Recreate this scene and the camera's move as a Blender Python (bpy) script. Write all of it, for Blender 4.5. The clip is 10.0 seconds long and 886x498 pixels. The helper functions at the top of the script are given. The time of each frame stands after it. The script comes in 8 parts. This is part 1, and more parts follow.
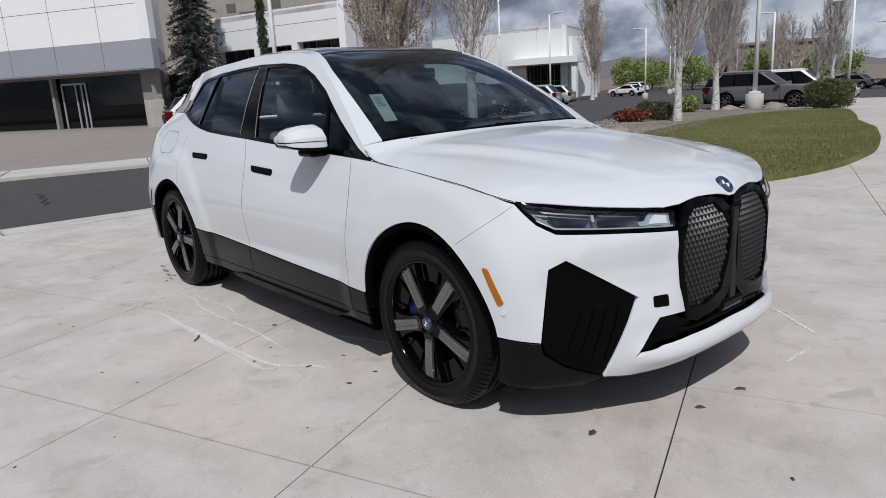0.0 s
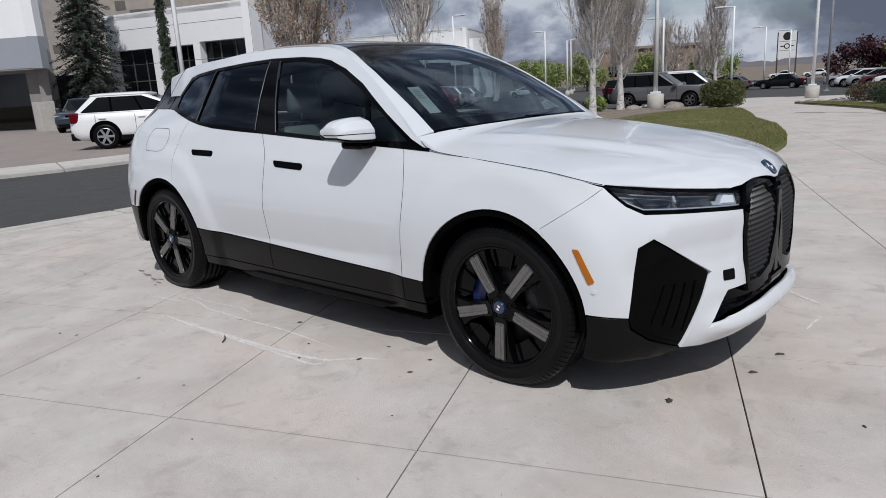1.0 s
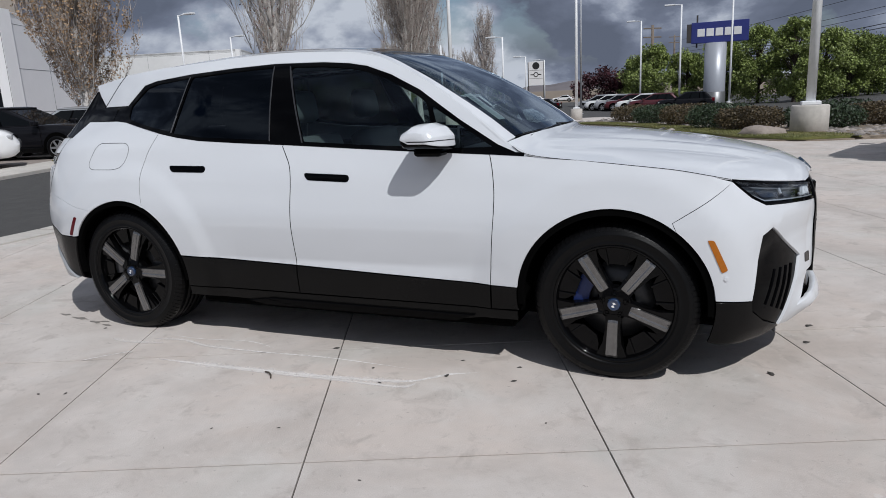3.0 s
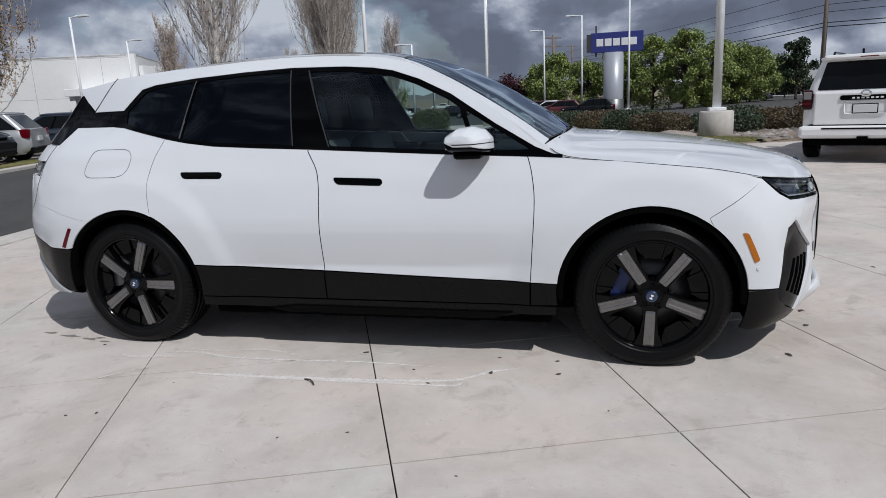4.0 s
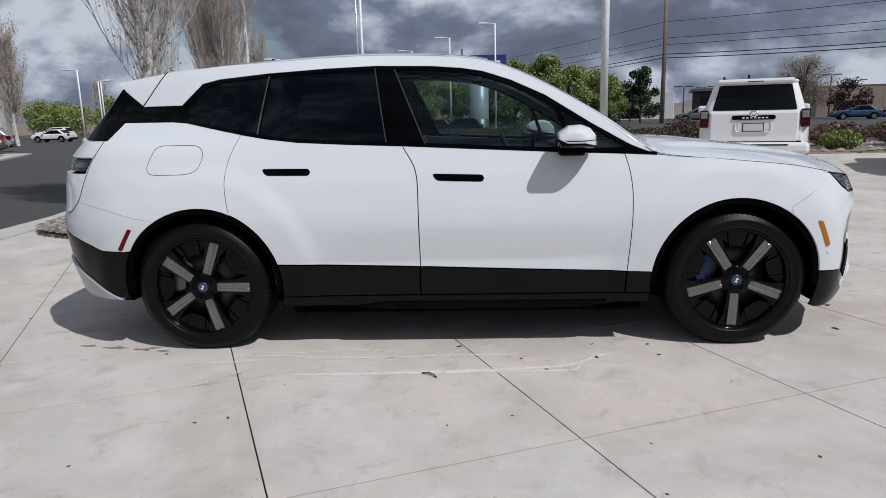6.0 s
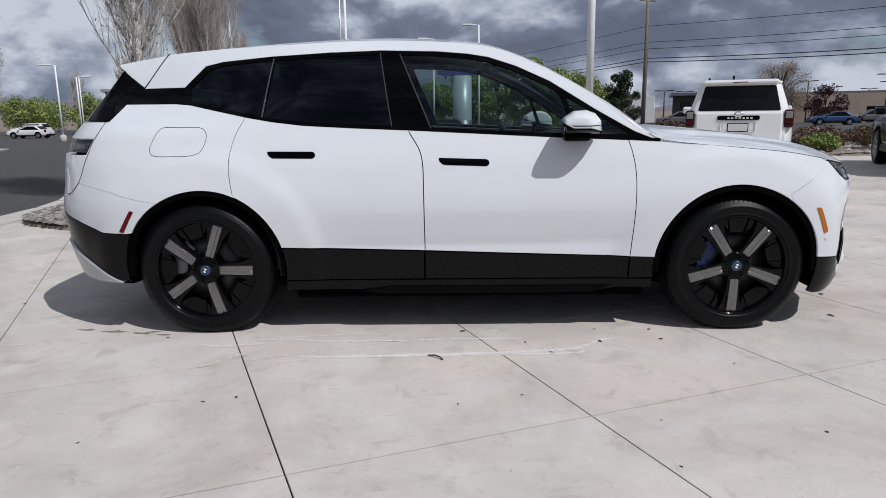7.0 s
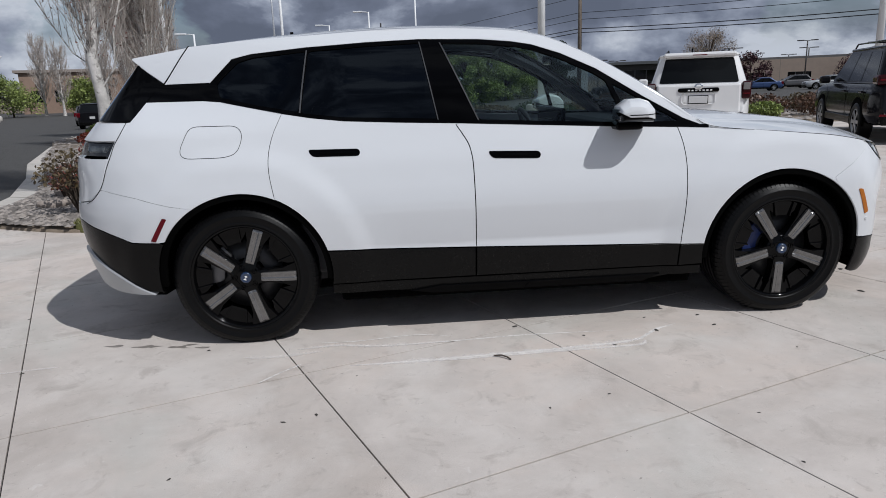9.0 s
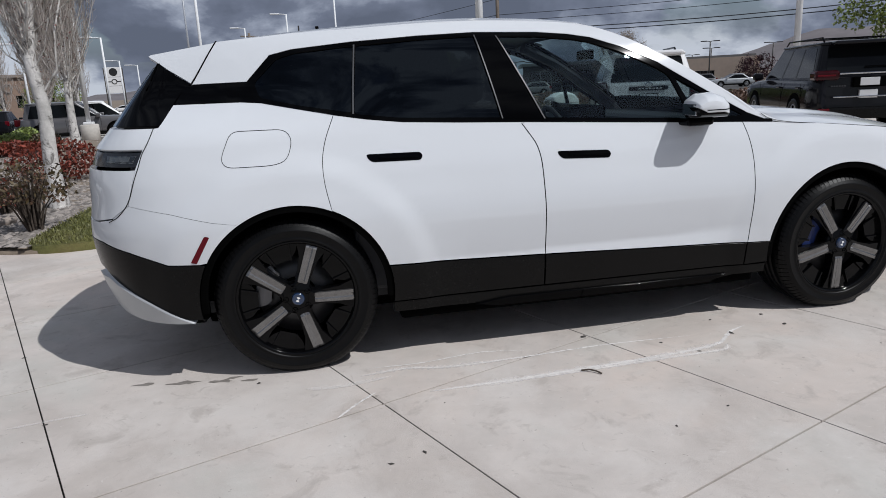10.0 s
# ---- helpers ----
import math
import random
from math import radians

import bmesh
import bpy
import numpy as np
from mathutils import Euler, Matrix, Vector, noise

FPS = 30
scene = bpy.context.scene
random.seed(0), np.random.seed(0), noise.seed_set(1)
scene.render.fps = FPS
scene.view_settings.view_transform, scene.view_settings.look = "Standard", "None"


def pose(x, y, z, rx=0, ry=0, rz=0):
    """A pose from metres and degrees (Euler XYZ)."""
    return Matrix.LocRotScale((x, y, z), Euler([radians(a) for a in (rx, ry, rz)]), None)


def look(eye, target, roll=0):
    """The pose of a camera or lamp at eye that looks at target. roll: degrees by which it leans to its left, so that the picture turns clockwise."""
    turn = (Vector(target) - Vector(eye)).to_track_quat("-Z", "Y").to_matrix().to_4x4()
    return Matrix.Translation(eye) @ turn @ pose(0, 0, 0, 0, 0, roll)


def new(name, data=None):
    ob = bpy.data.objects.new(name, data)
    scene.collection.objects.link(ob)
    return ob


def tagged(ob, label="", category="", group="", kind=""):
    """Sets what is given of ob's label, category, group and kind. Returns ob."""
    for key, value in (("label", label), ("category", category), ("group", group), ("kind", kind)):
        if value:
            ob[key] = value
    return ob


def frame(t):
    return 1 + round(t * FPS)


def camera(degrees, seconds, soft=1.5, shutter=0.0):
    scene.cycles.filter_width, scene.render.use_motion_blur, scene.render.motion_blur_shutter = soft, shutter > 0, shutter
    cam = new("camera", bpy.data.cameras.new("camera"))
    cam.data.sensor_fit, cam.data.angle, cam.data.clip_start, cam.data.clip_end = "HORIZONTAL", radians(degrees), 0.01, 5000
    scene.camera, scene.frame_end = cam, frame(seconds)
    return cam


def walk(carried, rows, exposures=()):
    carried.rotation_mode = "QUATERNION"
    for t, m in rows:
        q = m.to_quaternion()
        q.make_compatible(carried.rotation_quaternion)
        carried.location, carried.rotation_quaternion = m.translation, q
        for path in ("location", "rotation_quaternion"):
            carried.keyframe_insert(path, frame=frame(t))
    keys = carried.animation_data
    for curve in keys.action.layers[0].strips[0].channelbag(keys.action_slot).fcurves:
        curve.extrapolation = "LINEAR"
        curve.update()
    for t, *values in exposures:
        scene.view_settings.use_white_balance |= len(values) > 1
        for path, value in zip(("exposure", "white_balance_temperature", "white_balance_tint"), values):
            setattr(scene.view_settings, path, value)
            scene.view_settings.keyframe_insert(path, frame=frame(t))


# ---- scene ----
import collections

cam = camera(66.1, 10.0, 0.9)
PATH = [
    (0, (3.749, -2.753, 1.395), (2.264, -1.496, 0.931), -3.2),
    (0.5, (3.535, -3.125, 1.398), (2.143, -1.765, 0.937), -3.2),
    (1, (3.281, -3.348, 1.388), (1.995, -1.892, 0.914), -3.2),
    (1.5, (2.969, -3.548, 1.393), (1.804, -1.992, 0.919), -3.2),
    (2, (2.626, -3.834, 1.392), (1.589, -2.186, 0.935), -3.0),
    (2.5, (2.283, -3.956, 1.355), (1.388, -2.229, 0.889), -2.9),
    (2.7, (2.138, -4.002, 1.373), (1.307, -2.24, 0.919), -2.8),
    (3.8, (1.461, -4.331, 1.376), (0.912, -2.459, 0.937), -2.8),
    (4, (1.321, -4.369, 1.391), (0.831, -2.479, 0.956), -2.7),
    (4.5, (0.946, -4.505, 1.387), (0.582, -2.584, 0.965), -2.5),
    (5, (0.614, -4.614, 1.405), (0.369, -2.672, 0.995), -2.3),
    (5.5, (0.31, -4.618, 1.411), (0.16, -2.666, 1.001), -1.9),
    (5.7, (0.164, -4.653, 1.387), (0.054, -2.697, 0.987), -1.7),
    (6.8, (-0.05, -4.712, 1.231), (-0.11, -2.752, 0.837), -1.1),
    (7, (-0.088, -4.72, 1.238), (-0.119, -2.759, 0.845), -0.7),
    (7.5, (-0.071, -4.709, 1.256), (-0.087, -2.753, 0.84), -0.4),
    (8, (-0.063, -4.691, 1.286), (-0.046, -2.74, 0.844), -0.6),
    (8.5, (-0.308, -4.649, 1.318), (-0.242, -2.704, 0.856), -1.2),
    (9, (-0.704, -4.564, 1.348), (-0.558, -2.626, 0.878), -2.0),
    (9.5, (-1.026, -4.333, 1.372), (-0.785, -2.413, 0.865), -2.6),
    (10, (-1.409, -4.169, 1.347), (-1.035, -2.262, 0.875), -2.7),
]
walk(cam, [(t, look(eye, target, roll)) for t, eye, target, roll in PATH], [(t, e, 6100, 10) for t, e in ((0.0, -0.40), (2.5, -0.44), (4.5, -0.40), (5.7, -0.39), (6.8, -0.30), (7.3, -0.31), (8.5, -0.46), (9.3, -0.40), (10.0, -0.39))])

# ---- world, sun ----
SUN_WAY = Vector((0.58, -0.54, 1.0)).normalized()
sky = bpy.data.worlds.new("sky")
scene.world = sky
sky.use_nodes = True
nt = sky.node_tree
nt.nodes.clear()


def add(tree, kind, **values):
    n = tree.nodes.new(kind)
    for k, v in values.items():
        n.inputs[k.replace("_", " ")].default_value = v
    return n


def ramp(tree, stops, source):
    r = tree.nodes.new("ShaderNodeValToRGB")
    el = r.color_ramp.elements
    while len(el) < len(stops):
        el.new(0.5)
    for e, (p, c) in zip(el, stops):
        e.position = p
        e.color = (c, c, c, 1) if isinstance(c, (int, float)) else (*c, 1)
    tree.links.new(source, r.inputs[0])
    return r.outputs[0]


def math_node(tree, op, a, b=None):
    n = tree.nodes.new("ShaderNodeMath")
    n.operation = op
    for i, v in enumerate((a, b)):
        if v is None:
            continue
        if isinstance(v, (int, float)):
            n.inputs[i].default_value = v
        else:
            tree.links.new(v, n.inputs[i])
    return n.outputs[0]


def mix_color(tree, fac, a, b, blend="MIX"):
    n = tree.nodes.new("ShaderNodeMix")
    n.data_type, n.blend_type = "RGBA", blend
    for socket, v in ((n.inputs[0], fac), (n.inputs[6], a), (n.inputs[7], b)):
        if isinstance(v, (int, float)):
            socket.default_value = v
        elif isinstance(v, tuple):
            socket.default_value = (*v, 1)
        else:
            tree.links.new(v, socket)
    return n.outputs[2]


nishita = nt.nodes.new("ShaderNodeTexSky")
nishita.sky_type, nishita.sun_disc = "NISHITA", False
nishita.sun_elevation, nishita.sun_rotation = math.asin(SUN_WAY.z), math.atan2(SUN_WAY.x, SUN_WAY.y)
geo = nt.nodes.new("ShaderNodeTexCoord")
sep = nt.nodes.new("ShaderNodeSeparateXYZ")
nt.links.new(geo.outputs["Generated"], sep.inputs[0])
puff = nt.nodes.new("ShaderNodeCombineXYZ")
nt.links.new(sep.outputs[0], puff.inputs[0])
nt.links.new(sep.outputs[1], puff.inputs[1])
nt.links.new(math_node(nt, "MULTIPLY", sep.outputs[2], 1.75), puff.inputs[2])


def cloud_noise(scale, shift, detail, rough):
    """Cloud thickness over the sky, looked up a little way off towards the sun."""
    v = nt.nodes.new("ShaderNodeVectorMath")
    v.operation = "ADD"
    nt.links.new(puff.outputs[0], v.inputs[0])
    v.inputs[1].default_value = (7.1 + SUN_WAY.x * shift, 3.9 + SUN_WAY.y * shift, 0.4 + SUN_WAY.z * 1.75 * shift)
    n = add(nt, "ShaderNodeTexNoise", Scale=scale, Detail=detail, Roughness=rough, Distortion=0.08)
    nt.links.new(v.outputs[0], n.inputs["Vector"])
    return n.outputs[0]


here, there = cloud_noise(3.9, 0.0, 10.0, 0.56), cloud_noise(3.9, 0.045, 7.0, 0.52)
cover = ramp(nt, [(0.34, 0.0), (0.43, 1.0)], here)
cover = math_node(nt, "MAXIMUM", cover, ramp(nt, [(0.03, 1.0), (0.14, 0.0)], sep.outputs[2]))
lit = math_node(nt, "ADD", math_node(nt, "MULTIPLY", math_node(nt, "SUBTRACT", here, there), 3.6), 0.52)
thick = ramp(nt, [(0.42, 0.22), (0.56, 0.0), (0.72, -0.0)], here)
lit = math_node(nt, "ADD", lit, math_node(nt, "SUBTRACT", thick, 0.02))
shade = ramp(nt, [(0.18, (1.85, 2.1, 2.75)), (0.45, (2.55, 2.85, 3.7)), (0.64, (4.6, 5.0, 6.0)), (0.86, (8.4, 8.75, 9.4))], lit)
sky_col = mix_color(nt, cover, nishita.outputs[0], shade)
bg = add(nt, "ShaderNodeBackground", Strength=0.083)
nt.links.new(sky_col, bg.inputs[0])
wo = nt.nodes.new("ShaderNodeOutputWorld")
nt.links.new(bg.outputs[0], wo.inputs[0])

sun = new("sun", bpy.data.lights.new("sun", "SUN"))
sun.data.energy, sun.data.angle, sun.data.color = 4.15, radians(0.53), (1.0, 0.965, 0.915)
sun.matrix_world = look(SUN_WAY * 100, (0, 0, 0))


# ---- materials ----
def material(name, color, rough=0.5, metal=0.0, vary=0.12, scale=6.0, bump=0.0, bump_scale=40.0, coat=0.0, spread=0.0, stains=None, spec=0.5, detail=6.0, world=False):
    """A plain surface with grain at two scales, a fine relief and, by piece, a slight difference in tone."""
    m = bpy.data.materials.new(name)
    m.use_nodes = True
    t = m.node_tree
    b = t.nodes["Principled BSDF"]
    b.inputs["Roughness"].default_value, b.inputs["Metallic"].default_value = rough, metal
    b.inputs["Coat Weight"].default_value, b.inputs["Coat Roughness"].default_value = coat, 0.015
    b.inputs["Specular IOR Level"].default_value = spec
    tc = t.nodes.new("ShaderNodeNewGeometry" if world else "ShaderNodeTexCoord")
    place = tc.outputs["Position" if world else "Object"]
    col = None
    if vary:
        n1 = add(t, "ShaderNodeTexNoise", Scale=scale, Detail=detail, Roughness=0.6)
        n2 = add(t, "ShaderNodeTexNoise", Scale=scale * 0.13, Detail=4.0, Roughness=0.55)
        for n in (n1, n2):
            t.links.new(place, n.inputs["Vector"])
        f = mix_color(t, 0.5, n1.outputs[0], n2.outputs[0])
        dark, light = (tuple(c * k for c in color) for k in (1 - 2.2 * vary, 1 + 2.2 * vary))
        col = mix_color(t, ramp(t, [(0.3, 0.0), (0.7, 1.0)], f), dark, light)
    if spread:
        info = t.nodes.new("ShaderNodeObjectInfo")
        k = math_node(t, "ADD", math_node(t, "MULTIPLY", info.outputs["Random"], 2 * spread), 1 - spread)
        c = t.nodes.new("ShaderNodeVectorMath")
        c.operation = "SCALE"
        if col is None:
            c.inputs[0].default_value = color
        else:
            t.links.new(col, c.inputs[0])
        t.links.new(k, c.inputs[3])
        col = c.outputs[0]
    for st in (stains if isinstance(stains, list) else [stains] if stains else []):
        n3 = add(t, "ShaderNodeTexNoise", Scale=st[1], Detail=8.0, Roughness=0.65, Distortion=0.6)
        t.links.new(place, n3.inputs["Vector"])
        col = mix_color(t, ramp(t, [(st[2], 0.0), (st[3], st[4])], n3.outputs[0]), col, st[0])
    if col is None:
        b.inputs["Base Color"].default_value = (*color, 1)
    else:
        t.links.new(col, b.inputs["Base Color"])
    if bump:
        n4 = add(t, "ShaderNodeTexNoise", Scale=bump_scale, Detail=5.0, Roughness=0.65)
        t.links.new(place, n4.inputs["Vector"])
        bp = add(t, "ShaderNodeBump", Strength=bump, Distance=0.02)
        t.links.new(n4.outputs[0], bp.inputs["Height"])
        t.links.new(bp.outputs[0], b.inputs["Normal"])
    return m


def glass_material(name, tint, amount, rough=0.0, ior=1.5, mirror=(1.0, 1.0, 1.0)):
    """A tinted pane: part of the light goes straight through, coloured; the surface mirrors by its gloss."""
    m = bpy.data.materials.new(name)
    m.use_nodes = True
    t = m.node_tree
    t.nodes.clear()
    clear = t.nodes.new("ShaderNodeBsdfTransparent")
    clear.inputs[0].default_value = (*(c * amount for c in tint), 1)
    shine = add(t, "ShaderNodeBsdfGlossy", Roughness=rough)
    shine.inputs["Color"].default_value = (*mirror, 1)
    fr = add(t, "ShaderNodeLayerWeight", Blend=0.5)
    f0 = 2 * ((ior - 1) / (ior + 1)) ** 2
    gloss = math_node(t, "ADD", math_node(t, "MULTIPLY", math_node(t, "POWER", fr.outputs["Facing"], 5.0), 1 - f0), f0)
    mx = t.nodes.new("ShaderNodeMixShader")
    t.links.new(gloss, mx.inputs[0])
    t.links.new(clear.outputs[0], mx.inputs[1])
    t.links.new(shine.outputs[0], mx.inputs[2])
    o = t.nodes.new("ShaderNodeOutputMaterial")
    t.links.new(mx.outputs[0], o.inputs[0])
    return m


def leaf_material(name, color, spread=0.35):
    m = bpy.data.materials.new(name)
    m.use_nodes = True
    t = m.node_tree
    b = t.nodes["Principled BSDF"]
    g = t.nodes.new("ShaderNodeNewGeometry")
    t.links.new(mix_color(t, g.outputs["Random Per Island"], tuple(c * (1 - spread) for c in color), tuple(c * (1 + spread) for c in color)), b.inputs["Base Color"])
    b.inputs["Roughness"].default_value = 0.55
    b.inputs["Subsurface Weight"].default_value = 0.0
    return m


PAINT = material("white_paint", (0.64, 0.658, 0.682), 0.5, 0.0, 0.006, 3.0, coat=1.0, spec=0.1)
PAINT.node_tree.nodes["Principled BSDF"].inputs["Coat Roughness"].default_value = 0.07
BLACK_GLOSS = material("gloss_black", (0.0013, 0.0013, 0.0016), 0.05, vary=0.1, scale=5, spec=0.07)
BLACK_ROOF = material("black_roof_glass", (0.008, 0.009, 0.011), 0.04, vary=0.0, coat=1.0)
CLAD = material("dark_grey_cladding", (0.0042, 0.0041, 0.0041), 0.22, spec=0.15, vary=0.08, scale=30, bump=0.05, bump_scale=900)
RUBBER = material("tyre_rubber", (0.0032, 0.0032, 0.0035), 0.38, spec=0.15, vary=0.15, scale=18, bump=0.08, bump_scale=300)
LINER = material("wheel_arch_liner", (0.0016, 0.0016, 0.0016), 0.95, vary=0.1, spec=0.03)
RIM_BLACK = material("black_rim", (0.0018, 0.0018, 0.0021), 0.10, vary=0.1, spec=0.17)
RIM_GREY = material("machined_grey", (0.20, 0.197, 0.195), 0.27, 0.85, vary=0.10, scale=45)
STEEL = material("steel", (0.13, 0.13, 0.135), 0.4, 0.6, vary=0.05, scale=40)
DISC = material("brake_disc_steel", (0.045, 0.045, 0.047), 0.4, 0.5, vary=0.1, scale=40)
CHROME = material("chrome", (0.75, 0.76, 0.78), 0.08, 1.0, vary=0.0)
SATIN = material("satin_silver", (0.62, 0.63, 0.65), 0.3, 0.6, vary=0.02)
BADGE_RING = material("badge_ring", (0.012, 0.03, 0.055), 0.25, vary=0.05, coat=0.5)
BADGE_BLUE = material("badge_blue", (0.015, 0.06, 0.18), 0.2, vary=0.05, coat=0.6)
BLUE = material("blue_enamel", (0.008, 0.024, 0.065), 0.25, vary=0.05, coat=1.0)
CALIPER = material("blue_caliper", (0.005, 0.018, 0.10), 0.4, vary=0.1)
AMBER = material("amber_lens", (0.38, 0.115, 0.004), 0.3, vary=0.08, scale=60, coat=0.3, spec=0.2)
RED_LENS = material("red_lens", (0.10, 0.001, 0.006), 0.3, vary=0.08, scale=50, coat=0.25, spec=0.1)
LAMP_DARK = material("dark_lamp_inside", (0.012, 0.014, 0.018), 0.2, vary=0.1)
LENS_BLUE = material("dark_blue_lens", (0.008, 0.011, 0.022), 0.1, vary=0.05, coat=0.5)
GRILLE_BACK = material("grille_grey", (0.006, 0.006, 0.0065), 0.6, vary=0.05)
GLASS_LAMP = glass_material("lamp_cover", (0.93, 0.97, 1.0), 0.95, ior=1.42)
GLASS_CLEAR = glass_material("clear_glass", (0.93, 0.98, 0.97), 0.92)
GLASS_SCREEN = glass_material("windscreen_glass", (0.80, 0.92, 1.0), 0.46, ior=1.33, mirror=(0.76, 0.87, 1.0))
GLASS_DOOR = glass_material("door_glass", (0.84, 0.97, 0.95), 0.76, ior=1.29, mirror=(0.74, 0.86, 1.0))
GLASS_DARK = glass_material("privacy_glass", (0.9, 0.95, 1.0), 0.025, ior=1.26, mirror=(0.72, 0.84, 1.0))
CABIN = material("dark_cabin_trim", (0.035, 0.036, 0.04), 0.7, vary=0.1, scale=20)
SEAT = material("grey_seat_leather", (0.11, 0.115, 0.12), 0.55, vary=0.1, scale=12)
PAPER = material("pale_green_paper", (0.88, 0.94, 0.82), 0.7, vary=0.03)
INK = material("grey_print", (0.48, 0.54, 0.48), 0.8, vary=0.0)

CONCRETE = material("broom_concrete", (0.535, 0.488, 0.450), 0.85, vary=0.06, scale=7, bump=0.22, bump_scale=170, spread=0.02, stains=[((0.575, 0.492, 0.432), 0.62, 0.46, 0.60, 0.55), ((0.475, 0.462, 0.425), 0.83, 0.50, 0.62, 0.6), ((0.375, 0.330, 0.295), 1.1, 0.45, 0.70, 0.7), ((0.61, 0.575, 0.54), 1.9, 0.50, 0.72, 0.65), ((0.33, 0.29, 0.26), 4.5, 0.56, 0.68, 0.5), ((0.30, 0.262, 0.235), 13.0, 0.60, 0.70, 0.4), ((0.17, 0.15, 0.13), 34.0, 0.655, 0.70, 0.6), ((0.64, 0.61, 0.58), 20.0, 0.64, 0.70, 0.45)], detail=10.0, world=True)
JOINT = material("dark_joint", (0.014, 0.013, 0.012), 0.95, vary=0.2)
KERB = material("kerb_concrete", (0.50, 0.47, 0.43), 0.85, vary=0.08, scale=7, bump=0.2, bump_scale=120, spread=0.04, stains=((0.3, 0.28, 0.25), 1.6, 0.55, 0.75, 0.6))
ASPHALT = material("asphalt", (0.062, 0.06, 0.058), 0.9, vary=0.12, scale=30, bump=0.5, bump_scale=220, stains=((0.03, 0.029, 0.028), 0.5, 0.56, 0.7, 0.6))
TAN_PAVING = material("tan_paving", (0.275, 0.235, 0.21), 0.88, world=True, vary=0.06, scale=8, bump=0.2, bump_scale=150, stains=((0.22, 0.18, 0.15), 0.5, 0.5, 0.75, 0.5))
EARTH = material("bare_ground", (0.20, 0.16, 0.12), 0.95, vary=0.2, scale=5, bump=0.5, bump_scale=60)
GRASS = material("lawn_turf", (0.115, 0.124, 0.030), 0.9, vary=0.24, scale=60, bump=0.9, bump_scale=190, stains=((0.27, 0.215, 0.085), 0.55, 0.47, 0.66, 0.8))
BLADE = leaf_material("grass_blades", (0.140, 0.140, 0.036), 0.42)
STONE = material("river_stone", (0.27, 0.23, 0.20), 0.85, vary=0.15, scale=9, bump=0.3, bump_scale=30)
GRAVEL = leaf_material("gravel_stones", (0.22, 0.195, 0.175), 0.6)
BARK = material("pale_bark", (0.60, 0.575, 0.55), 0.9, vary=0.2, scale=9, bump=0.6, bump_scale=24, stains=((0.12, 0.11, 0.10), 8.0, 0.52, 0.62, 0.85))
TWIG = material("pale_twigs", (0.44, 0.39, 0.355), 0.9, vary=0.2, scale=3)
DRY_LEAF = leaf_material("dry_leaves", (0.36, 0.235, 0.125), 0.45)
BUD = leaf_material("reddish_buds", (0.17, 0.085, 0.075), 0.35)
GREEN = leaf_material("spring_leaves", (0.20, 0.25, 0.065), 0.55)
GREEN_DARK = leaf_material("dark_leaves", (0.03, 0.05, 0.022), 0.45)
CONIFER = leaf_material("blue_green_needles", (0.032, 0.047, 0.036), 0.5)
PALE_BUD = leaf_material("pale_tan_buds", (0.26, 0.20, 0.14), 0.35)
MAROON = leaf_material("maroon_leaves", (0.05, 0.012, 0.018), 0.45)
RED_LEAF = leaf_material("red_shrub_leaves", (0.17, 0.035, 0.02), 0.5)
HEDGE = leaf_material("yellow_green_hedge_leaves", (0.085, 0.092, 0.026), 0.55)
OLIVE = leaf_material("olive_brown_leaves", (0.085, 0.062, 0.03), 0.5)
RUST = leaf_material("rust_brown_twigs", (0.12, 0.065, 0.04), 0.45)
TRUNK = material("brown_bark", (0.075, 0.058, 0.045), 0.95, vary=0.2, scale=7, bump=0.6, bump_scale=20)
WHITE_PANEL = material("white_wall_panel", (0.86, 0.86, 0.87), 0.45, vary=0.015, scale=2)
GREY_PANEL = material("grey_metal_panel", (0.36, 0.38, 0.42), 0.4, 0.2, vary=0.02, scale=2)
STUCCO = material("white_stucco", (0.82, 0.82, 0.81), 0.85, vary=0.02, scale=2, bump=0.1, bump_scale=40)
TAUPE = material("taupe_wall", (0.25, 0.235, 0.22), 0.8, vary=0.05, scale=3)
STONE_WALL = material("tan_stone_cladding", (0.36, 0.32, 0.28), 0.9, vary=0.1, scale=1.2, bump=0.4, bump_scale=6)
DARK_STONE = material("dark_stone_blocks", (0.13, 0.12, 0.11), 0.85, vary=0.1)
TAN_WALL = material("tan_painted_block", (0.60, 0.47, 0.37), 0.9, vary=0.06, scale=1.2, bump=0.3, bump_scale=6)
BRICK = material("tan_block_wall", (0.27, 0.19, 0.145), 0.9, vary=0.08, scale=2)
WINDOW_DARK = material("dark_window_glass", (0.005, 0.006, 0.007), 0.05, vary=0.1, scale=1, spec=0.45)
SHOW_GLASS = glass_material("showroom_glass", (0.9, 1.0, 0.97), 0.17, ior=1.32)
FRAME = material("window_frame", (0.16, 0.165, 0.17), 0.4, 0.5, vary=0.05)
POLE = material("galvanised_pole", (0.76, 0.77, 0.78), 0.5, 0.0, vary=0.06, scale=4)
POLE_DARK = material("dark_bronze_pole", (0.05, 0.045, 0.042), 0.5, vary=0.1)
WOOD_POLE = material("weathered_wood_pole", (0.185, 0.15, 0.12), 0.9, vary=0.15, scale=9, bump=0.4, bump_scale=30)
CABLE = material("black_cable", (0.02, 0.02, 0.02), 0.6, vary=0.0)
SIGN_BLUE = material("sign_blue", (0.028, 0.038, 0.19), 0.4, vary=0.04)
SIGN_WHITE = material("sign_white", (0.75, 0.75, 0.75), 0.4, vary=0.02)
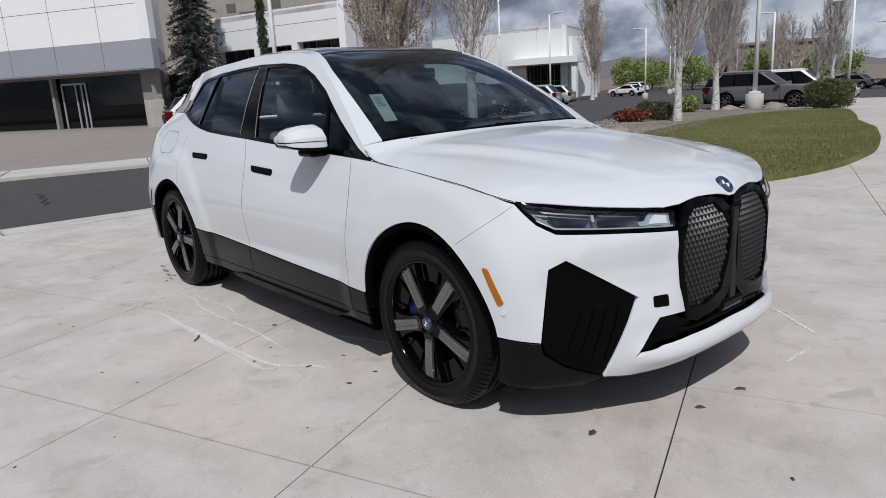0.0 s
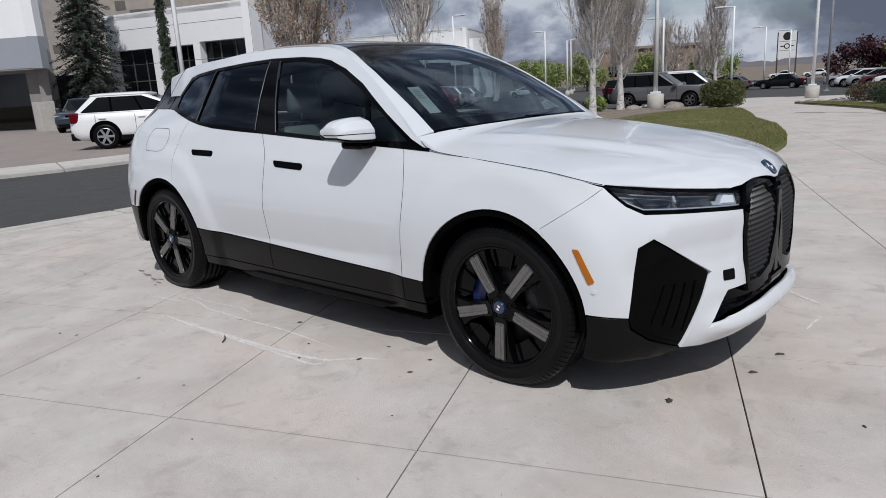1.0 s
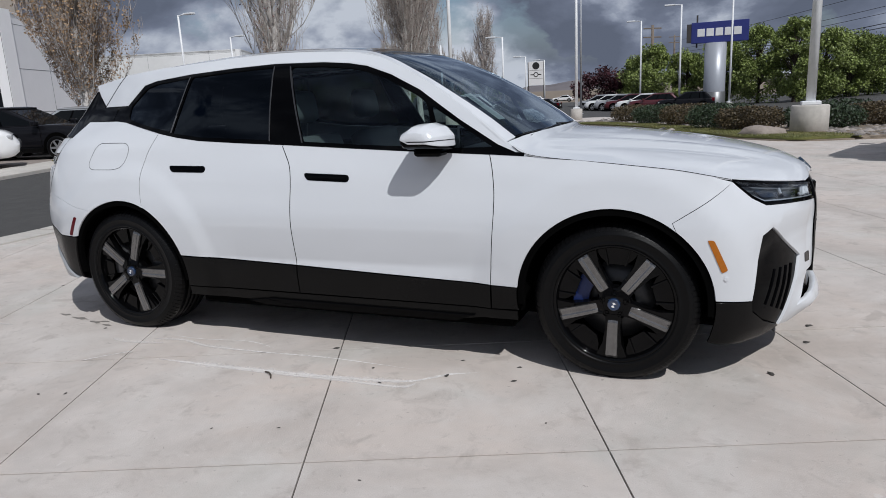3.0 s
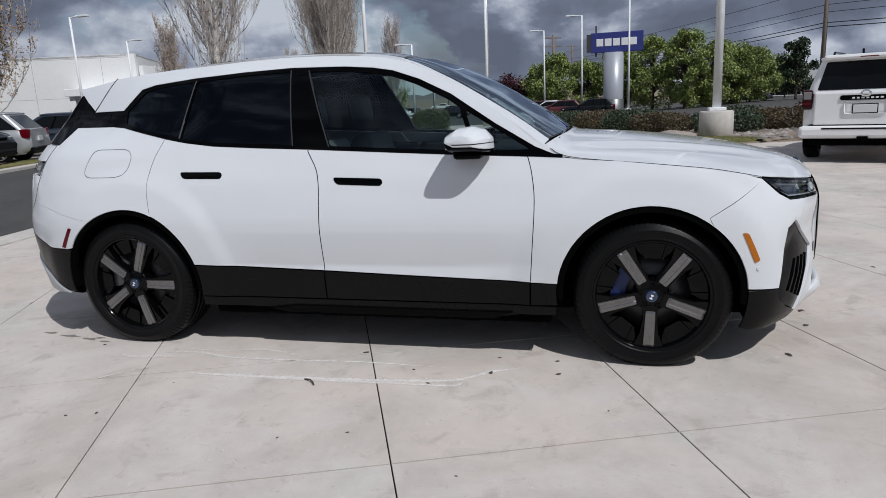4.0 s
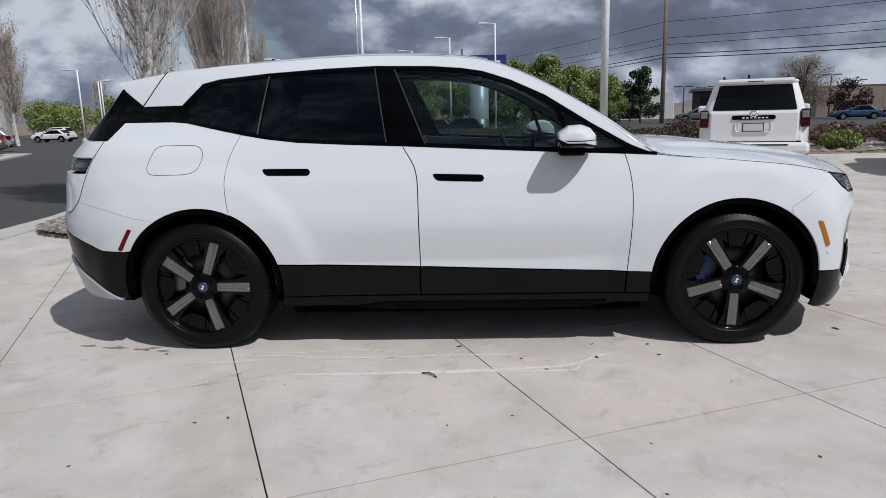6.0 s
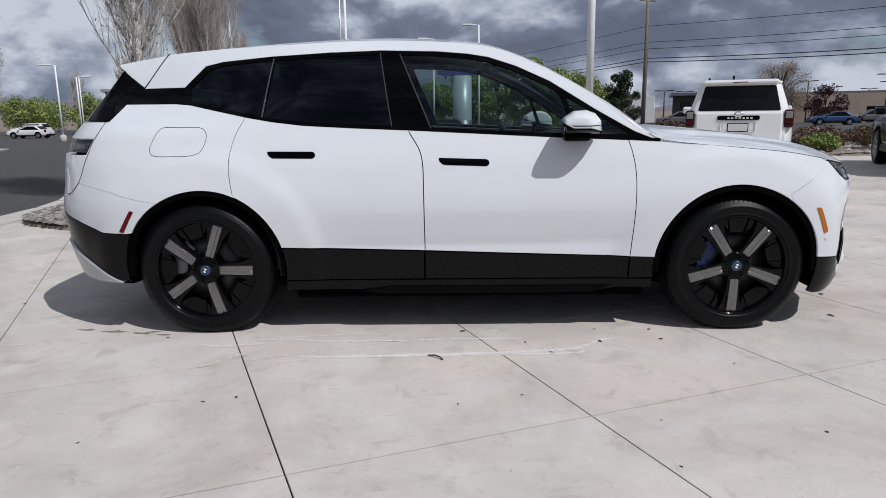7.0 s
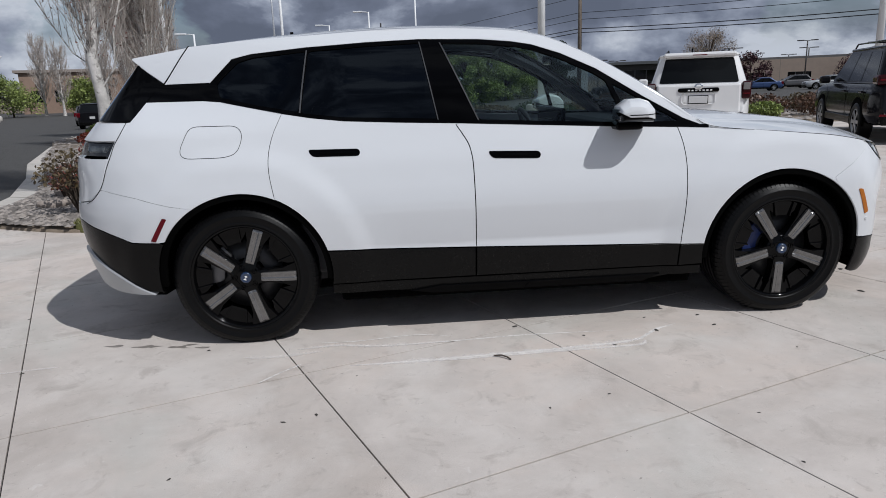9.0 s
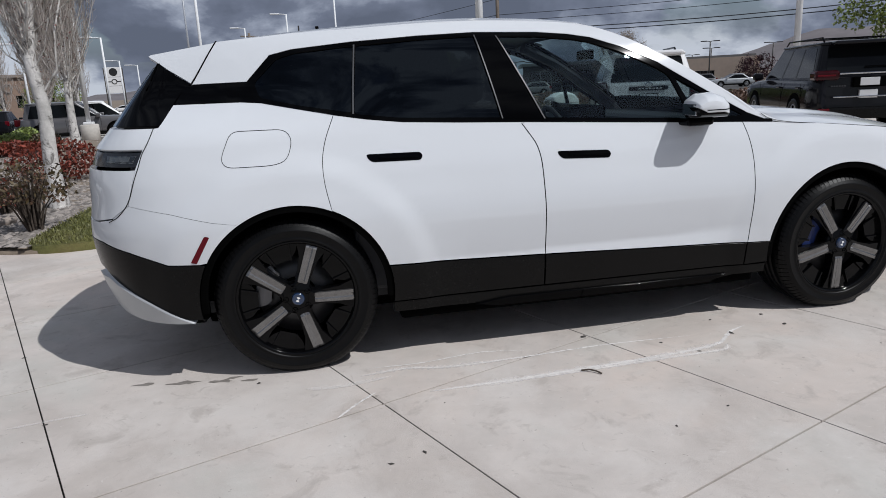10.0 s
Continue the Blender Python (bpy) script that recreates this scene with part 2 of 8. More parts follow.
SIGN_BLACK = material("sign_black", (0.02, 0.02, 0.02), 0.4, vary=0.0)
HILL = material("far_hill", (0.155, 0.14, 0.145), 1.0, vary=0.15, scale=0.02, detail=9)


# ---- building tools ----
def bm_object(name, bm, mat, smooth=True, parent=None, angle=None):
    me = bpy.data.meshes.new(name)
    bm.to_mesh(me)
    bm.free()
    return mesh_object(name, me, mat, smooth, parent)


def mesh_object(name, me, mat, smooth=True, parent=None):
    for m in (mat if isinstance(mat, (list, tuple)) else [mat]):
        me.materials.append(m)
    if smooth:
        me.polygons.foreach_set("use_smooth", [True] * len(me.polygons))
    ob = new(name, me)
    if parent:
        ob.parent = parent
    return ob


def part(name, bm, mat, parent, label="", smooth=False):
    ob = bm_object(name, bm, mat, smooth, parent)
    return tagged(ob, label)


def data_object(name, verts, faces, mat, parent=None, smooth=False):
    me = bpy.data.meshes.new(name)
    me.from_pydata([tuple(v) for v in verts], [], faces)
    me.update()
    return mesh_object(name, me, mat, smooth, parent)


def thing(name, m, label, category, group="", kind=""):
    ob = new(name)
    ob.empty_display_size = 0.1
    ob.matrix_basis = m
    return tagged(ob, label, category, group, kind)


def box(bm, x0, x1, y0, y1, z0, z1, bevel=0.0, m=None):
    r = bmesh.ops.create_cube(bm, size=1.0)
    vs = r["verts"]
    bmesh.ops.scale(bm, vec=(x1 - x0, y1 - y0, z1 - z0), verts=vs)
    bmesh.ops.translate(bm, vec=((x0 + x1) / 2, (y0 + y1) / 2, (z0 + z1) / 2), verts=vs)
    if bevel:
        es = list({e for v in vs for e in v.link_edges})
        r = bmesh.ops.bevel(bm, geom=es, offset=bevel, segments=2, profile=0.5, affect="EDGES")
        vs = list({v for f in r["faces"] for v in f.verts} | {v for v in vs if v.is_valid})
    if m is not None:
        bmesh.ops.transform(bm, matrix=m, verts=vs)
    return vs


def boxed(name, dims, mat, parent, bevel=0.0, m=None, label=""):
    bm = bmesh.new()
    box(bm, *dims, bevel=bevel, m=m)
    return part(name, bm, mat, parent, label)


def tube(bm, pts, radii, sides=8, cap=True):
    """A tube along points."""
    pts = [Vector(p) for p in pts]
    if isinstance(radii, (int, float)):
        radii = [radii] * len(pts)
    rings = []
    for i, p in enumerate(pts):
        d = (pts[min(i + 1, len(pts) - 1)] - pts[max(i - 1, 0)]).normalized()
        u = d.cross(Vector((0, 0, 1)) if abs(d.z) < 0.9 else Vector((1, 0, 0))).normalized()
        v = d.cross(u)
        rings.append([bm.verts.new(p + (u * math.cos(a) + v * math.sin(a)) * radii[i]) for a in (2 * math.pi * k / sides for k in range(sides))])
    for a, b in zip(rings, rings[1:]):
        for k in range(sides):
            bm.faces.new((a[k], a[(k + 1) % sides], b[(k + 1) % sides], b[k]))
    if cap:
        bm.faces.new(rings[0][::-1])
        bm.faces.new(rings[-1])


def lathe(bm, profile, axis="y", sides=48, m=None):
    """Turns a profile of (radius, along) round an axis."""
    rings = []
    for r, h in profile:
        ring = []
        for k in range(sides):
            a = 2 * math.pi * k / sides
            c, s = r * math.cos(a), r * math.sin(a)
            p = Vector((c, h, s)) if axis == "y" else Vector((c, s, h))
            ring.append(bm.verts.new(m @ p if m is not None else p))
        rings.append(ring)
    for a, b in zip(rings, rings[1:]):
        for k in range(sides):
            f = (a[k], a[(k + 1) % sides], b[(k + 1) % sides], b[k])
            bm.faces.new(f if axis == "y" else f)
    bmesh.ops.recalc_face_normals(bm, faces=bm.faces)


def inside(p, poly):
    x, y = p
    c = False
    for (x0, y0), (x1, y1) in zip(poly, poly[1:] + poly[:1]):
        if (y0 > y) != (y1 > y) and x < (x1 - x0) * (y - y0) / (y1 - y0) + x0:
            c = not c
    return c


def rounded(poly, r):
    """The outline with its corners rounded; a point (a, b, 0) keeps its corner."""
    out = []
    n = len(poly)
    for i in range(n):
        p = Vector(poly[i][:2])
        k = r if len(poly[i]) < 3 else poly[i][2]
        if k <= 0:
            out.append(tuple(p))
            continue
        a, b = Vector(poly[i - 1][:2]) - p, Vector(poly[(i + 1) % n][:2]) - p
        ka, kb = min(k, a.length * 0.45), min(k, b.length * 0.45)
        p0, p1 = p + a.normalized() * ka, p + b.normalized() * kb
        for t in (0, 0.25, 0.5, 0.75, 1):
            out.append(tuple((1 - t) ** 2 * p0 + 2 * t * (1 - t) * p + t * t * p1))
    return out


def dense(poly, step):
    out = []
    for (x0, y0), (x1, y1) in zip(poly, poly[1:] + poly[:1]):
        n = max(1, math.ceil(math.hypot(x1 - x0, y1 - y0) / step))
        out += [(x0 + (x1 - x0) * k / n, y0 + (y1 - y0) * k / n) for k in range(n)]
    return out


def shrunk(poly, d):
    area = sum(a[0] * b[1] - b[0] * a[1] for a, b in zip(poly, poly[1:] + poly[:1]))
    sign = 1 if area > 0 else -1
    out = []
    for i, p in enumerate(poly):
        a, b = Vector(poly[i - 1]), Vector(poly[(i + 1) % len(poly)])
        t = (b - a)
        if t.length < 1e-9:
            continue
        t.normalize()
        out.append((p[0] - t.y * d * sign, p[1] + t.x * d * sign))
    return out


from mathutils.geometry import delaunay_2d_cdt


def skin(name, outline, mat, parent, surf, flip=False, gap=0.0028, depth=0.014, step=0.06, out=0.0, holes=(), label="", lip=True):
    """A sheet cut to an outline in a surface's own two measures, with its edges turned in. flip mirrors it to the car's other side."""
    rims = [shrunk(dense(list(outline), 0.03), gap)] + [shrunk(dense(list(h), 0.03), -gap) for h in holes]
    pts, edges = [], []
    for rim in rims:
        k = len(pts)
        pts += rim
        edges += [(k + i, k + (i + 1) % len(rim)) for i in range(len(rim))]
    us, vs = [p[0] for p in rims[0]], [p[1] for p in rims[0]]
    near = np.array(pts)
    for u in np.arange(min(us) + step / 2, max(us), step):
        for v in np.arange(min(vs) + step / 2, max(vs), step):
            if inside((u, v), rims[0]) and not any(inside((u, v), h) for h in rims[1:]) and np.min(np.hypot(near[:, 0] - u, near[:, 1] - v)) > step * 0.4:
                pts.append((u, v))
    res = delaunay_2d_cdt([Vector(p) for p in pts], edges, [], 0, 1e-7)
    co, tris = res[0], res[2]
    keep = []
    for f in tris:
        c = sum((co[i] for i in f), Vector((0, 0))) / len(f)
        if inside(c, rims[0]) and not any(inside(c, h) for h in rims[1:]):
            keep.append(list(f))
    e = 0.004
    verts, norms = [], []
    mirror = Vector((1, -1, 1))
    for p in co:
        q = surf(p[0], p[1], out)
        n = (surf(p[0] + e, p[1], out) - surf(p[0] - e, p[1], out)).cross(surf(p[0], p[1] + e, out) - surf(p[0], p[1] - e, out))
        n.normalize()
        mid = Vector((0.0, 0.0, 0.6))
        if n.dot(q - mid) < 0:
            n.negate()
        if flip:
            q, n = q * mirror, n * mirror
        verts.append(q)
        norms.append(n)
    faces, loop_norms = [], []
    for f in keep:
        a, b, c = (verts[i] for i in f[:3])
        if (b - a).cross(c - a).dot(norms[f[0]]) < 0:
            f = f[::-1]
        faces.append(f)
        loop_norms += [norms[i] for i in f]
    if lip and depth:
        count = collections.Counter(tuple(sorted((f[i], f[(i + 1) % len(f)]))) for f in faces for i in range(len(f)))
        back = {}
        for f in list(faces):
            for i in range(len(f)):
                a, b = f[i], f[(i + 1) % len(f)]
                if count[tuple(sorted((a, b)))] == 1:
                    for v in (a, b):
                        if v not in back:
                            back[v] = len(verts)
                            verts.append(verts[v] - norms[v] * depth)
                            norms.append(norms[v])
                    q = [b, a, back[a], back[b]]
                    fn = (verts[q[1]] - verts[q[0]]).cross(verts[q[3]] - verts[q[0]])
                    fn = fn.normalized() if fn.length > 1e-9 else norms[a]
                    faces.append(q)
                    loop_norms += [(fn + norms[b]).normalized(), (fn + norms[a]).normalized(), fn, fn]
    me = bpy.data.meshes.new(name)
    me.from_pydata([tuple(v) for v in verts], [], faces)
    me.materials.append(mat)
    me.polygons.foreach_set("use_smooth", [True] * len(me.polygons))
    me.normals_split_custom_set([tuple(n) for n in loop_norms])
    ob = new(name, me)
    ob.parent = parent
    return tagged(ob, label)


# ---- shape of the white car: an outline in plan, pulled in by a section ----
def curve(pts, n=400):
    """A smooth curve through points, as dense rows (Catmull-Rom)."""
    p = [np.array(q, float) for q in pts]
    p = [2 * p[0] - p[1]] + p + [2 * p[-1] - p[-2]]
    out = []
    m = max(2, n // (len(pts) - 1))
    for i in range(1, len(p) - 2):
        a, b, c, d = p[i - 1:i + 3]
        for t in np.linspace(0, 1, m, endpoint=False):
            out.append(0.5 * (2 * b + (c - a) * t + (2 * a - 5 * b + 4 * c - d) * t * t + (3 * b - a - 3 * c + d) * t ** 3))
    out.append(p[-2])
    return np.array(out)


PLAN = curve([(2.41, 0.0), (2.405, -0.2), (2.38, -0.38), (2.32, -0.56), (2.22, -0.75), (2.10, -0.89), (1.96, -0.97), (1.75, -0.992), (1.4, -0.988),
              (0.9, -0.98), (0.0, -0.985), (-0.9, -0.985), (-1.5, -0.992), (-1.85, -0.985), (-2.10, -0.945), (-2.30, -0.84), (-2.44, -0.66),
              (-2.51, -0.4), (-2.53, 0.0)], 720)
PLAN_S = np.concatenate([[0], np.cumsum(np.hypot(*np.diff(PLAN, axis=0).T))])
PLAN_T = np.gradient(PLAN, axis=0)
PLAN_N = np.stack([PLAN_T[:, 1], -PLAN_T[:, 0]], 1)
PLAN_N /= -np.linalg.norm(PLAN_N, axis=1)[:, None]
SIDE = curve([(0.16, 0.10), (0.2, 0.055), (0.28, 0.035), (0.42, 0.017), (0.6, 0.0), (0.75, 0.0), (0.9, 0.03), (1.03, 0.07), (1.3, 0.185), (1.5, 0.295), (1.58, 0.352), (1.64, 0.41), (1.68, 0.45), (1.70, 0.48)], 260)
NOSE = curve([(0.16, 0.13), (0.22, 0.05), (0.33, 0.015), (0.5, 0.005), (0.68, 0.0), (0.8, 0.012), (0.9, 0.055), (0.96, 0.12), (1.02, 0.22), (1.1, 0.4)], 200)
TAIL = curve([(0.16, 0.20), (0.28, 0.12), (0.45, 0.045), (0.6, 0.01), (0.72, 0.0), (0.85, 0.02), (0.97, 0.025), (1.07, 0.05), (1.12, 0.08), (1.2, 0.15), (1.35, 0.27), (1.48, 0.38), (1.6, 0.50)], 260)


def s_side(x):
    return float(np.interp(-x, -PLAN[:, 0], PLAN_S))


def body_point(s, z, out=0.0):
    """The place on the body's right side at s along its outline and at height z."""
    x, y = (np.interp(s, PLAN_S, PLAN[:, k]) for k in (0, 1))
    nx, ny = (np.interp(s, PLAN_S, PLAN_N[:, k]) for k in (0, 1))
    wx, wy = nx * nx / (nx * nx + ny * ny), ny * ny / (nx * nx + ny * ny)
    end = NOSE if nx > 0 else TAIL
    d = wy * np.interp(z, SIDE[:, 0], SIDE[:, 1]) + wx * np.interp(z, end[:, 0], end[:, 1])
    for hub in (1.49, -1.49):
        r = math.hypot(x - hub, z - 0.375)
        k = min(1.0, max(0.0, (0.715 - r) / 0.13))
        d -= 0.014 * k * k * (3 - 2 * k) * wy
    if abs(x) < 1.0:
        crease = 0.512 + 0.014 * x
        dip = (0.70 - z) / (0.70 - crease) if z > crease else (z - crease + 0.075) / 0.075
        d += 0.015 * max(0.0, dip) * min(1.0, (1.0 - abs(x)) * 3) * wy
    # the lower lip stands out under the grille
    ka = min(1.0, max(0.0, (0.66 - s) / 0.24))
    if ka > 0:
        d -= 0.055 * ka * ka * (3 - 2 * ka) * math.exp(-((z - 0.305) / 0.062) ** 2)
    # under the headlamp the bumper folds in below a crease that drops towards the wheel
    if 0.34 < s < 1.02 and 0.46 < z < 0.82:
        fold = float(np.interp(s, (0.39, 0.57, 0.76, 0.86, 0.95), (0.798, 0.796, 0.782, 0.748, 0.70)))
        deep = min(max(0.0, fold - z) / 0.12, max(0.0, z - 0.46) / 0.16, 1.0)
        d += 0.023 * deep * min(1.0, max(0.0, (s - 0.34) / 0.10)) * min(1.0, max(0.0, (1.02 - s) / 0.14))
    # the cabin draws in towards the tail
    ta, tb = min(1.0, max(0.0, (-x - 0.9) / 1.0)), min(1.0, max(0.0, (z - 1.12) / 0.28))
    tuck = 0.12 * ta * ta * (3 - 2 * ta) * tb * tb * (3 - 2 * tb) * wy
    tc = min(1.0, max(0.0, (-x - 1.5) / 0.6))
    tuck += 0.06 * tc * tc * (3 - 2 * tc) * tb * tb * (3 - 2 * tb) * wy
    k = 1 + tuck / 3.9
    d += tuck
    return Vector(((x - nx * (d - out)) * k, y - ny * (d - out), 1.23 + (z - 1.23) * k))


def spoiler_point(x, z, out=0.0):
    """The flank of the cabin carried straight on past the tail."""
    a, b = body_point(s_side(-1.80), z), body_point(s_side(-1.90), z)
    p = a + (b - a) * ((x - a.x) / (b.x - a.x))
    return Vector((p.x, p.y - out, z))


# edge of the bonnet, screen and roof, seen from the side (x, z) and from above (x, y), and the middle line (x, z)
EDGE_Z = curve([(2.40, 0.868), (2.36, 0.878), (2.34, 0.884), (2.301, 0.896), (2.252, 0.909), (2.196, 0.922), (2.13, 0.936), (2.068, 0.948), (1.99, 0.957), (1.9, 0.977), (1.748, 1.004), (1.5, 1.03), (1.1, 1.072), (0.98, 1.13), (0.85, 1.225), (0.6, 1.39), (0.4, 1.502), (0.2, 1.59), (0.0, 1.632), (-0.4, 1.656), (-0.8, 1.652), (-1.4, 1.618), (-1.8, 1.578), (-2.15, 1.535), (-2.25, 1.52)], 420)
EDGE_Y = curve([(2.40, 0.02), (2.36, 0.29), (2.34, 0.371), (2.301, 0.479), (2.252, 0.579), (2.196, 0.673), (2.13, 0.761), (2.068, 0.826), (1.99, 0.896), (1.9, 0.926), (1.748, 0.930), (1.5, 0.919), (1.3, 0.908), (1.1, 0.900), (0.98, 0.875), (0.85, 0.835), (0.6, 0.75), (0.4, 0.69), (0.2, 0.625), (0.0, 0.585), (-0.4, 0.56), (-0.8, 0.565), (-1.4, 0.537), (-1.8, 0.482), (-2.15, 0.43), (-2.25, 0.415)], 420)
MID_Z = curve([(2.40, 0.87), (2.36, 0.93), (2.25, 0.985), (2.1, 1.02), (1.9, 1.055), (1.5, 1.11), (1.15, 1.145), (1.05, 1.165), (0.85, 1.288), (0.6, 1.44), (0.4, 1.546), (0.2, 1.625), (0.0, 1.667), (-0.4, 1.69), (-0.8, 1.686), (-1.4, 1.652), (-1.8, 1.61), (-2.15, 1.556), (-2.3, 1.53)], 420)


def top_point(x, y, out=0.0):
    """The place on the bonnet, screen or roof at x, y."""
    e, w, m = (float(np.interp(-x, -c[:, 0], c[:, 1])) for c in (EDGE_Z, EDGE_Y, MID_Z))
    t = min(1.0, abs(y) / max(w, 1e-4))
    dome = 0.0
    if x > 0.95:
        # the raised middle of the bonnet, narrower towards the grille, and a low crease outside it
        ridge = 0.66 - 0.26 * (x - 1.05)
        fa, fb = min(1.0, max(0.0, (x - 0.98) / 0.4)), min(1.0, max(0.0, (2.36 - x) / 0.5))
        fade = fa * fa * (3 - 2 * fa) * fb * fb * (3 - 2 * fb)
        u = min(1.0, max(0.0, (abs(y) - ridge + 0.07) / 0.12))
        dome = fade * (0.008 * (1 - u * u * (3 - 2 * u)) - 0.004 * math.exp(-((abs(y) - ridge - 0.06) / 0.06) ** 2) + 0.003 * math.exp(-((abs(y) - ridge + 0.08) / 0.04) ** 2))
    return Vector((x, y, m + (e - m) * t ** (2.4 + 2.6 * min(1.0, max(0.0, (1.05 - x) / 0.25))) + out + dome))


# ---- the white electric SUV ----
SKID = material("satin_grey_skid_plate", (0.42, 0.43, 0.44), 0.35, 0.3, vary=0.03)
DIVIDER_PALE = material("grey_satin_trim", (0.085, 0.085, 0.088), 0.35, 0.4, vary=0.05)
DIVIDER = material("dark_satin_trim", (0.05, 0.05, 0.053), 0.35, 0.5, vary=0.05)


def arch(hub, a0, a1, r, n=22):
    """Points of a wheel arch as (s, z), from angle a0 to a1 in degrees (0: ahead, 90: up)."""
    return [(s_side(hub + r * math.cos(radians(a0 + (a1 - a0) * k / n))), 0.375 + r * math.sin(radians(a0 + (a1 - a0) * k / n))) for k in range(n + 1)]


def sx(*pts):
    return [(s_side(p[0]), *p[1:]) for p in pts]


BELT = [(1.061, 1.069), (0.884, 1.079), (0.487, 1.098), (0.1, 1.12), (-0.318, 1.144), (-0.65, 1.16), (-0.927, 1.177), (-1.1, 1.199), (-1.25, 1.226), (-1.42, 1.263), (-1.554, 1.293), (-1.65, 1.302), (-1.95, 1.303)]
DLO_TOP = [(-1.867, 1.391), (-1.609, 1.395), (-1.503, 1.515), (-1.40, 1.54), (-1.118, 1.569), (-0.8, 1.588), (-0.501, 1.597), (-0.172, 1.587), (0.0, 1.571), (0.121, 1.55), (0.28, 1.496), (0.468, 1.407), (0.712, 1.249), (0.924, 1.125)]


def seam(*pts):
    """A door seam as a smooth run of points."""
    return [tuple(p) for p in curve(pts, 7 * (len(pts) - 1))]


SEAM_FRONT = seam((0.887, 1.079), (0.908, 1.0), (0.922, 0.9), (0.923, 0.80), (0.917, 0.684), (0.899, 0.436))
SEAM_MID = seam((-0.338, 1.144), (-0.302, 1.088), (-0.274, 1.039), (-0.260, 0.991), (-0.253, 0.93), (-0.251, 0.83), (-0.249, 0.65), (-0.248, 0.478))
SEAM_REAR = seam((-1.25, 1.226), (-1.302, 1.12), (-1.327, 1.021), (-1.327, 0.92), (-1.308, 0.803))


def build_car(parent):
    F, R = 0.458, 0.456
    for flip in (False, True):
        P = lambda name, outline, mat, **k: skin(name, outline, mat, parent, body_point, flip, **{"step": 0.045, **k})
        # painted panels
        P("front_fender", sx((0.887, 1.079), (1.061, 1.069), (1.3, 1.051), (1.506, 1.030), (1.75, 1.003), (1.912, 0.976)) + [(1.075, 0.947)] + [(1.342, 0.776)] + arch(1.49, 52, 173, F) + sx(*SEAM_FRONT[:0:-1]), PAINT, gap=0.0018, step=0.03)
        P("front_door", sx(*[b for b in BELT if -0.33 < b[0] < 0.89][::1], *SEAM_MID[1:], (0.3, 0.457), *SEAM_FRONT[:0:-1]), PAINT, step=0.024)
        P("rear_door", sx(*[b for b in BELT if -1.26 < b[0] < -0.3], *SEAM_REAR[1:]) + arch(-1.49, 66, 16.5, R) + sx((-0.65, 0.49), *SEAM_MID[:0:-1]), PAINT, step=0.024)
        P("rear_quarter", sx((-1.25, 1.226), (-1.42, 1.263), (-1.554, 1.293), (-1.65, 1.302), (-1.978, 1.303), (-2.085, 1.212), (-2.165, 1.12), (-2.195, 1.03), (-2.215, 0.92), (-2.225, 0.868), (-2.03, 0.828), (-1.845, 0.781)) + arch(-1.49, 122, 66, R) + sx(*SEAM_REAR[-2:0:-1]), PAINT, gap=0.0005, step=0.03)
        P("side_frame", sx(*DLO_TOP, (1.061, 1.069), (1.10, 1.074), (0.98, 1.13), (0.85, 1.225), (0.6, 1.39), (0.4, 1.502), (0.2, 1.59), (0.0, 1.632), (-0.4, 1.656), (-0.8, 1.652), (-1.4, 1.618), (-1.737, 1.586)), PAINT, gap=0.0005)
        skin("spoiler_side", [(-1.914, 1.401), (-1.788, 1.597), (-1.95, 1.574), (-2.108, 1.551), (-2.120, 1.541), (-2.02, 1.468)], PAINT, parent, spoiler_point, flip, depth=0.03, step=0.045)
        P("spoiler_gap", sx((-1.8725, 1.396), (-1.7425, 1.590), (-1.7355, 1.590), (-1.8655, 1.392)), LINER, out=0.0012, gap=0.0, depth=0.006)
        P("rear_bumper", sx((-1.845, 0.780), (-2.03, 0.827), (-2.225, 0.867), (-2.31, 0.803), (-2.402, 0.783)) + [(6.32, 0.782), (6.32, 0.70), (5.62, 0.70), (5.535, 0.695), (5.35, 0.655), (5.157, 0.597), (5.015, 0.592)] + arch(-1.49, 151, 122, R), PAINT, gap=0.0004)
        P("tailgate", sx((-2.085, 1.210), (-2.17, 1.112)) + [(6.32, 1.112), (6.32, 1.21)], PAINT, gap=0.005, depth=0.03)
        P("tailgate_lower", sx((-2.195, 1.03), (-2.215, 0.92), (-2.228, 0.865), (-2.31, 0.805), (-2.402, 0.785)) + [(6.32, 0.785), (6.32, 1.03)], PAINT, gap=0.005, depth=0.03)
        P("front_bumper", [(1.075, 0.947), (0.982, 0.872), (0.906, 0.836), (0.636, 0.819), (0.385, 0.80), (0.372, 0.585), (0.318, 0.46), (0.472, 0.459), (0.586, 0.309), (0.462, 0.353), (0.30, 0.362), (0.167, 0.362), (0.0, 0.365), (0.0, 0.272), (0.325, 0.235), (0.588, 0.220), (0.708, 0.236), (0.568, 0.556), (0.872, 0.736), (0.938, 0.705), (0.971, 0.409), (1.108, 0.42)] + arch(1.49, 6, 52, F) + [(1.342, 0.776)], PAINT, gap=0.0013, depth=0.03, step=0.035)
        # dark strips laid along the seams, standing for the shade inside the gaps
        for line, half in ((SEAM_FRONT, 0.0022), (SEAM_MID, 0.0022), (SEAM_REAR, 0.0012)):
            P("door_seam", sx(*[(x - half, z) for x, z in line], *[(x + half, z) for x, z in line[::-1]]), LINER, out=-0.0005, gap=0.0, lip=False)
        tail = seam((5.218, 1.214), (5.250, 1.139), (5.272, 1.095), (5.286, 1.039), (5.303, 0.985), (5.327, 0.905), (5.359, 0.855), (5.409, 0.814), (5.466, 0.790))
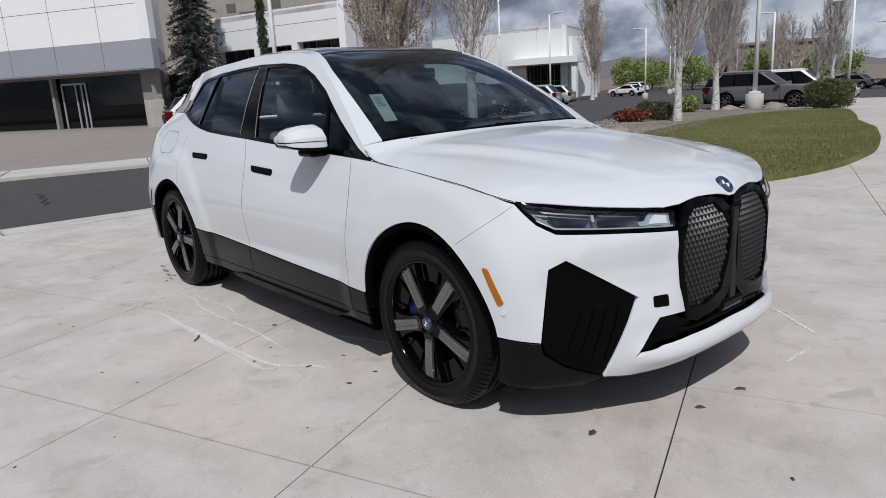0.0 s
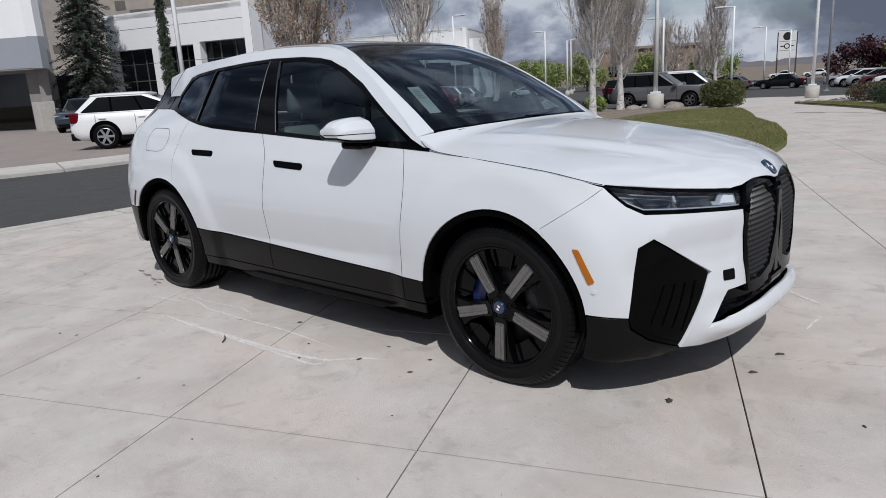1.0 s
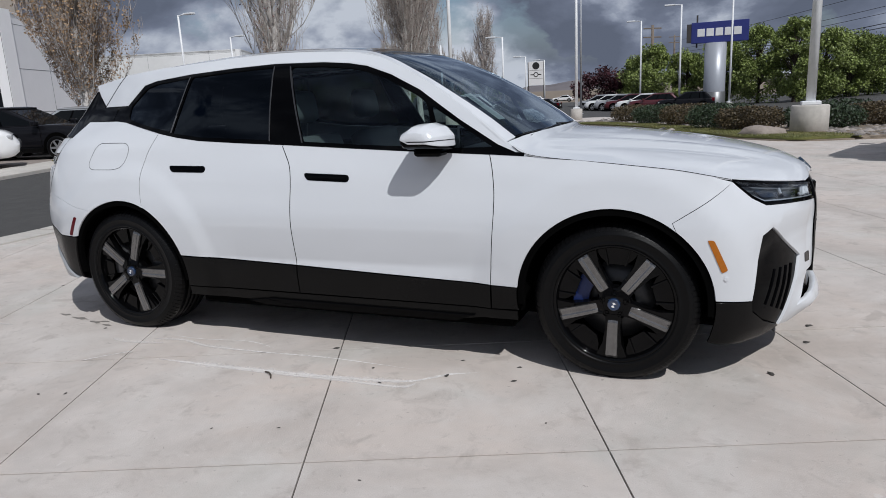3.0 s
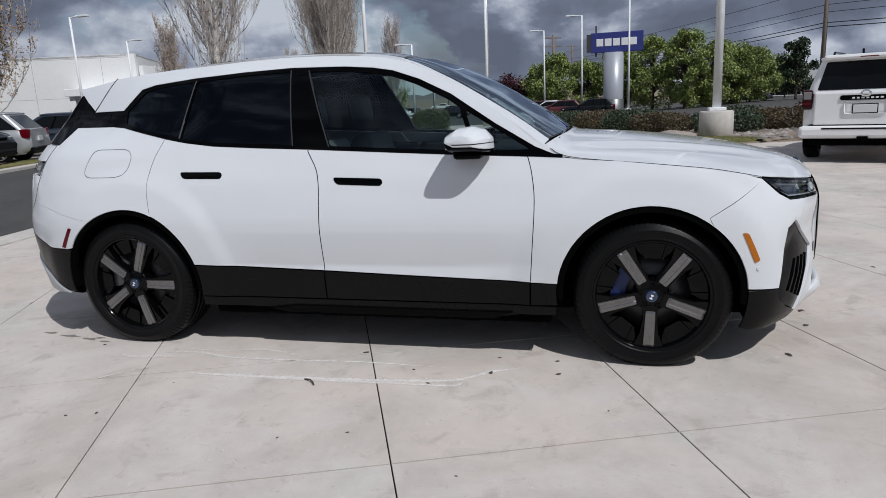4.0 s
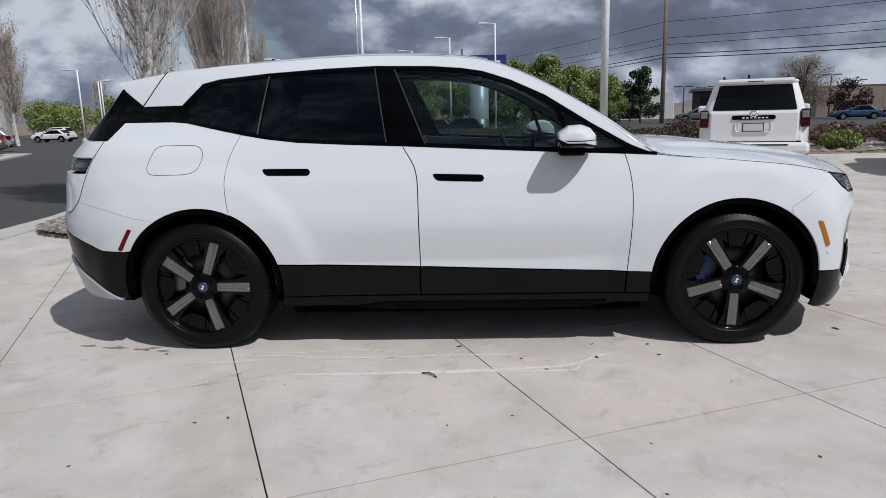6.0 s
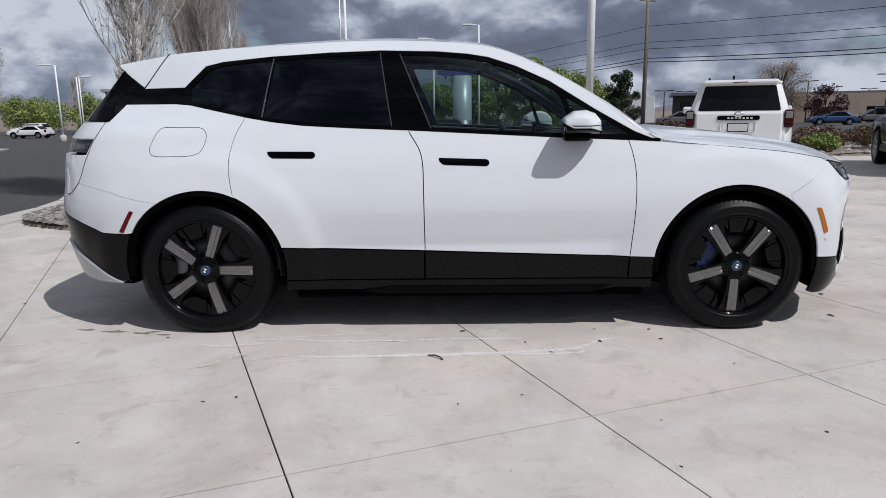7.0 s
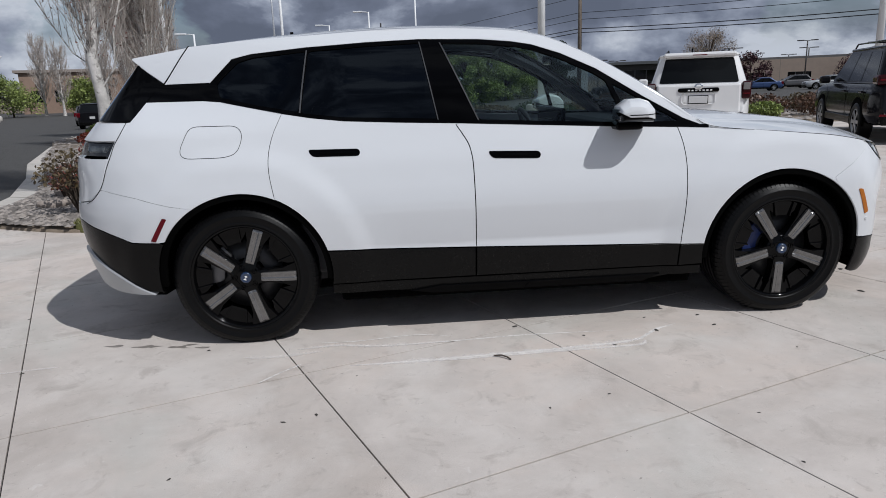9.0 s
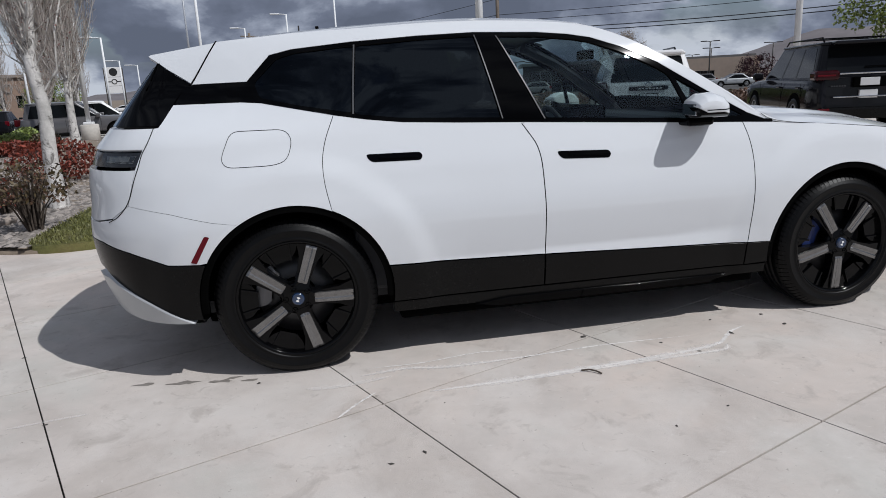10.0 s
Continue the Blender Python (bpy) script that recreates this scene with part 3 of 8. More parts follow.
        P("tailgate_seam", [(a - 0.0026, b - 0.001) for a, b in tail] + [(a + 0.0026, b + 0.001) for a, b in tail[::-1]], LINER, out=0.0012, gap=0.0, lip=False)
        # dark lower cladding
        P("front_cladding", [(1.108, 0.417), (0.971, 0.406), (0.959, 0.356), (0.870, 0.295), (0.708, 0.234), (0.80, 0.205), (1.0, 0.195), (1.135, 0.205)] + arch(1.49, -20, 5, F), CLAD)
        P("air_curtain", rounded([(0.938, 0.703), (0.872, 0.734), (0.570, 0.556), (0.712, 0.238), (0.870, 0.298), (0.957, 0.358), (0.969, 0.405)], 0.015), BLACK_GLOSS, out=-0.012)
        for k in range(4):
            a = 0.70 + 0.052 * k
            P("air_curtain_slat", [(a, 0.31 + 0.02 * k), (a + 0.012, 0.31 + 0.02 * k), (a - 0.045, 0.53), (a - 0.06, 0.53)], BLACK_GLOSS, out=-0.005)
        P("door_cladding", sx((0.896, 0.434), (0.3, 0.455), (-0.248, 0.476), (-0.25, 0.312), (0.3, 0.31), (0.892, 0.308)), CLAD)
        P("door_cladding", sx((-0.252, 0.476), (-0.65, 0.488)) + arch(-1.49, 16, -8, R)[:] + sx((-0.254, 0.312)), CLAD)
        P("door_cladding", sx((0.900, 0.433)) + arch(1.49, 173, 188, F) + sx((0.896, 0.308)), CLAD)
        P("sill", sx((1.03, 0.305), (-1.04, 0.309), (-1.04, 0.252), (-0.6, 0.246), (-0.45, 0.236), (0.75, 0.233), (0.85, 0.25), (1.03, 0.252)), CLAD, out=-0.006)
        P("sill_blade", sx((0.80, 0.262), (-0.45, 0.268), (-0.62, 0.244), (-0.5, 0.222), (0.7, 0.22)), BLACK_GLOSS, out=0.008)
        P("rear_cladding", [(5.012, 0.589), (5.157, 0.594), (5.35, 0.652), (5.535, 0.692), (5.62, 0.697), (6.32, 0.697), (6.32, 0.50), (5.72, 0.56), (5.60, 0.55), (5.206, 0.322), (5.03, 0.315)] + arch(-1.49, 188, 153, R), CLAD)
        P("rear_skid_corner", rounded([(5.54, 0.515), (5.74, 0.52), (5.78, 0.43), (5.56, 0.335), (5.30, 0.305), (5.07, 0.303), (5.14, 0.332)], 0.012), SKID, out=0.014, depth=0.05)
        P("rear_diffuser", [(5.74, 0.545), (6.32, 0.49), (6.32, 0.30), (5.74, 0.33)], CLAD, out=-0.01)
        # wheel arch edges
        for hub, r in ((1.49, F), (-1.49, R)):
            ring = arch(hub, -4, 184, r - 0.002, 40) + arch(hub, 184, -4, r - 0.03, 40)
            P("arch_edge", ring, LINER, out=-0.008, gap=0.0, depth=0.03)
        # glass and its black surround
        front = rounded(sx((-0.205, 1.158), (-0.385, 1.572), (-0.17, 1.565), (0.02, 1.544), (0.11, 1.526), (0.26, 1.474), (0.45, 1.384), (0.515, 1.340), (0.60, 1.114), (0.2, 1.134)), 0.02)
        corner = rounded(sx((0.545, 1.325), (0.71, 1.226), (0.90, 1.112), (0.632, 1.110)), 0.015)
        rear = rounded(sx((-0.425, 1.170), (-0.502, 1.578), (-0.8, 1.569), (-1.102, 1.551), (-1.150, 1.224), (-0.927, 1.195)), 0.018)
        quarter = rounded(sx((-1.117, 1.5495), (-1.39, 1.522), (-1.475, 1.497), (-1.578, 1.39), (-1.562, 1.318), (-1.40, 1.277), (-1.20, 1.238), (-1.163, 1.231)), 0.018)
        trim = sx(*[(x, z + 0.001) for x, z in BELT], *[(-1.893, 1.362)], *DLO_TOP[:0], *[(x, z - 0.001) for x, z in DLO_TOP])
        P("window_surround", trim, BLACK_GLOSS, holes=(front, corner, rear, quarter), gap=0.0, out=-0.004)
        P("window_bead", sx(*[(x, z + 0.016) for x, z in BELT[:-2]], *[(x, z + 0.001) for x, z in BELT[:-2]][::-1]), BLACK_GLOSS, gap=0.0, out=0.004)
        for name, o, g in (("front_window", front, GLASS_DOOR), ("corner_window", corner, GLASS_DOOR), ("rear_window", rear, GLASS_DARK), ("quarter_window", quarter, GLASS_DARK)):
            P(name, o, g, out=-0.012, gap=-0.003, lip=False)
        for a, b, wide, mt in (((-0.393, 1.575), (-0.210, 1.15), 0.007, DIVIDER), ((-1.114, 1.553), (-1.160, 1.226), 0.007, DIVIDER_PALE), ((-0.506, 1.582), (-0.430, 1.165), 0.006, DIVIDER)):
            P("window_divider", sx(a, (a[0] + wide, a[1]), (b[0] + wide, b[1]), b), mt, out=0.001, gap=0.0, depth=0.006)
        # tail
        P("tail_blade", sx((-1.981, 1.305), (-1.876, 1.393), (-1.985, 1.453)) + [(5.30, 1.50), (5.50, 1.50), (5.62, 1.214)] + sx((-2.081, 1.214)), BLACK_GLOSS, out=-0.003)
        P("side_blade", sx((-1.70, 1.304), (-1.973, 1.304), (-1.895, 1.389), (-1.70, 1.391)), BLACK_GLOSS, out=0.0)
        P("tail_lamp", [(5.288, 1.105), (6.32, 1.107), (6.32, 1.035), (5.300, 1.038)], LAMP_DARK, out=-0.012)
        P("tail_lamp_lens", [(5.31, 1.092), (5.52, 1.094), (5.52, 1.058), (5.33, 1.055)], GLASS_CLEAR, out=-0.004)
        P("tail_lamp_strip", [(5.35, 1.086), (5.50, 1.087), (5.50, 1.062), (5.36, 1.061)], STEEL, out=-0.007)
        # lamps and marks
        hl = [(1.072, 0.958), (0.849, 0.932), (0.616, 0.905), (0.380, 0.878), (0.391, 0.805), (0.636, 0.822), (0.906, 0.840), (0.982, 0.876)]
        P("headlamp_housing", hl, FRAME, out=-0.05)
        P("headlamp_edge", hl, BLACK_GLOSS, holes=[shrunk(hl, 0.009)], out=0.0015, gap=0.0, depth=0.045)
        P("headlamp_lens", shrunk(hl, 0.008), GLASS_LAMP, out=-0.001, lip=False)
        P("headlamp_trim", [(0.985, 0.884), (0.906, 0.852), (0.636, 0.834), (0.40, 0.817), (0.40, 0.823), (0.636, 0.839), (0.905, 0.857), (0.982, 0.888)], SATIN, out=-0.006, gap=0.0, depth=0.004)
        P("headlamp_bezel", [(0.484, 0.882), (0.400, 0.868), (0.404, 0.820), (0.555, 0.832), (0.562, 0.852), (0.529, 0.853), (0.507, 0.875)], SATIN, out=-0.014, depth=0.01)
        P("headlamp_bezel", [(0.476, 0.872), (0.418, 0.863), (0.422, 0.829), (0.512, 0.837), (0.498, 0.857)], SIGN_WHITE, out=-0.009, depth=0.01)
        P("daytime_lamp", [(0.985, 0.921), (0.745, 0.894), (0.745, 0.884), (0.95, 0.906)], FRAME, out=-0.016, depth=0.01)
        P("daytime_lamp", [(0.725, 0.892), (0.56, 0.874), (0.56, 0.866), (0.725, 0.882)], FRAME, out=-0.016, depth=0.01)
        P("daytime_lamp", [(0.757, 0.895), (0.742, 0.893), (0.742, 0.866), (0.757, 0.868)], SATIN, out=-0.013, depth=0.01)
        P("headlamp_projector", rounded([(0.73, 0.876), (0.575, 0.862), (0.61, 0.842), (0.72, 0.848)], 0.01), LENS_BLUE, out=-0.02)
        P("headlamp_projector", rounded([(0.94, 0.900), (0.765, 0.878), (0.775, 0.852), (0.90, 0.862)], 0.01), LENS_BLUE, out=-0.02)
        P("side_marker", rounded([(1.197, 0.705), (1.170, 0.703), (1.108, 0.568), (1.133, 0.556)], 0.008), AMBER, out=0.003, gap=0.0, label="amber side marker lens")
        P("parking_sensor", [(1.112 + 0.010 * math.cos(a), 0.528 + 0.010 * math.sin(a)) for a in np.linspace(0, 6.0, 12)], PAINT, out=0.0035, gap=0.0, depth=0.006)
        P("rear_reflector", rounded(sx((-1.884, 0.723), (-1.862, 0.717), (-1.931, 0.598), (-1.957, 0.604)), 0.006), RED_LENS, out=0.003, gap=0.0, label="dark red reflector")
        P("tow_cover", rounded([(0.503, 0.553), (0.424, 0.551), (0.420, 0.497), (0.501, 0.502)], 0.012), BLACK_GLOSS, out=0.002)
        flap = rounded(sx((-1.735, 1.176), (-1.485, 1.174), (-1.455, 1.125), (-1.485, 1.035), (-1.55, 1.015), (-1.765, 1.015), (-1.79, 1.055)), 0.045)
        P("charging_flap_gap", flap, LINER, out=0.0008, gap=-0.0007, holes=[shrunk(flap, 0.0012)], depth=0.0, lip=False)
        for x0, x1, za, zb, fall in ((-1.122, -0.846, 0.997, 1.040, 0.004), (-0.170, 0.120, 0.952, 0.996, 0.010)):
            P("door_handle", rounded(sx((x0, zb), (x1 - 0.012, zb - fall), (x1, (za + zb) / 2 - fall), (x1 - 0.012, za - fall), (x0 + 0.026, za), (x0 + 0.004, (za + zb) / 2)), 0.018), BLACK_GLOSS, out=0.002, label="gloss black flush door handle")
            P("handle_grip", rounded(sx((x0 + 0.055, zb - 0.010), (x1 - 0.03, zb - 0.010 - fall), (x1 - 0.022, za + 0.016 - fall), (x0 + 0.062, za + 0.016)), 0.008), BLACK_GLOSS, out=0.010)
        # nose: lower intake and kidney grille half
        P("lower_intake", [(0.472, 0.459), (0.586, 0.309), (0.462, 0.353), (0.30, 0.362), (0.0, 0.365), (0.0, 0.47), (0.318, 0.47)], BLACK_GLOSS, out=-0.03)
        kidney = rounded([(0.020, 0.842), (0.060, 0.896), (0.140, 0.912), (0.250, 0.908), (0.318, 0.886), (0.378, 0.812), (0.386, 0.70), (0.374, 0.575), (0.325, 0.423), (0.27, 0.408), (0.09, 0.43), (0.020, 0.50)], 0.010)
        inner = rounded([(0.030, 0.777), (0.112, 0.877), (0.258, 0.877), (0.316, 0.845), (0.362, 0.755), (0.366, 0.68), (0.352, 0.583), (0.315, 0.466), (0.215, 0.464), (0.10, 0.50), (0.050, 0.645)], 0.008)
        P("grille_frame", kidney, BLACK_GLOSS, holes=[inner], out=0.007, gap=0.0, depth=0.03, step=0.03)
        P("grille_back", inner, GRILLE_BACK, out=-0.012, gap=-0.004, lip=False)
        studs = bmesh.new()
        field = shrunk(inner, 0.006)
        side = -1 if flip else 1
        for i in range(14):
            for j in range(22):
                u = 0.032 + 0.026 * i + (0.013 if j % 2 else 0)
                v = 0.425 + 0.0228 * j
                if not inside((u, v), field):
                    continue
                base = [body_point(u + du, v + dv, -0.011) for du, dv in ((0.0098, 0), (0, 0.0185), (-0.0098, 0), (0, -0.0185))]
                tip = body_point(u, v, 0.001)
                pts = [studs.verts.new((p.x, p.y * side, p.z)) for p in base] + [studs.verts.new((tip.x, tip.y * side, tip.z))]
                for k in range(4):
                    studs.faces.new((pts[k], pts[(k + 1) % 4], pts[4]))
        part("grille_mesh", studs, material_grille, parent, "dark faceted grille mesh")
    # bonnet, screen, roof, spoiler
    def edge(x0, x1, n, inset=0.0):
        return [(x, float(np.interp(-x, -EDGE_Y[:, 0], EDGE_Y[:, 1])) - inset) for x in np.linspace(x0, x1, n)]

    def both(right, back=()):
        """A closed outline from points of one side (y > 0), mirrored."""
        return list(right) + [(x, -y) for x, y in reversed(list(right)) if y > 1e-4]

    T = lambda name, outline, mat, **k: skin(name, outline, mat, parent, top_point, **k)
    nose = [(2.392, 0.02), (2.378, 0.1), (2.358, 0.22), (2.345, 0.33)]
    T("bonnet", both(nose + edge(2.325, 0.972, 42, 0.001) + [(0.992, 0.765), (1.024, 0.52), (1.043, 0.3), (1.05, 0.1)]), PAINT, step=0.032, gap=0.0025, depth=0.006)
    inset = lambda x: float(np.interp(-x, (-0.98, -0.8, -0.6, -0.4, -0.2, 0.0, 0.5), (0.112, 0.082, 0.052, 0.042, 0.046, 0.060, 0.070)))
    rail = lambda x0, x1, n: [(x, float(np.interp(-x, -EDGE_Y[:, 0], EDGE_Y[:, 1])) - inset(x)) for x in np.linspace(x0, x1, n)]
    base = [(1.036, 0.05), (1.03, 0.3), (1.012, 0.52)]
    T("windscreen", both(base + rail(0.978, 0.165, 24) + [(0.175, 0.3), (0.18, 0.05)]), GLASS_SCREEN, out=-0.004, lip=False, step=0.05)
    T("windscreen_edge", both(base + rail(0.978, 0.165, 24) + [(0.175, 0.3), (0.18, 0.05)]), BLACK_GLOSS, holes=[both([(0.985, 0.05), (0.978, 0.3), (0.955, 0.52)] + [(x, y - 0.035) for x, y in rail(0.925, 0.215, 20)] + [(0.225, 0.3), (0.23, 0.05)])], out=-0.007, gap=0.0)
    T("roof", both([(0.165, 0.05), (0.16, 0.3)] + rail(0.155, -1.73, 40) + [(-1.73, 0.3), (-1.73, 0.05)]), BLACK_ROOF, step=0.08)
    for flip in (False, True):
        strip = edge(0.97, -1.735, 60, -0.001) + rail(-1.735, 0.984, 60)
        skin("roof_rail", strip, PAINT, parent, top_point, flip, gap=0.0006, step=0.04)
    T("rear_spoiler", both([(-1.738, 0.05), (-1.738, 0.3)] + edge(-1.738, -2.10, 12) + [(-2.118, 0.36), (-2.126, 0.2), (-2.128, 0.05)]), PAINT, depth=0.035)
    T("scuttle", both([(1.09, 0.05), (1.08, 0.4), (1.03, 0.78), (0.95, 0.74), (0.99, 0.4), (1.01, 0.05)]), LINER, out=-0.03)
    # thin black line on each bonnet edge, drawn for the shade of its gap
    for side in (-1, 1):
        bm = bmesh.new()
        tube(bm, [top_point(x, side * (float(np.interp(-x, -EDGE_Y[:, 0], EDGE_Y[:, 1])) + 0.0005), 0.0) for x in np.linspace(1.985, 1.0, 34)], 0.0016, 6)
        part("bonnet_seal", bm, LINER, parent)
    # rear window
    for flip in (False, True):
        skin("tailgate_window", [(5.62, 1.214), (5.50, 1.488), (6.32, 1.50), (6.32, 1.214)], GLASS_DARK, parent, body_point, flip, lip=False, out=-0.006)
    # dark shell under the panels
    bm = bmesh.new()
    rows = []
    for z in np.linspace(0.285, 1.05, 12):
        row = []
        for s in np.linspace(0, PLAN_S[-1], 130):
            p = body_point(s, z, -0.055)
            if p.x > 0.95:
                p = body_point(s, min(z, 0.78), -0.075)
            for hub in (1.49, -1.49):
                if abs(p.x - hub) < 0.44 and z < 0.375 + math.sqrt(max(0, 0.44 ** 2 - (p.x - hub) ** 2)):
                    p.y = -0.64
            row.append(p)
        rows.append(row)
    for side in (1, -1):
        grid = [[bm.verts.new((p.x, p.y * side, p.z)) for p in row] for row in rows]
        for a, b in zip(grid, grid[1:]):
            for i in range(len(a) - 1):
                bm.faces.new((a[i], a[i + 1], b[i + 1], b[i]))
    part("inner_shell", bm, LINER, parent)
    bm = bmesh.new()
    box(bm, -1.95, 2.1, -0.72, 0.72, 0.22, 0.30, 0.02)
    box(bm, -1.0, 1.0, -0.90, 0.90, 0.19, 0.29, 0.02)
    # unseen plate inside the nose, added to block sun leaking past the bumper
    for z0, z1 in ((0.232, 0.275),):
        path = [s for s in np.linspace(0, PLAN_S[-1] / 2, 130) if body_point(s, 0.27, -0.016).x > 1.945]
        if path:
            lo, hi = [[body_point(s, z, -0.016) for s in path] for z in (z0, z1)]
            loops = [[bm.verts.new((p.x, p.y, p.z)) for p in pts] + [bm.verts.new((p.x, -p.y, p.z)) for p in reversed(pts[1:])] for pts in (lo, hi)]
            n = len(loops[0])
            bm.faces.new(loops[0])
            bm.faces.new(loops[1])
            for i in range(n):
                bm.faces.new((loops[0][i - 1], loops[0][i], loops[1][i], loops[1][i - 1]))
    part("underbody", bm, LINER, parent)
    for hub in (1.49, -1.49):
        for side in (1, -1):
            bm = bmesh.new()
            lo, hi = [], []
            for k in range(25):
                a = radians(-9 + 198 * k / 24)
                x, z = hub + 0.447 * math.cos(a), 0.375 + 0.447 * math.sin(a)
                lo.append(bm.verts.new((x, -0.955 * side, z)))
                hi.append(bm.verts.new((x, -0.62 * side, z)))
            for k in range(24):
                bm.faces.new((lo[k], lo[k + 1], hi[k + 1], hi[k]))
            bm.faces.new(hi)
            part("arch_liner", bm, LINER, parent)
    # grille bridge and bumper bracket between the kidneys
    boxed("grille_bridge", (2.36, 2.413, -0.030, 0.030, 0.42, 0.838), CLAD, parent, 0.008)
    boxed("sensor_block", (2.36, 2.418, -0.10, 0.10, 0.395, 0.455), BLACK_GLOSS, parent, 0.02)
    # badge on the bonnet
    tilt = Matrix.Translation((2.352, 0, 0.926)) @ pose(0, 0, 0, 0, 46, 0)
    bm = bmesh.new()
    lathe(bm, [(0.0001, 0.010), (0.030, 0.010), (0.032, 0.008), (0.032, 0.0)], "z", 32, tilt)
    badge = part("badge", bm, BADGE_BLUE, parent, "round blue and white badge", True)
    bm = bmesh.new()
    lathe(bm, [(0.031, 0.004), (0.031, 0.013), (0.041, 0.012), (0.043, 0.004), (0.043, 0.0)], "z", 32, tilt)
    part("badge_ring", bm, BADGE_RING, badge, "", True)
    for q in (0, 1):
        bm = bmesh.new()
        pts = [bm.verts.new(tilt @ Vector((0, 0, 0.0115)))] + [bm.verts.new(tilt @ Vector((0.02 * math.cos(a), 0.02 * math.sin(a), 0.0115))) for a in np.linspace(q * math.pi, q * math.pi + math.pi / 2, 8)]
        bm.faces.new(pts)
        part("badge_field", bm, SIGN_WHITE, badge)
    # mirrors
    for side in (-1, 1):
        def mirror_loft(name, section, mat, v1=1.0, smooth=True):
            """Sections of (ahead, up) set out from the door to the outer tip."""
            bm = bmesh.new()
            rings = []
            for v, sx_, sz_, dx in ((0.0, 0.90, 0.80, 0.012), (0.03, 0.97, 0.93, 0.006), (0.12, 1.0, 1.0, 0.0), (0.45, 1.0, 0.97, -0.006), (0.72, 0.93, 0.86, -0.016), (0.88, 0.84, 0.70, -0.026), (0.97, 0.72, 0.50, -0.034), (1.0, 0.60, 0.30, -0.038)):
                y = 0.918 + 0.190 * v * v1
                rings.append([bm.verts.new((0.612 + x * sx_ + dx, side * y, 1.152 + 0.006 * v + z * sz_)) for x, z in section])
            for a, b in zip(rings, rings[1:]):
                for k in range(len(a)):
                    bm.faces.new((a[k], a[(k + 1) % len(a)], b[(k + 1) % len(a)], b[k]))
            bm.faces.new(rings[0][::-1])
            bm.faces.new(rings[-1])
            bmesh.ops.recalc_face_normals(bm, faces=bm.faces)
            sharp = [e for e in bm.edges if len(e.link_faces) == 2 and e.calc_face_angle() > 0.7]
            bmesh.ops.bevel(bm, geom=sharp, offset=0.003, segments=2, profile=0.5, affect="EDGES")
            for e in bm.edges:
                if len(e.link_faces) == 2 and e.calc_face_angle() > 0.42:
                    e.smooth = False
            return part(name, bm, mat, parent, "", smooth)
        top = rounded([(-0.105, 0.026), (-0.098, 0.052), (-0.045, 0.086), (0.02, 0.090), (0.07, 0.072), (0.104, 0.030), (0.108, -0.026), (-0.045, -0.024)], 0.006)
        cap = mirror_loft("mirror_cap", top, PAINT)
        mirror_loft("mirror_base", rounded([(-0.106, 0.024), (-0.042, -0.020), (0.106, -0.024), (0.102, -0.040), (-0.085, -0.040), (-0.104, 0.0)], 0.006), BLACK_GLOSS, 0.985)
        boxed("mirror_glass", (0.500, 0.506, side * 1.01 - 0.062, side * 1.01 + 0.062, 1.135, 1.19), CHROME, cap, 0.002)
        mirror_loft("mirror_seam", [(-0.066, 0.0085), (0.1075, 0.0085), (0.1075, 0.0055), (-0.062, 0.0055)], LINER, 1.004, False).parent = cap
        boxed("mirror_arm", (0.515, 0.665, min(side * 0.87, side * 0.985), max(side * 0.87, side * 0.985), 1.076, 1.122), BLACK_GLOSS, parent, 0.018)
    # aerial stub
    boxed("aerial", (-1.28, -1.26, -0.008, 0.008, 1.665, 1.70), BLACK_GLOSS, parent, 0.003)
    # wipers
    bm = bmesh.new()
    for y0, y1 in ((-0.62, 0.05), (0.0, 0.6)):
        tube(bm, [top_point(1.022, y0, -0.004), top_point(1.034, (y0 + y1) / 2, -0.004), top_point(1.028, y1, -0.006)], 0.006, 6)
    part("wiper", bm, BLACK_GLOSS, parent)
    # paper on the screen
    q = [top_point(x, y, -0.02) for x, y in ((0.867, -0.655), (0.878, -0.580), (0.665, -0.514), (0.655, -0.596))]
    sticker = data_object("window_sheet", q, [(0, 1, 2, 3)], PAPER, parent)
    tagged(sticker, "pale green price sheet inside the windscreen")
    for k in range(5):
        t0 = 0.55 + 0.075 * k
        bar = [q[0].lerp(q[3], t0).lerp(q[1].lerp(q[2], t0), a) + Vector((0, 0, 0.004)) for a in (0.15, 0.8 - 0.1 * (k % 3))]
        bar += [q[0].lerp(q[3], t0 + 0.02).lerp(q[1].lerp(q[2], t0 + 0.02), a) + Vector((0, 0, 0.004)) for a in (0.8 - 0.1 * (k % 3), 0.15)]
        data_object("print_bar", bar, [(0, 1, 2, 3)], INK, sticker)
    q = [top_point(x, y, -0.008) for x, y in ((0.235, 0.52), (0.235, 0.60), (0.285, 0.60), (0.285, 0.52))]
    tagged(data_object("corner_sticker", q, [(0, 1, 2, 3)], SIGN_WHITE, parent), "small white sticker at the top of the screen")
    # cabin
    bm = bmesh.new()
    box(bm, 0.45, 1.15, -0.80, 0.80, 0.80, 1.06, 0.06)
    box(bm, 0.62, 1.12, -0.78, 0.78, 0.9, 1.10, 0.06)
    part("dashboard", bm, CABIN, parent)
    boxed("curved_screen", (0.44, 0.465, -0.12, 0.62, 1.02, 1.17), BLACK_GLOSS, parent, 0.008)
    boxed("cabin_floor", (-2.2, 1.0, -0.80, 0.80, 0.30, 0.36), CABIN, parent)
    boxed("cargo_cover", (-2.2, -1.25, -0.80, 0.80, 1.0, 1.04), CABIN, parent, 0.01)
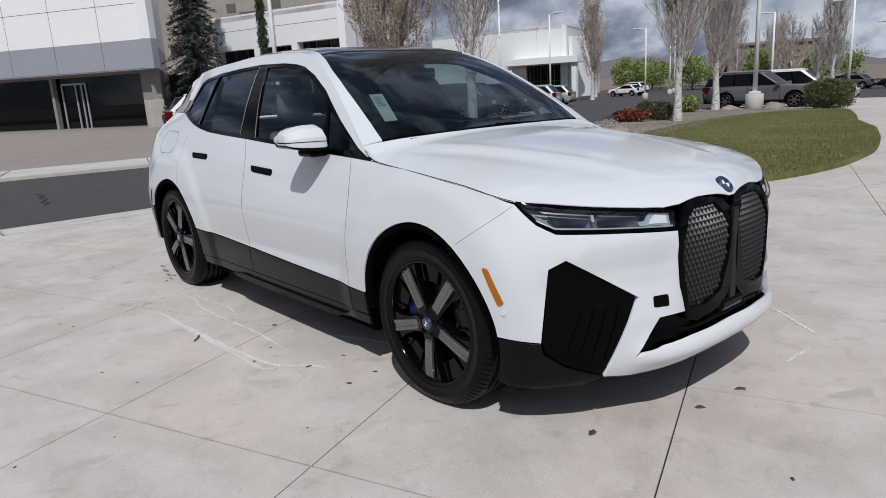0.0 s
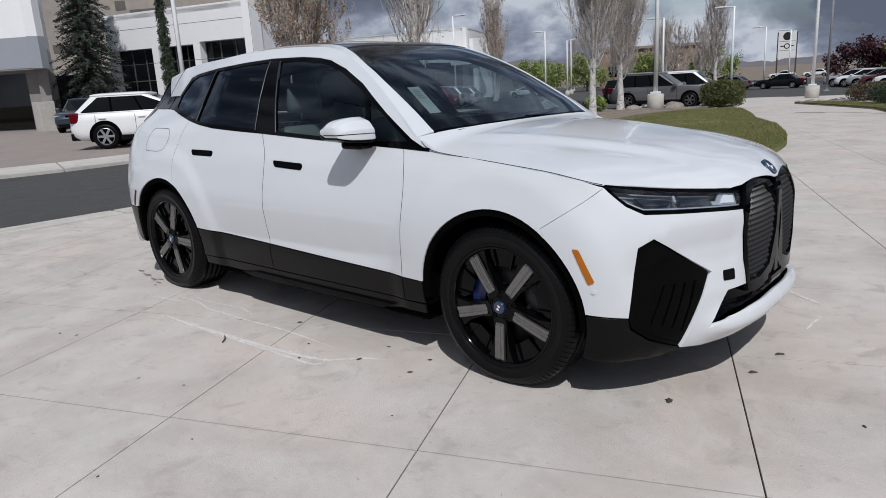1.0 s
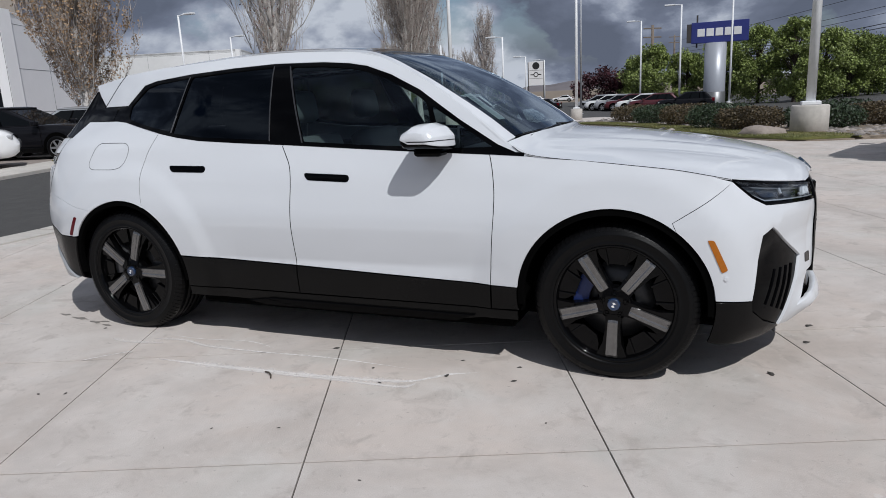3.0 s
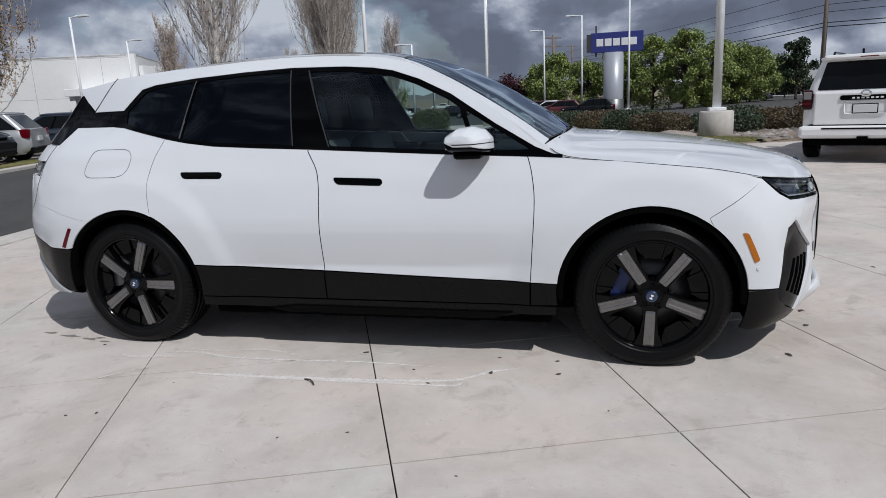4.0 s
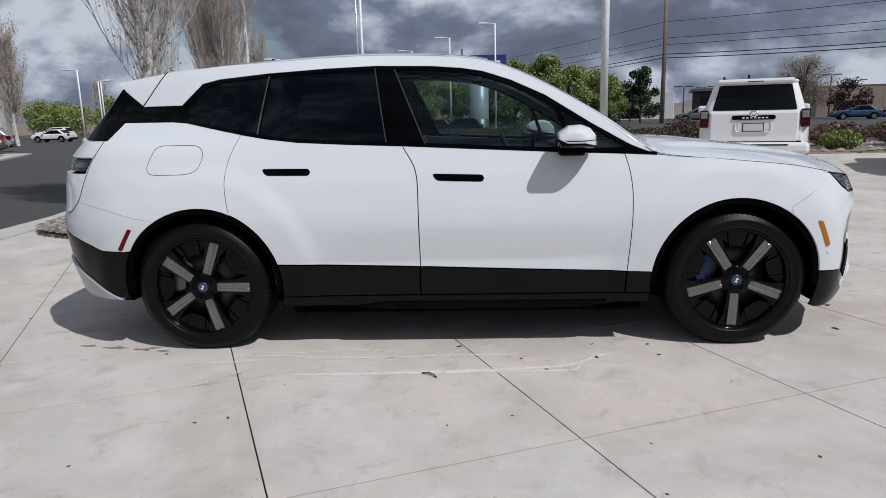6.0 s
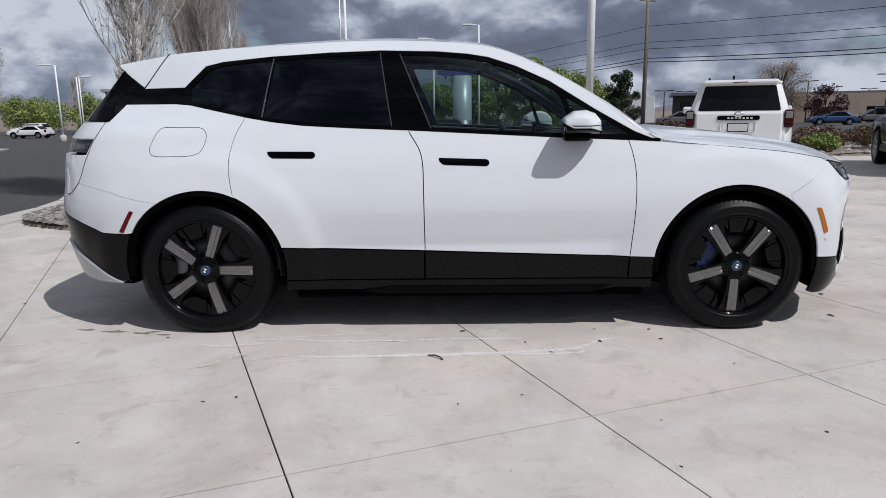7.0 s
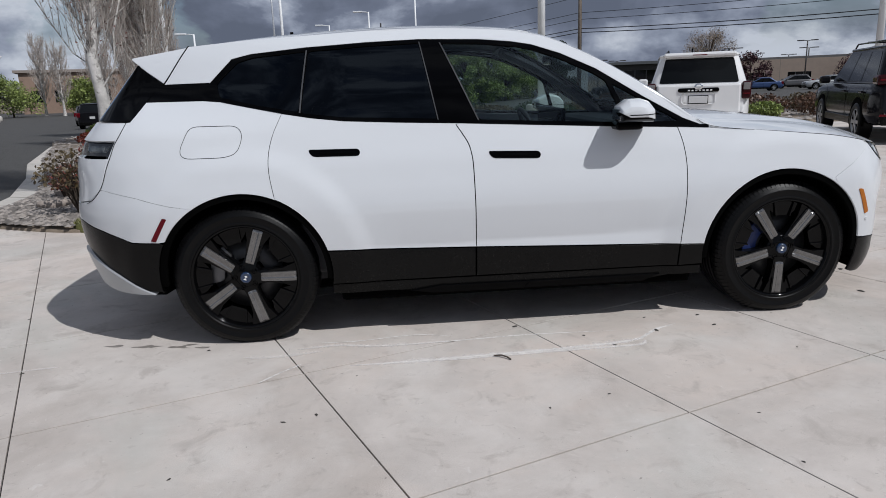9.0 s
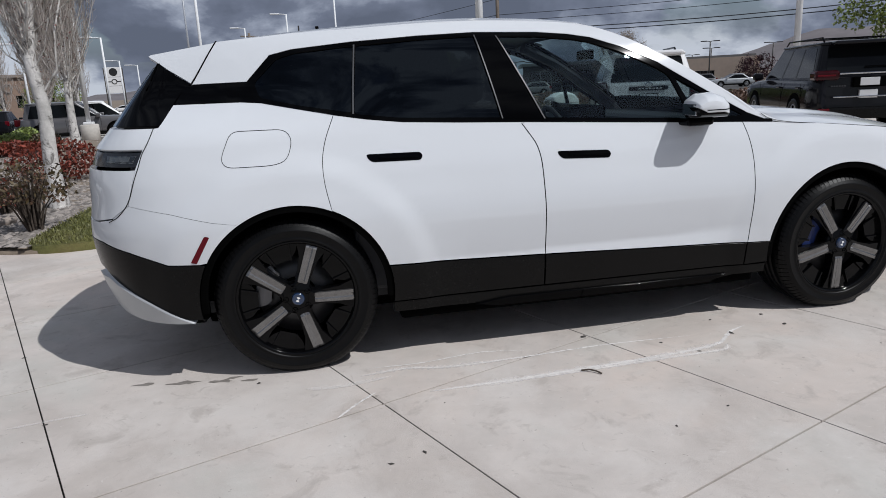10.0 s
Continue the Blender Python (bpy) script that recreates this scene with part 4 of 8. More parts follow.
    boxed("centre_console", (-0.6, 0.5, -0.15, 0.15, 0.36, 0.72), CABIN, parent, 0.04)
    skin("headlining", both([(0.10, 0.02)] + edge(0.10, -1.9, 20, 0.05) + [(-1.9, 0.02)]), CABIN, parent, top_point, out=-0.06, depth=0.02)
    for side in (-1, 1):
        boxed("door_card", (-1.2, 0.85, min(side * 0.80, side * 0.86), max(side * 0.80, side * 0.86), 0.35, 1.06), CABIN, parent, 0.02)
        bm = bmesh.new()
        tube(bm, [top_point(x, side * (float(np.interp(-x, -EDGE_Y[:, 0], EDGE_Y[:, 1])) - 0.05), -0.06) for x in (1.0, 0.8, 0.6, 0.4, 0.15)], 0.035, 6)
        part("pillar_trim", bm, CABIN, parent)
        for x, w, h in ((-0.28, 0.27, 1.10), (-1.15, 0.3, 1.08)):
            bm = bmesh.new()
            box(bm, x, x + 0.52, side * 0.42 - w, side * 0.42 + w, 0.42, 0.62, 0.06)
            box(bm, -0.07, 0.09, -w, w, 0.0, h - 0.5, 0.055, Matrix.Translation((x, side * 0.42, 0.58)) @ pose(0, 0, 0, 0, -16, 0))
            box(bm, -0.05, 0.05, -0.14, 0.14, 0.0, 0.2, 0.045, Matrix.Translation((x - 0.19, side * 0.42, h + 0.14)) @ pose(0, 0, 0, 0, -10, 0))
            part("seat", bm, SEAT, parent, "grey leather car seat with headrest", True)
    bm = bmesh.new()
    m = Matrix.Translation((0.34, 0.40, 1.0)) @ pose(0, 0, 0, 0, 64, 0)
    ring = [m @ Vector((0.17 * math.cos(a), 0.18 * math.sin(a), 0)) for a in np.linspace(0, 2 * math.pi, 29)]
    tube(bm, ring, 0.017, 8, False)
    tube(bm, [m @ Vector((0, -0.17, 0)), m @ Vector((0, 0.17, 0))], 0.022, 6)
    tube(bm, [m @ Vector((0, 0, 0)), m @ Vector((0.17, 0, 0))], 0.022, 6)
    tube(bm, [m @ Vector((0, 0, 0.0)), m @ Vector((0, 0, -0.25))], 0.04, 8)
    part("steering_wheel", bm, CABIN, parent, "", True)
    boxed("rear_view_mirror", (0.36, 0.39, -0.11, 0.11, 1.45, 1.51), BLACK_GLOSS, parent, 0.01)


material_grille = material("grille_black_chrome", (0.024, 0.024, 0.026), 0.34, 0.0, vary=0.05, spec=0.18)


def build_wheel(parent, x, side, turn):
    """A wheel on the axle at x; side -1 faces the car's right. Hub face at 0.93 from the middle line."""
    hz = 0.374
    base = Matrix.Translation((x, side * 0.93, hz)) @ (pose(0, 0, 0) if side < 0 else pose(0, 0, 0, 0, 0, 180))
    bm = bmesh.new()
    prof = [(0.283, 0.0), (0.287, -0.007), (0.293, -0.0145), (0.298, -0.0145), (0.301, -0.0115), (0.312, -0.0145), (0.333, -0.0155), (0.336, -0.0175), (0.339, -0.0150), (0.352, -0.010), (0.370, 0.006), (0.380, 0.020), (0.384, 0.03)]
    for k in range(5):
        y = 0.042 + 0.042 * k
        prof += [(0.3875, y), (0.3885, y + 0.030), (0.379, y + 0.032), (0.379, y + 0.040)]
    prof += [(0.385, 0.255), (0.370, 0.275), (0.34, 0.285), (0.283, 0.27)]
    prof = [(r, y - 0.03) for r, y in prof]
    lathe(bm, prof, "y", 72, base)
    for v in bm.verts:
        if v.co.z < 0.004:
            v.co.z = 0.004
    wheel = part("wheel", bm, RUBBER, parent, "black tyre on a black and grey five-spoke wheel", True)
    wheel.name = "wheel"
    # shoulder blocks of the tread
    bm = bmesh.new()
    for k in range(88):
        a, half = 2 * math.pi * k / 88, 0.026
        if 0.374 - 0.388 * math.sin(a) < 0.02:
            continue
        strip = []
        for r, y in ((0.354, -0.0395), (0.3705, -0.0268), (0.3825, -0.012), (0.3885, 0.006)):
            strip.append([bm.verts.new(base @ Vector((q * math.cos(b + 0.02 * (y + 0.04) / 0.045), y + e, -q * math.sin(b + 0.02 * (y + 0.04) / 0.045)))) for b, q, e in ((a - half, r, 0), (a + half, r, 0), (a + half, r - 0.006, 0.004), (a - half, r - 0.006, 0.004))])
        for p, q in zip(strip, strip[1:]):
            for i in range(4):
                bm.faces.new((p[i], p[(i + 1) % 4], q[(i + 1) % 4], q[i]))
        bm.faces.new(strip[0][::-1])
        bm.faces.new(strip[-1])
    bmesh.ops.recalc_face_normals(bm, faces=bm.faces)
    part("tread", bm, RUBBER, wheel)
    bm = bmesh.new()
    lathe(bm, [(0.284, -0.028), (0.290, -0.034), (0.286, -0.040), (0.276, -0.036), (0.270, -0.02), (0.262, 0.05), (0.262, 0.20)], "y", 72, base)
    part("rim", bm, RIM_BLACK, wheel, "gloss black rim", True)
    bm = bmesh.new()
    lathe(bm, [(0.0001, 0.10), (0.26, 0.10), (0.262, 0.12)], "y", 40, base)
    part("wheel_back", bm, LINER, wheel)
    bm = bmesh.new()
    lathe(bm, [(0.09, 0.055), (0.19, 0.055), (0.19, 0.075), (0.09, 0.075)], "y", 48, base)
    part("brake_disc", bm, DISC, wheel, "", True)
    bm = bmesh.new()
    rows = []
    for k in range(13):
        turn_m = base @ Matrix.Rotation(-radians(158 + 66 * (k / 12 - 0.5)), 4, "Y")
        low = 0.125 + (0.012 if k in (0, 12) else 0)
        rows.append([bm.verts.new(turn_m @ Vector(v)) for v in ((low, 0.024, 0), (0.16, 0.018, 0), (0.20, 0.024, 0), (0.206, 0.05, 0), (0.206, 0.09, 0), (low, 0.09, 0))])
    for p, q in zip(rows, rows[1:]):
        for k in range(6):
            bm.faces.new((p[k], p[(k + 1) % 6], q[(k + 1) % 6], q[k]))
    bm.faces.new(rows[0])
    bm.faces.new(rows[-1][::-1])
    bmesh.ops.recalc_face_normals(bm, faces=bm.faces)
    part("brake_caliper", bm, CALIPER if x > 0 else STEEL, wheel, "blue brake caliper" if x > 0 else "dark brake caliper")
    for k in range(5):
        a = radians(turn + 72 * k)
        m = base @ Matrix.Rotation(-a, 4, "Y")
        # broad black spoke with wings, and a grey inlay on it
        bm = bmesh.new()
        outline = [(0.05, -0.036), (0.12, -0.034), (0.20, -0.045), (0.268, -0.074), (0.278, -0.045), (0.281, 0.0), (0.278, 0.045), (0.268, 0.074), (0.20, 0.045), (0.12, 0.034), (0.05, 0.036)]
        face = [bm.verts.new(m @ Vector((r, -0.020 - 0.012 * (r < 0.1), v))) for r, v in outline]
        rear = [bm.verts.new(m @ Vector((r * 0.99, 0.03, v * 1.06))) for r, v in outline]
        bm.faces.new(face)
        bm.faces.new(rear[::-1])
        for i in range(len(outline)):
            j = (i + 1) % len(outline)
            bm.faces.new((face[j], face[i], rear[i], rear[j]))
        bmesh.ops.recalc_face_normals(bm, faces=bm.faces)
        part("spoke", bm, RIM_BLACK, wheel)
        bm = bmesh.new()
        section = [(-0.027, -0.024), (-0.0245, -0.0335), (-0.010, -0.0335), (-0.004, -0.0305), (0.004, -0.0305), (0.010, -0.0335), (0.0245, -0.0335), (0.027, -0.024)]
        ends = [[bm.verts.new(m @ Vector((r + 0.10 * abs(v) * (1 if r < 0.1 else 0), y + dy, v * w))) for v, y in section] for r, w, dy in ((0.078, 0.90, 0.004), (0.090, 0.94, 0.0), (0.17, 1.0, -0.001), (0.256, 1.06, 0.0), (0.268, 1.06, 0.006))]
        for p, q in zip(ends, ends[1:]):
            for i in range(len(section) - 1):
                bm.faces.new((p[i], p[i + 1], q[i + 1], q[i]))
        bm.faces.new(ends[0][::-1])
        bm.faces.new(ends[-1])
        bmesh.ops.recalc_face_normals(bm, faces=bm.faces)
        part("spoke_inlay", bm, RIM_GREY, wheel, "machined grey spoke inlay")
        mm = base @ Matrix.Rotation(-(a + radians(36)), 4, "Y")
        # a black web closes the outer half of the gap, with two raised ribs running to the rim
        bm = bmesh.new()
        web = [(0.186, -0.040), (0.186, 0.040), (0.215, 0.075), (0.262, 0.105), (0.279, 0.055), (0.282, 0.0), (0.279, -0.055), (0.262, -0.105), (0.215, -0.075)]
        face = [bm.verts.new(mm @ Vector((r, 0.004 - 0.06 * (r - 0.186), v))) for r, v in web]
        rear = [bm.verts.new(mm @ Vector((r + 0.012 * (r < 0.19), 0.034, v))) for r, v in web]
        bm.faces.new(face)
        for i in range(len(web)):
            bm.faces.new((face[i - 1], face[i], rear[i], rear[i - 1]))
        bmesh.ops.recalc_face_normals(bm, faces=bm.faces)
        part("wheel_web", bm, RIM_BLACK, wheel)
        for lean in (-1, 1):
            boxed("wheel_rib", (0.0, 0.098, -0.010, 0.016, -0.0045, 0.0045), RIM_BLACK, wheel, 0.002, mm @ Matrix.Translation((0.183, 0, lean * 0.040)) @ Matrix.Rotation(radians(lean * -13), 4, "Y"))
        bm = bmesh.new()
        lathe(bm, [(0.0001, -0.024), (0.009, -0.024), (0.0105, -0.030), (0.0135, -0.033), (0.015, -0.026)], "y", 14, mm @ Matrix.Translation((0.057, 0, 0)))
        part("wheel_bolt", bm, LINER, wheel, "", True)
    bm = bmesh.new()
    lathe(bm, [(0.0001, -0.030), (0.05, -0.030), (0.075, -0.022), (0.082, -0.008), (0.082, 0.03)], "y", 40, base)
    part("hub", bm, RIM_BLACK, wheel, "", True)
    bm = bmesh.new()
    lathe(bm, [(0.0001, -0.044), (0.022, -0.044), (0.0235, -0.0445), (0.029, -0.041), (0.031, -0.034), (0.031, -0.02)], "y", 32, base)
    part("hub_cap", bm, BLUE, wheel, "blue and white hub cap", True)
    bm = bmesh.new()
    for q in (0, 1):
        pts = [bm.verts.new(base @ Vector((0, -0.0445, 0)))] + [bm.verts.new(base @ Vector((0.0125 * math.cos(b), -0.0445, 0.0125 * math.sin(b)))) for b in np.linspace(q * math.pi + 0.4, q * math.pi + 0.4 + math.pi / 2, 7)]
        bm.faces.new(pts[::-1])
    part("hub_mark", bm, SIGN_WHITE, wheel)


hero = thing("electric_suv", pose(0, 0, 0), "white electric SUV with black trim parked on concrete", "car")
build_car(hero)
for x, turn in ((1.5, -92.5), (-1.5, 71)):
    build_wheel(hero, x, -1, turn)
    build_wheel(hero, x, 1, turn + 20)


# ---- ground, road, kerbs, island ----
def gz(y, x=0.0):
    """The ground falls away beyond the forecourt, more on the car park's side than towards the street."""
    k = min(1.0, max(0.0, (22.0 - x) / 16.0))
    a = min(max(0.0, y - 8.0), 8.0)
    b = min(max(0.0, y - 16.0), 34.0)
    c = min(max(0.0, y - 50.0), 14.0)
    lot = -0.022 * (a * a / 16.0 + b + c - c * c * 0.029) - 0.004 * min(max(0.0, y - 64.0), 95.0)
    return k * lot - (1.0 - k) * 0.0085 * min(max(0.0, y - 8.0), 150.0)


def sheet(name, outline, mat, parent, lift=0.0, step=2.5, thick=0.0, dome=0.0, label=""):
    """A piece of ground cut to an outline, lying on the slope, with a rim of its own thickness."""
    rim = dense(list(outline), step)
    pts = list(rim)
    xs, ys = [p[0] for p in rim], [p[1] for p in rim]
    near = np.array(rim)
    for x in np.arange(min(xs) + step / 2, max(xs), step):
        for y in np.arange(min(ys) + step / 2, max(ys), step):
            if inside((x, y), rim) and np.min(np.hypot(near[:, 0] - x, near[:, 1] - y)) > step * 0.4:
                pts.append((x, y))
    co, _, tris, *_ = delaunay_2d_cdt([Vector(p) for p in pts], [(i, (i + 1) % len(rim)) for i in range(len(rim))], [], 0, 1e-6)
    verts, faces = [], []
    for c in co:
        d = float(np.min(np.hypot(near[:, 0] - c[0], near[:, 1] - c[1])))
        verts.append((c[0], c[1], gz(c[1], c[0]) + lift + dome * min(1.0, d / 1.6)))
    for f in tris:
        m = sum((co[i] for i in f), Vector((0, 0))) / 3
        if inside(m, rim):
            a, b, c = (co[i] for i in f)
            faces.append(list(f) if (b - a).cross(c - a) > 0 else list(f)[::-1])
    if thick:
        n = len(rim)
        k = len(verts)
        area = sum(a[0] * b[1] - b[0] * a[1] for a, b in zip(rim, rim[1:] + rim[:1]))
        verts += [(x, y, gz(y, x) + lift - thick) for x, y in rim]
        for i in range(n):
            j = (i + 1) % n
            faces.append((j, i, k + i, k + j) if area > 0 else (i, j, k + j, k + i))
    return tagged(data_object(name, verts, faces, mat, parent, True), label)


ground = thing("ground", pose(0, 0, 0), "wide open ground of asphalt and earth", "ground", kind="structure")
rows = [(-3000, -0.35), (7.9, -0.35), (57, -1.4), (158, -1.9), (4000, -1.9)]
data_object("far_ground", [(x, y, z) for y, z in rows for x in (-3000, 3000)], [(2 * k, 2 * k + 1, 2 * k + 3, 2 * k + 2) for k in range(4)], EARTH, ground)
road = thing("road", pose(0, 0, 0), "dark grey asphalt road and car park", "road", kind="structure")
sheet("asphalt", [(-85, -45), (85, -45), (85, 135), (-85, 135)], ASPHALT, road, -0.02, 6.0)
# a wriggling line of old tar on the road
bm = bmesh.new()
snake = [(-9.5, -0.50), (-9.2, -0.46), (-8.9, -0.58), (-8.6, -0.53), (-8.3, -0.67), (-8.1, -0.60), (-7.9, -0.70)]
tube(bm, [(x, y, -0.022) for x, y in curve(snake, 60)], 0.018, 6)
part("tar_patch", bm, CABLE, road)

ISLAND = [(-5.34, 3.2), (-4.45, 2.72), (-4.0, 2.53), (-3.5, 2.5), (-2.4, 2.95), (-1.3, 4.1), (-0.30, 5.45), (0.03, 6.5), (0.13, 7.8), (-0.08, 9.6), (-0.56, 11.4), (-1.51, 14.2), (-2.81, 17.0), (-3.95, 20.3), (-5.9, 25.6), (-7.0, 28.0), (-9.0, 27.8), (-12.5, 26.6), (-13.4, 24.6), (-12.6, 21.0), (-10.3, 16.0), (-8.0, 10.5), (-6.45, 7.4), (-5.5, 5.0)]
LAWN = [(-4.05, 2.53), (-3.5, 2.45), (-2.36, 2.90), (-1.24, 4.05), (-0.24, 5.42), (0.09, 6.5), (0.19, 7.8), (-0.02, 9.6), (-0.50, 11.4), (-1.45, 14.2), (-2.75, 17.0), (-3.89, 20.3), (-5.7, 25.0), (-7.6, 24.4), (-7.6, 20.0), (-6.4, 14.5), (-4.7, 8.5), (-4.0, 5.0)]
STRIP = [(-5.6, 31.5), (-3.2, 27.6), (-1.0, 23.6), (0.5, 18.6), (2.3, 14.6), (3.5, 13.2), (5.2, 13.9), (9.7, 14.3), (16.0, 13.6), (30.0, 12.0), (44.0, 9.0), (46.0, 13.0), (30.0, 18.5), (16.0, 22.0), (11.0, 26.0), (6.0, 33.0), (1.0, 38.0), (-4.0, 38.0)]
ISLAND, LAWN, STRIP = rounded(ISLAND, 0.6), rounded(LAWN, 0.5), rounded(STRIP, 1.0)
island = thing("planting_bed", pose(0, 0, 0), "gravel planting bed with lawn, shrubs and trees", "planting bed", kind="structure")
sheet("gravel_bed", ISLAND, EARTH, island, 0.03, 0.8, 0.06, 0.05)
lawn = thing("lawn", pose(0, 0, 0), "patchy spring lawn with a curved edge", "lawn", kind="structure")
sheet("turf", LAWN, GRASS, lawn, 0.075, 0.5, 0.09, 0.015)
strip = thing("planting_strip", pose(0, 0, 0), "gravel planting strip with clipped shrubs along the street", "planting bed", kind="structure")
sheet("gravel_bed", STRIP, EARTH, strip, 0.03, 1.5, 0.06, 0.06)
GRASS_STRIP = rounded([(-5.5, 31.5), (-3.2, 27.7), (-1.0, 23.7), (0.5, 18.7), (2.3, 14.7), (3.5, 13.3), (5.0, 13.95), (4.6, 15.2), (2.6, 17.3), (1.1, 21.6), (-0.6, 26.0), (-3.6, 31.2)], 0.4)
sheet("turf", GRASS_STRIP, GRASS, strip, 0.085, 0.8, 0.05, 0.012)

# concrete drive behind the forecourt and the kerbs
kerb = thing("kerb", pose(0, 0, 0), "pale concrete kerb and pavement edge along the road", "kerb", kind="structure")
near_edge = [(-6.15, -14.0), (-5.95, -6.0), (-5.85, -1.6), (-5.75, 0.4), (-5.75, 1.6), (-5.85, 2.6), (-5.9, 4.6), (-6.05, 5.4), (-7.0, 7.8), (-8.35, 10.6), (-9.5, 13.6), (-10.7, 16.6), (-12.5, 21.6), (-13.9, 26.0)]
inner_edge = [(-5.65, -14.0), (-5.45, -6.0), (-5.38, -1.6), (-5.30, 0.4), (-5.30, 1.6), (-5.36, 2.6), (-5.42, 4.6), (-5.6, 5.2), (-6.5, 7.4), (-7.0, 10.0), (-8.1, 13.0), (-9.3, 16.0), (-11.1, 21.0), (-12.6, 25.4)]
far_near = [(-14.6, -16.0), (-13.4, -6.0), (-12.8, -0.6), (-12.3, 2.3), (-12.35, 4.4), (-12.9, 6.2), (-14.0, 9.3), (-15.0, 12.4), (-16.3, 16.2), (-19.0, 22.0), (-24.0, 32.0)]


def kerb_run(a, b, lift, length):
    """Kerb stones between two lines, each one cut at even lengths, with an open joint."""
    for (p0, p1), (q0, q1) in zip(zip(a, a[1:]), zip(b, b[1:])):
        p0, p1, q0, q1 = (Vector(v) for v in (p0, p1, q0, q1))
        n = max(1, round((p1 - p0).length / length))
        for k in range(n):
            t0, t1 = (k + 0.004) / n, (k + 0.996) / n
            four = [p0.lerp(p1, t0), p0.lerp(p1, t1), q0.lerp(q1, t1), q0.lerp(q1, t0)]
            bm = bmesh.new()
            lo = [bm.verts.new((v.x, v.y, gz(v.y, v.x) - 0.15)) for v in four]
            hi = [bm.verts.new((v.x, v.y, gz(v.y, v.x) + lift)) for v in four]
            bm.faces.new(hi)
            for i in range(4):
                bm.faces.new((lo[i], lo[(i + 1) % 4], hi[(i + 1) % 4], hi[i]))
            bmesh.ops.recalc_face_normals(bm, faces=bm.faces)
            bmesh.ops.bevel(bm, geom=[e for e in bm.edges if all(v in hi for v in e.verts)], offset=0.012, segments=2, affect="EDGES")
            part("kerb_stone", bm, KERB, kerb)


kerb_run(near_edge, inner_edge, 0.012, 3.0)
far_far = [(x - 1.9, y + 0.55) for x, y in far_near]
kerb_run(far_near, far_far, 0.055, 3.2)
verge = thing("grass_verge", pose(0, 0, 0), "narrow green grass verge behind the kerb", "grass", kind="structure")
run = [(x, y) for x, y in far_near if 9 < y < 23]
sheet("turf", [(x - 0.45, y + 0.13) for x, y in run] + [(x - 1.75, y + 0.5) for x, y in reversed(run)], GRASS, verge, 0.085, 0.8, 0.08)
lot = thing("pavement", pose(0, 0, 0), "tan brown paved forecourt before the showroom", "pavement", kind="structure")
sheet("tan_paving", [(x, y) for x, y in far_far] + [(-48, 40), (-62, 22), (-62, -16)], TAN_PAVING, lot, 0.035, 4.0)


# plants and stones that nobody could count
def scatter(name, mat, count, outline, size, seed, label, skip=None, flatten=0.6, lift=0.05, cone=None):
    rng = random.Random(seed)
    xs, ys = [p[0] for p in outline], [p[1] for p in outline]
    verts, faces = [], []
    made = 0
    while made < count:
        x, y = rng.uniform(min(xs), max(xs)), rng.uniform(min(ys), max(ys))
        if cone and rng.random() > cone(x, y):
            continue
        if not inside((x, y), outline) or (skip and inside((x, y), skip)):
            continue
        made += 1
        r = size * rng.uniform(0.5, 1.6)
        k = len(verts)
        a0 = rng.uniform(0, 6.28)
        z = gz(y, x) + lift
        for i in range(5):
            a = a0 + i * 1.2566
            rr = r * rng.uniform(0.75, 1.2)
            verts.append((x + rr * math.cos(a), y + rr * math.sin(a), z + r * flatten * rng.uniform(0.1, 0.4)))
        verts.append((x + 0.2 * r, y, z + r * flatten * rng.uniform(0.7, 1.1)))
        faces += [(k + i, k + (i + 1) % 5, k + 5) for i in range(5)]
    ob = data_object(name, verts, faces, mat)
    return tagged(ob, label, "gravel", kind="stuff")


def blades(name, count, outline, height, seed, label, mat, cone=None, lift=0.084):
    rng = random.Random(seed)
    xs, ys = [p[0] for p in outline], [p[1] for p in outline]
    verts, faces = [], []
    made = 0
    while made < count:
        x, y = rng.uniform(min(xs), max(xs)), rng.uniform(min(ys), max(ys))
        if not inside((x, y), outline) or (cone and rng.random() > cone(x, y)):
            continue
        made += 1
        h, a, w = height * rng.uniform(0.4, 1.3), rng.uniform(0, 6.28), 0.0034 * rng.uniform(0.7, 1.8)
        k = len(verts)
        z = gz(y, x) + lift
        dx, dy = math.cos(a), math.sin(a)
        lean = h * rng.uniform(0.2, 0.9)
        verts += [(x - dy * w, y + dx * w, z), (x + dy * w, y - dx * w, z), (x + dx * lean, y + dy * lean, z + h)]
        faces.append((k, k + 1, k + 2))
    return tagged(data_object(name, verts, faces, mat), label, "grass", kind="stuff")


near_first = lambda x, y: max(0.06, min(1.0, 1.25 - math.hypot(x, y) / 15))
scatter("gravel", GRAVEL, 10000, ISLAND, 0.040, 3, "mixed brown and grey gravel stones", LAWN, lift=0.06, cone=near_first)
scatter("gravel", GRAVEL, 3500, STRIP, 0.10, 4, "mixed brown and grey gravel stones", GRASS_STRIP, lift=0.07, cone=lambda x, y: max(0.1, min(1, 1.6 - math.hypot(x - 6, y - 12) / 22)))
blades("grass", 120000, LAWN, 0.026, 5, "short patchy green and straw grass", BLADE, lambda x, y: max(0.3, near_first(x, y)))
blades("grass", 26000, GRASS_STRIP, 0.032, 6, "short patchy green and straw grass", BLADE)


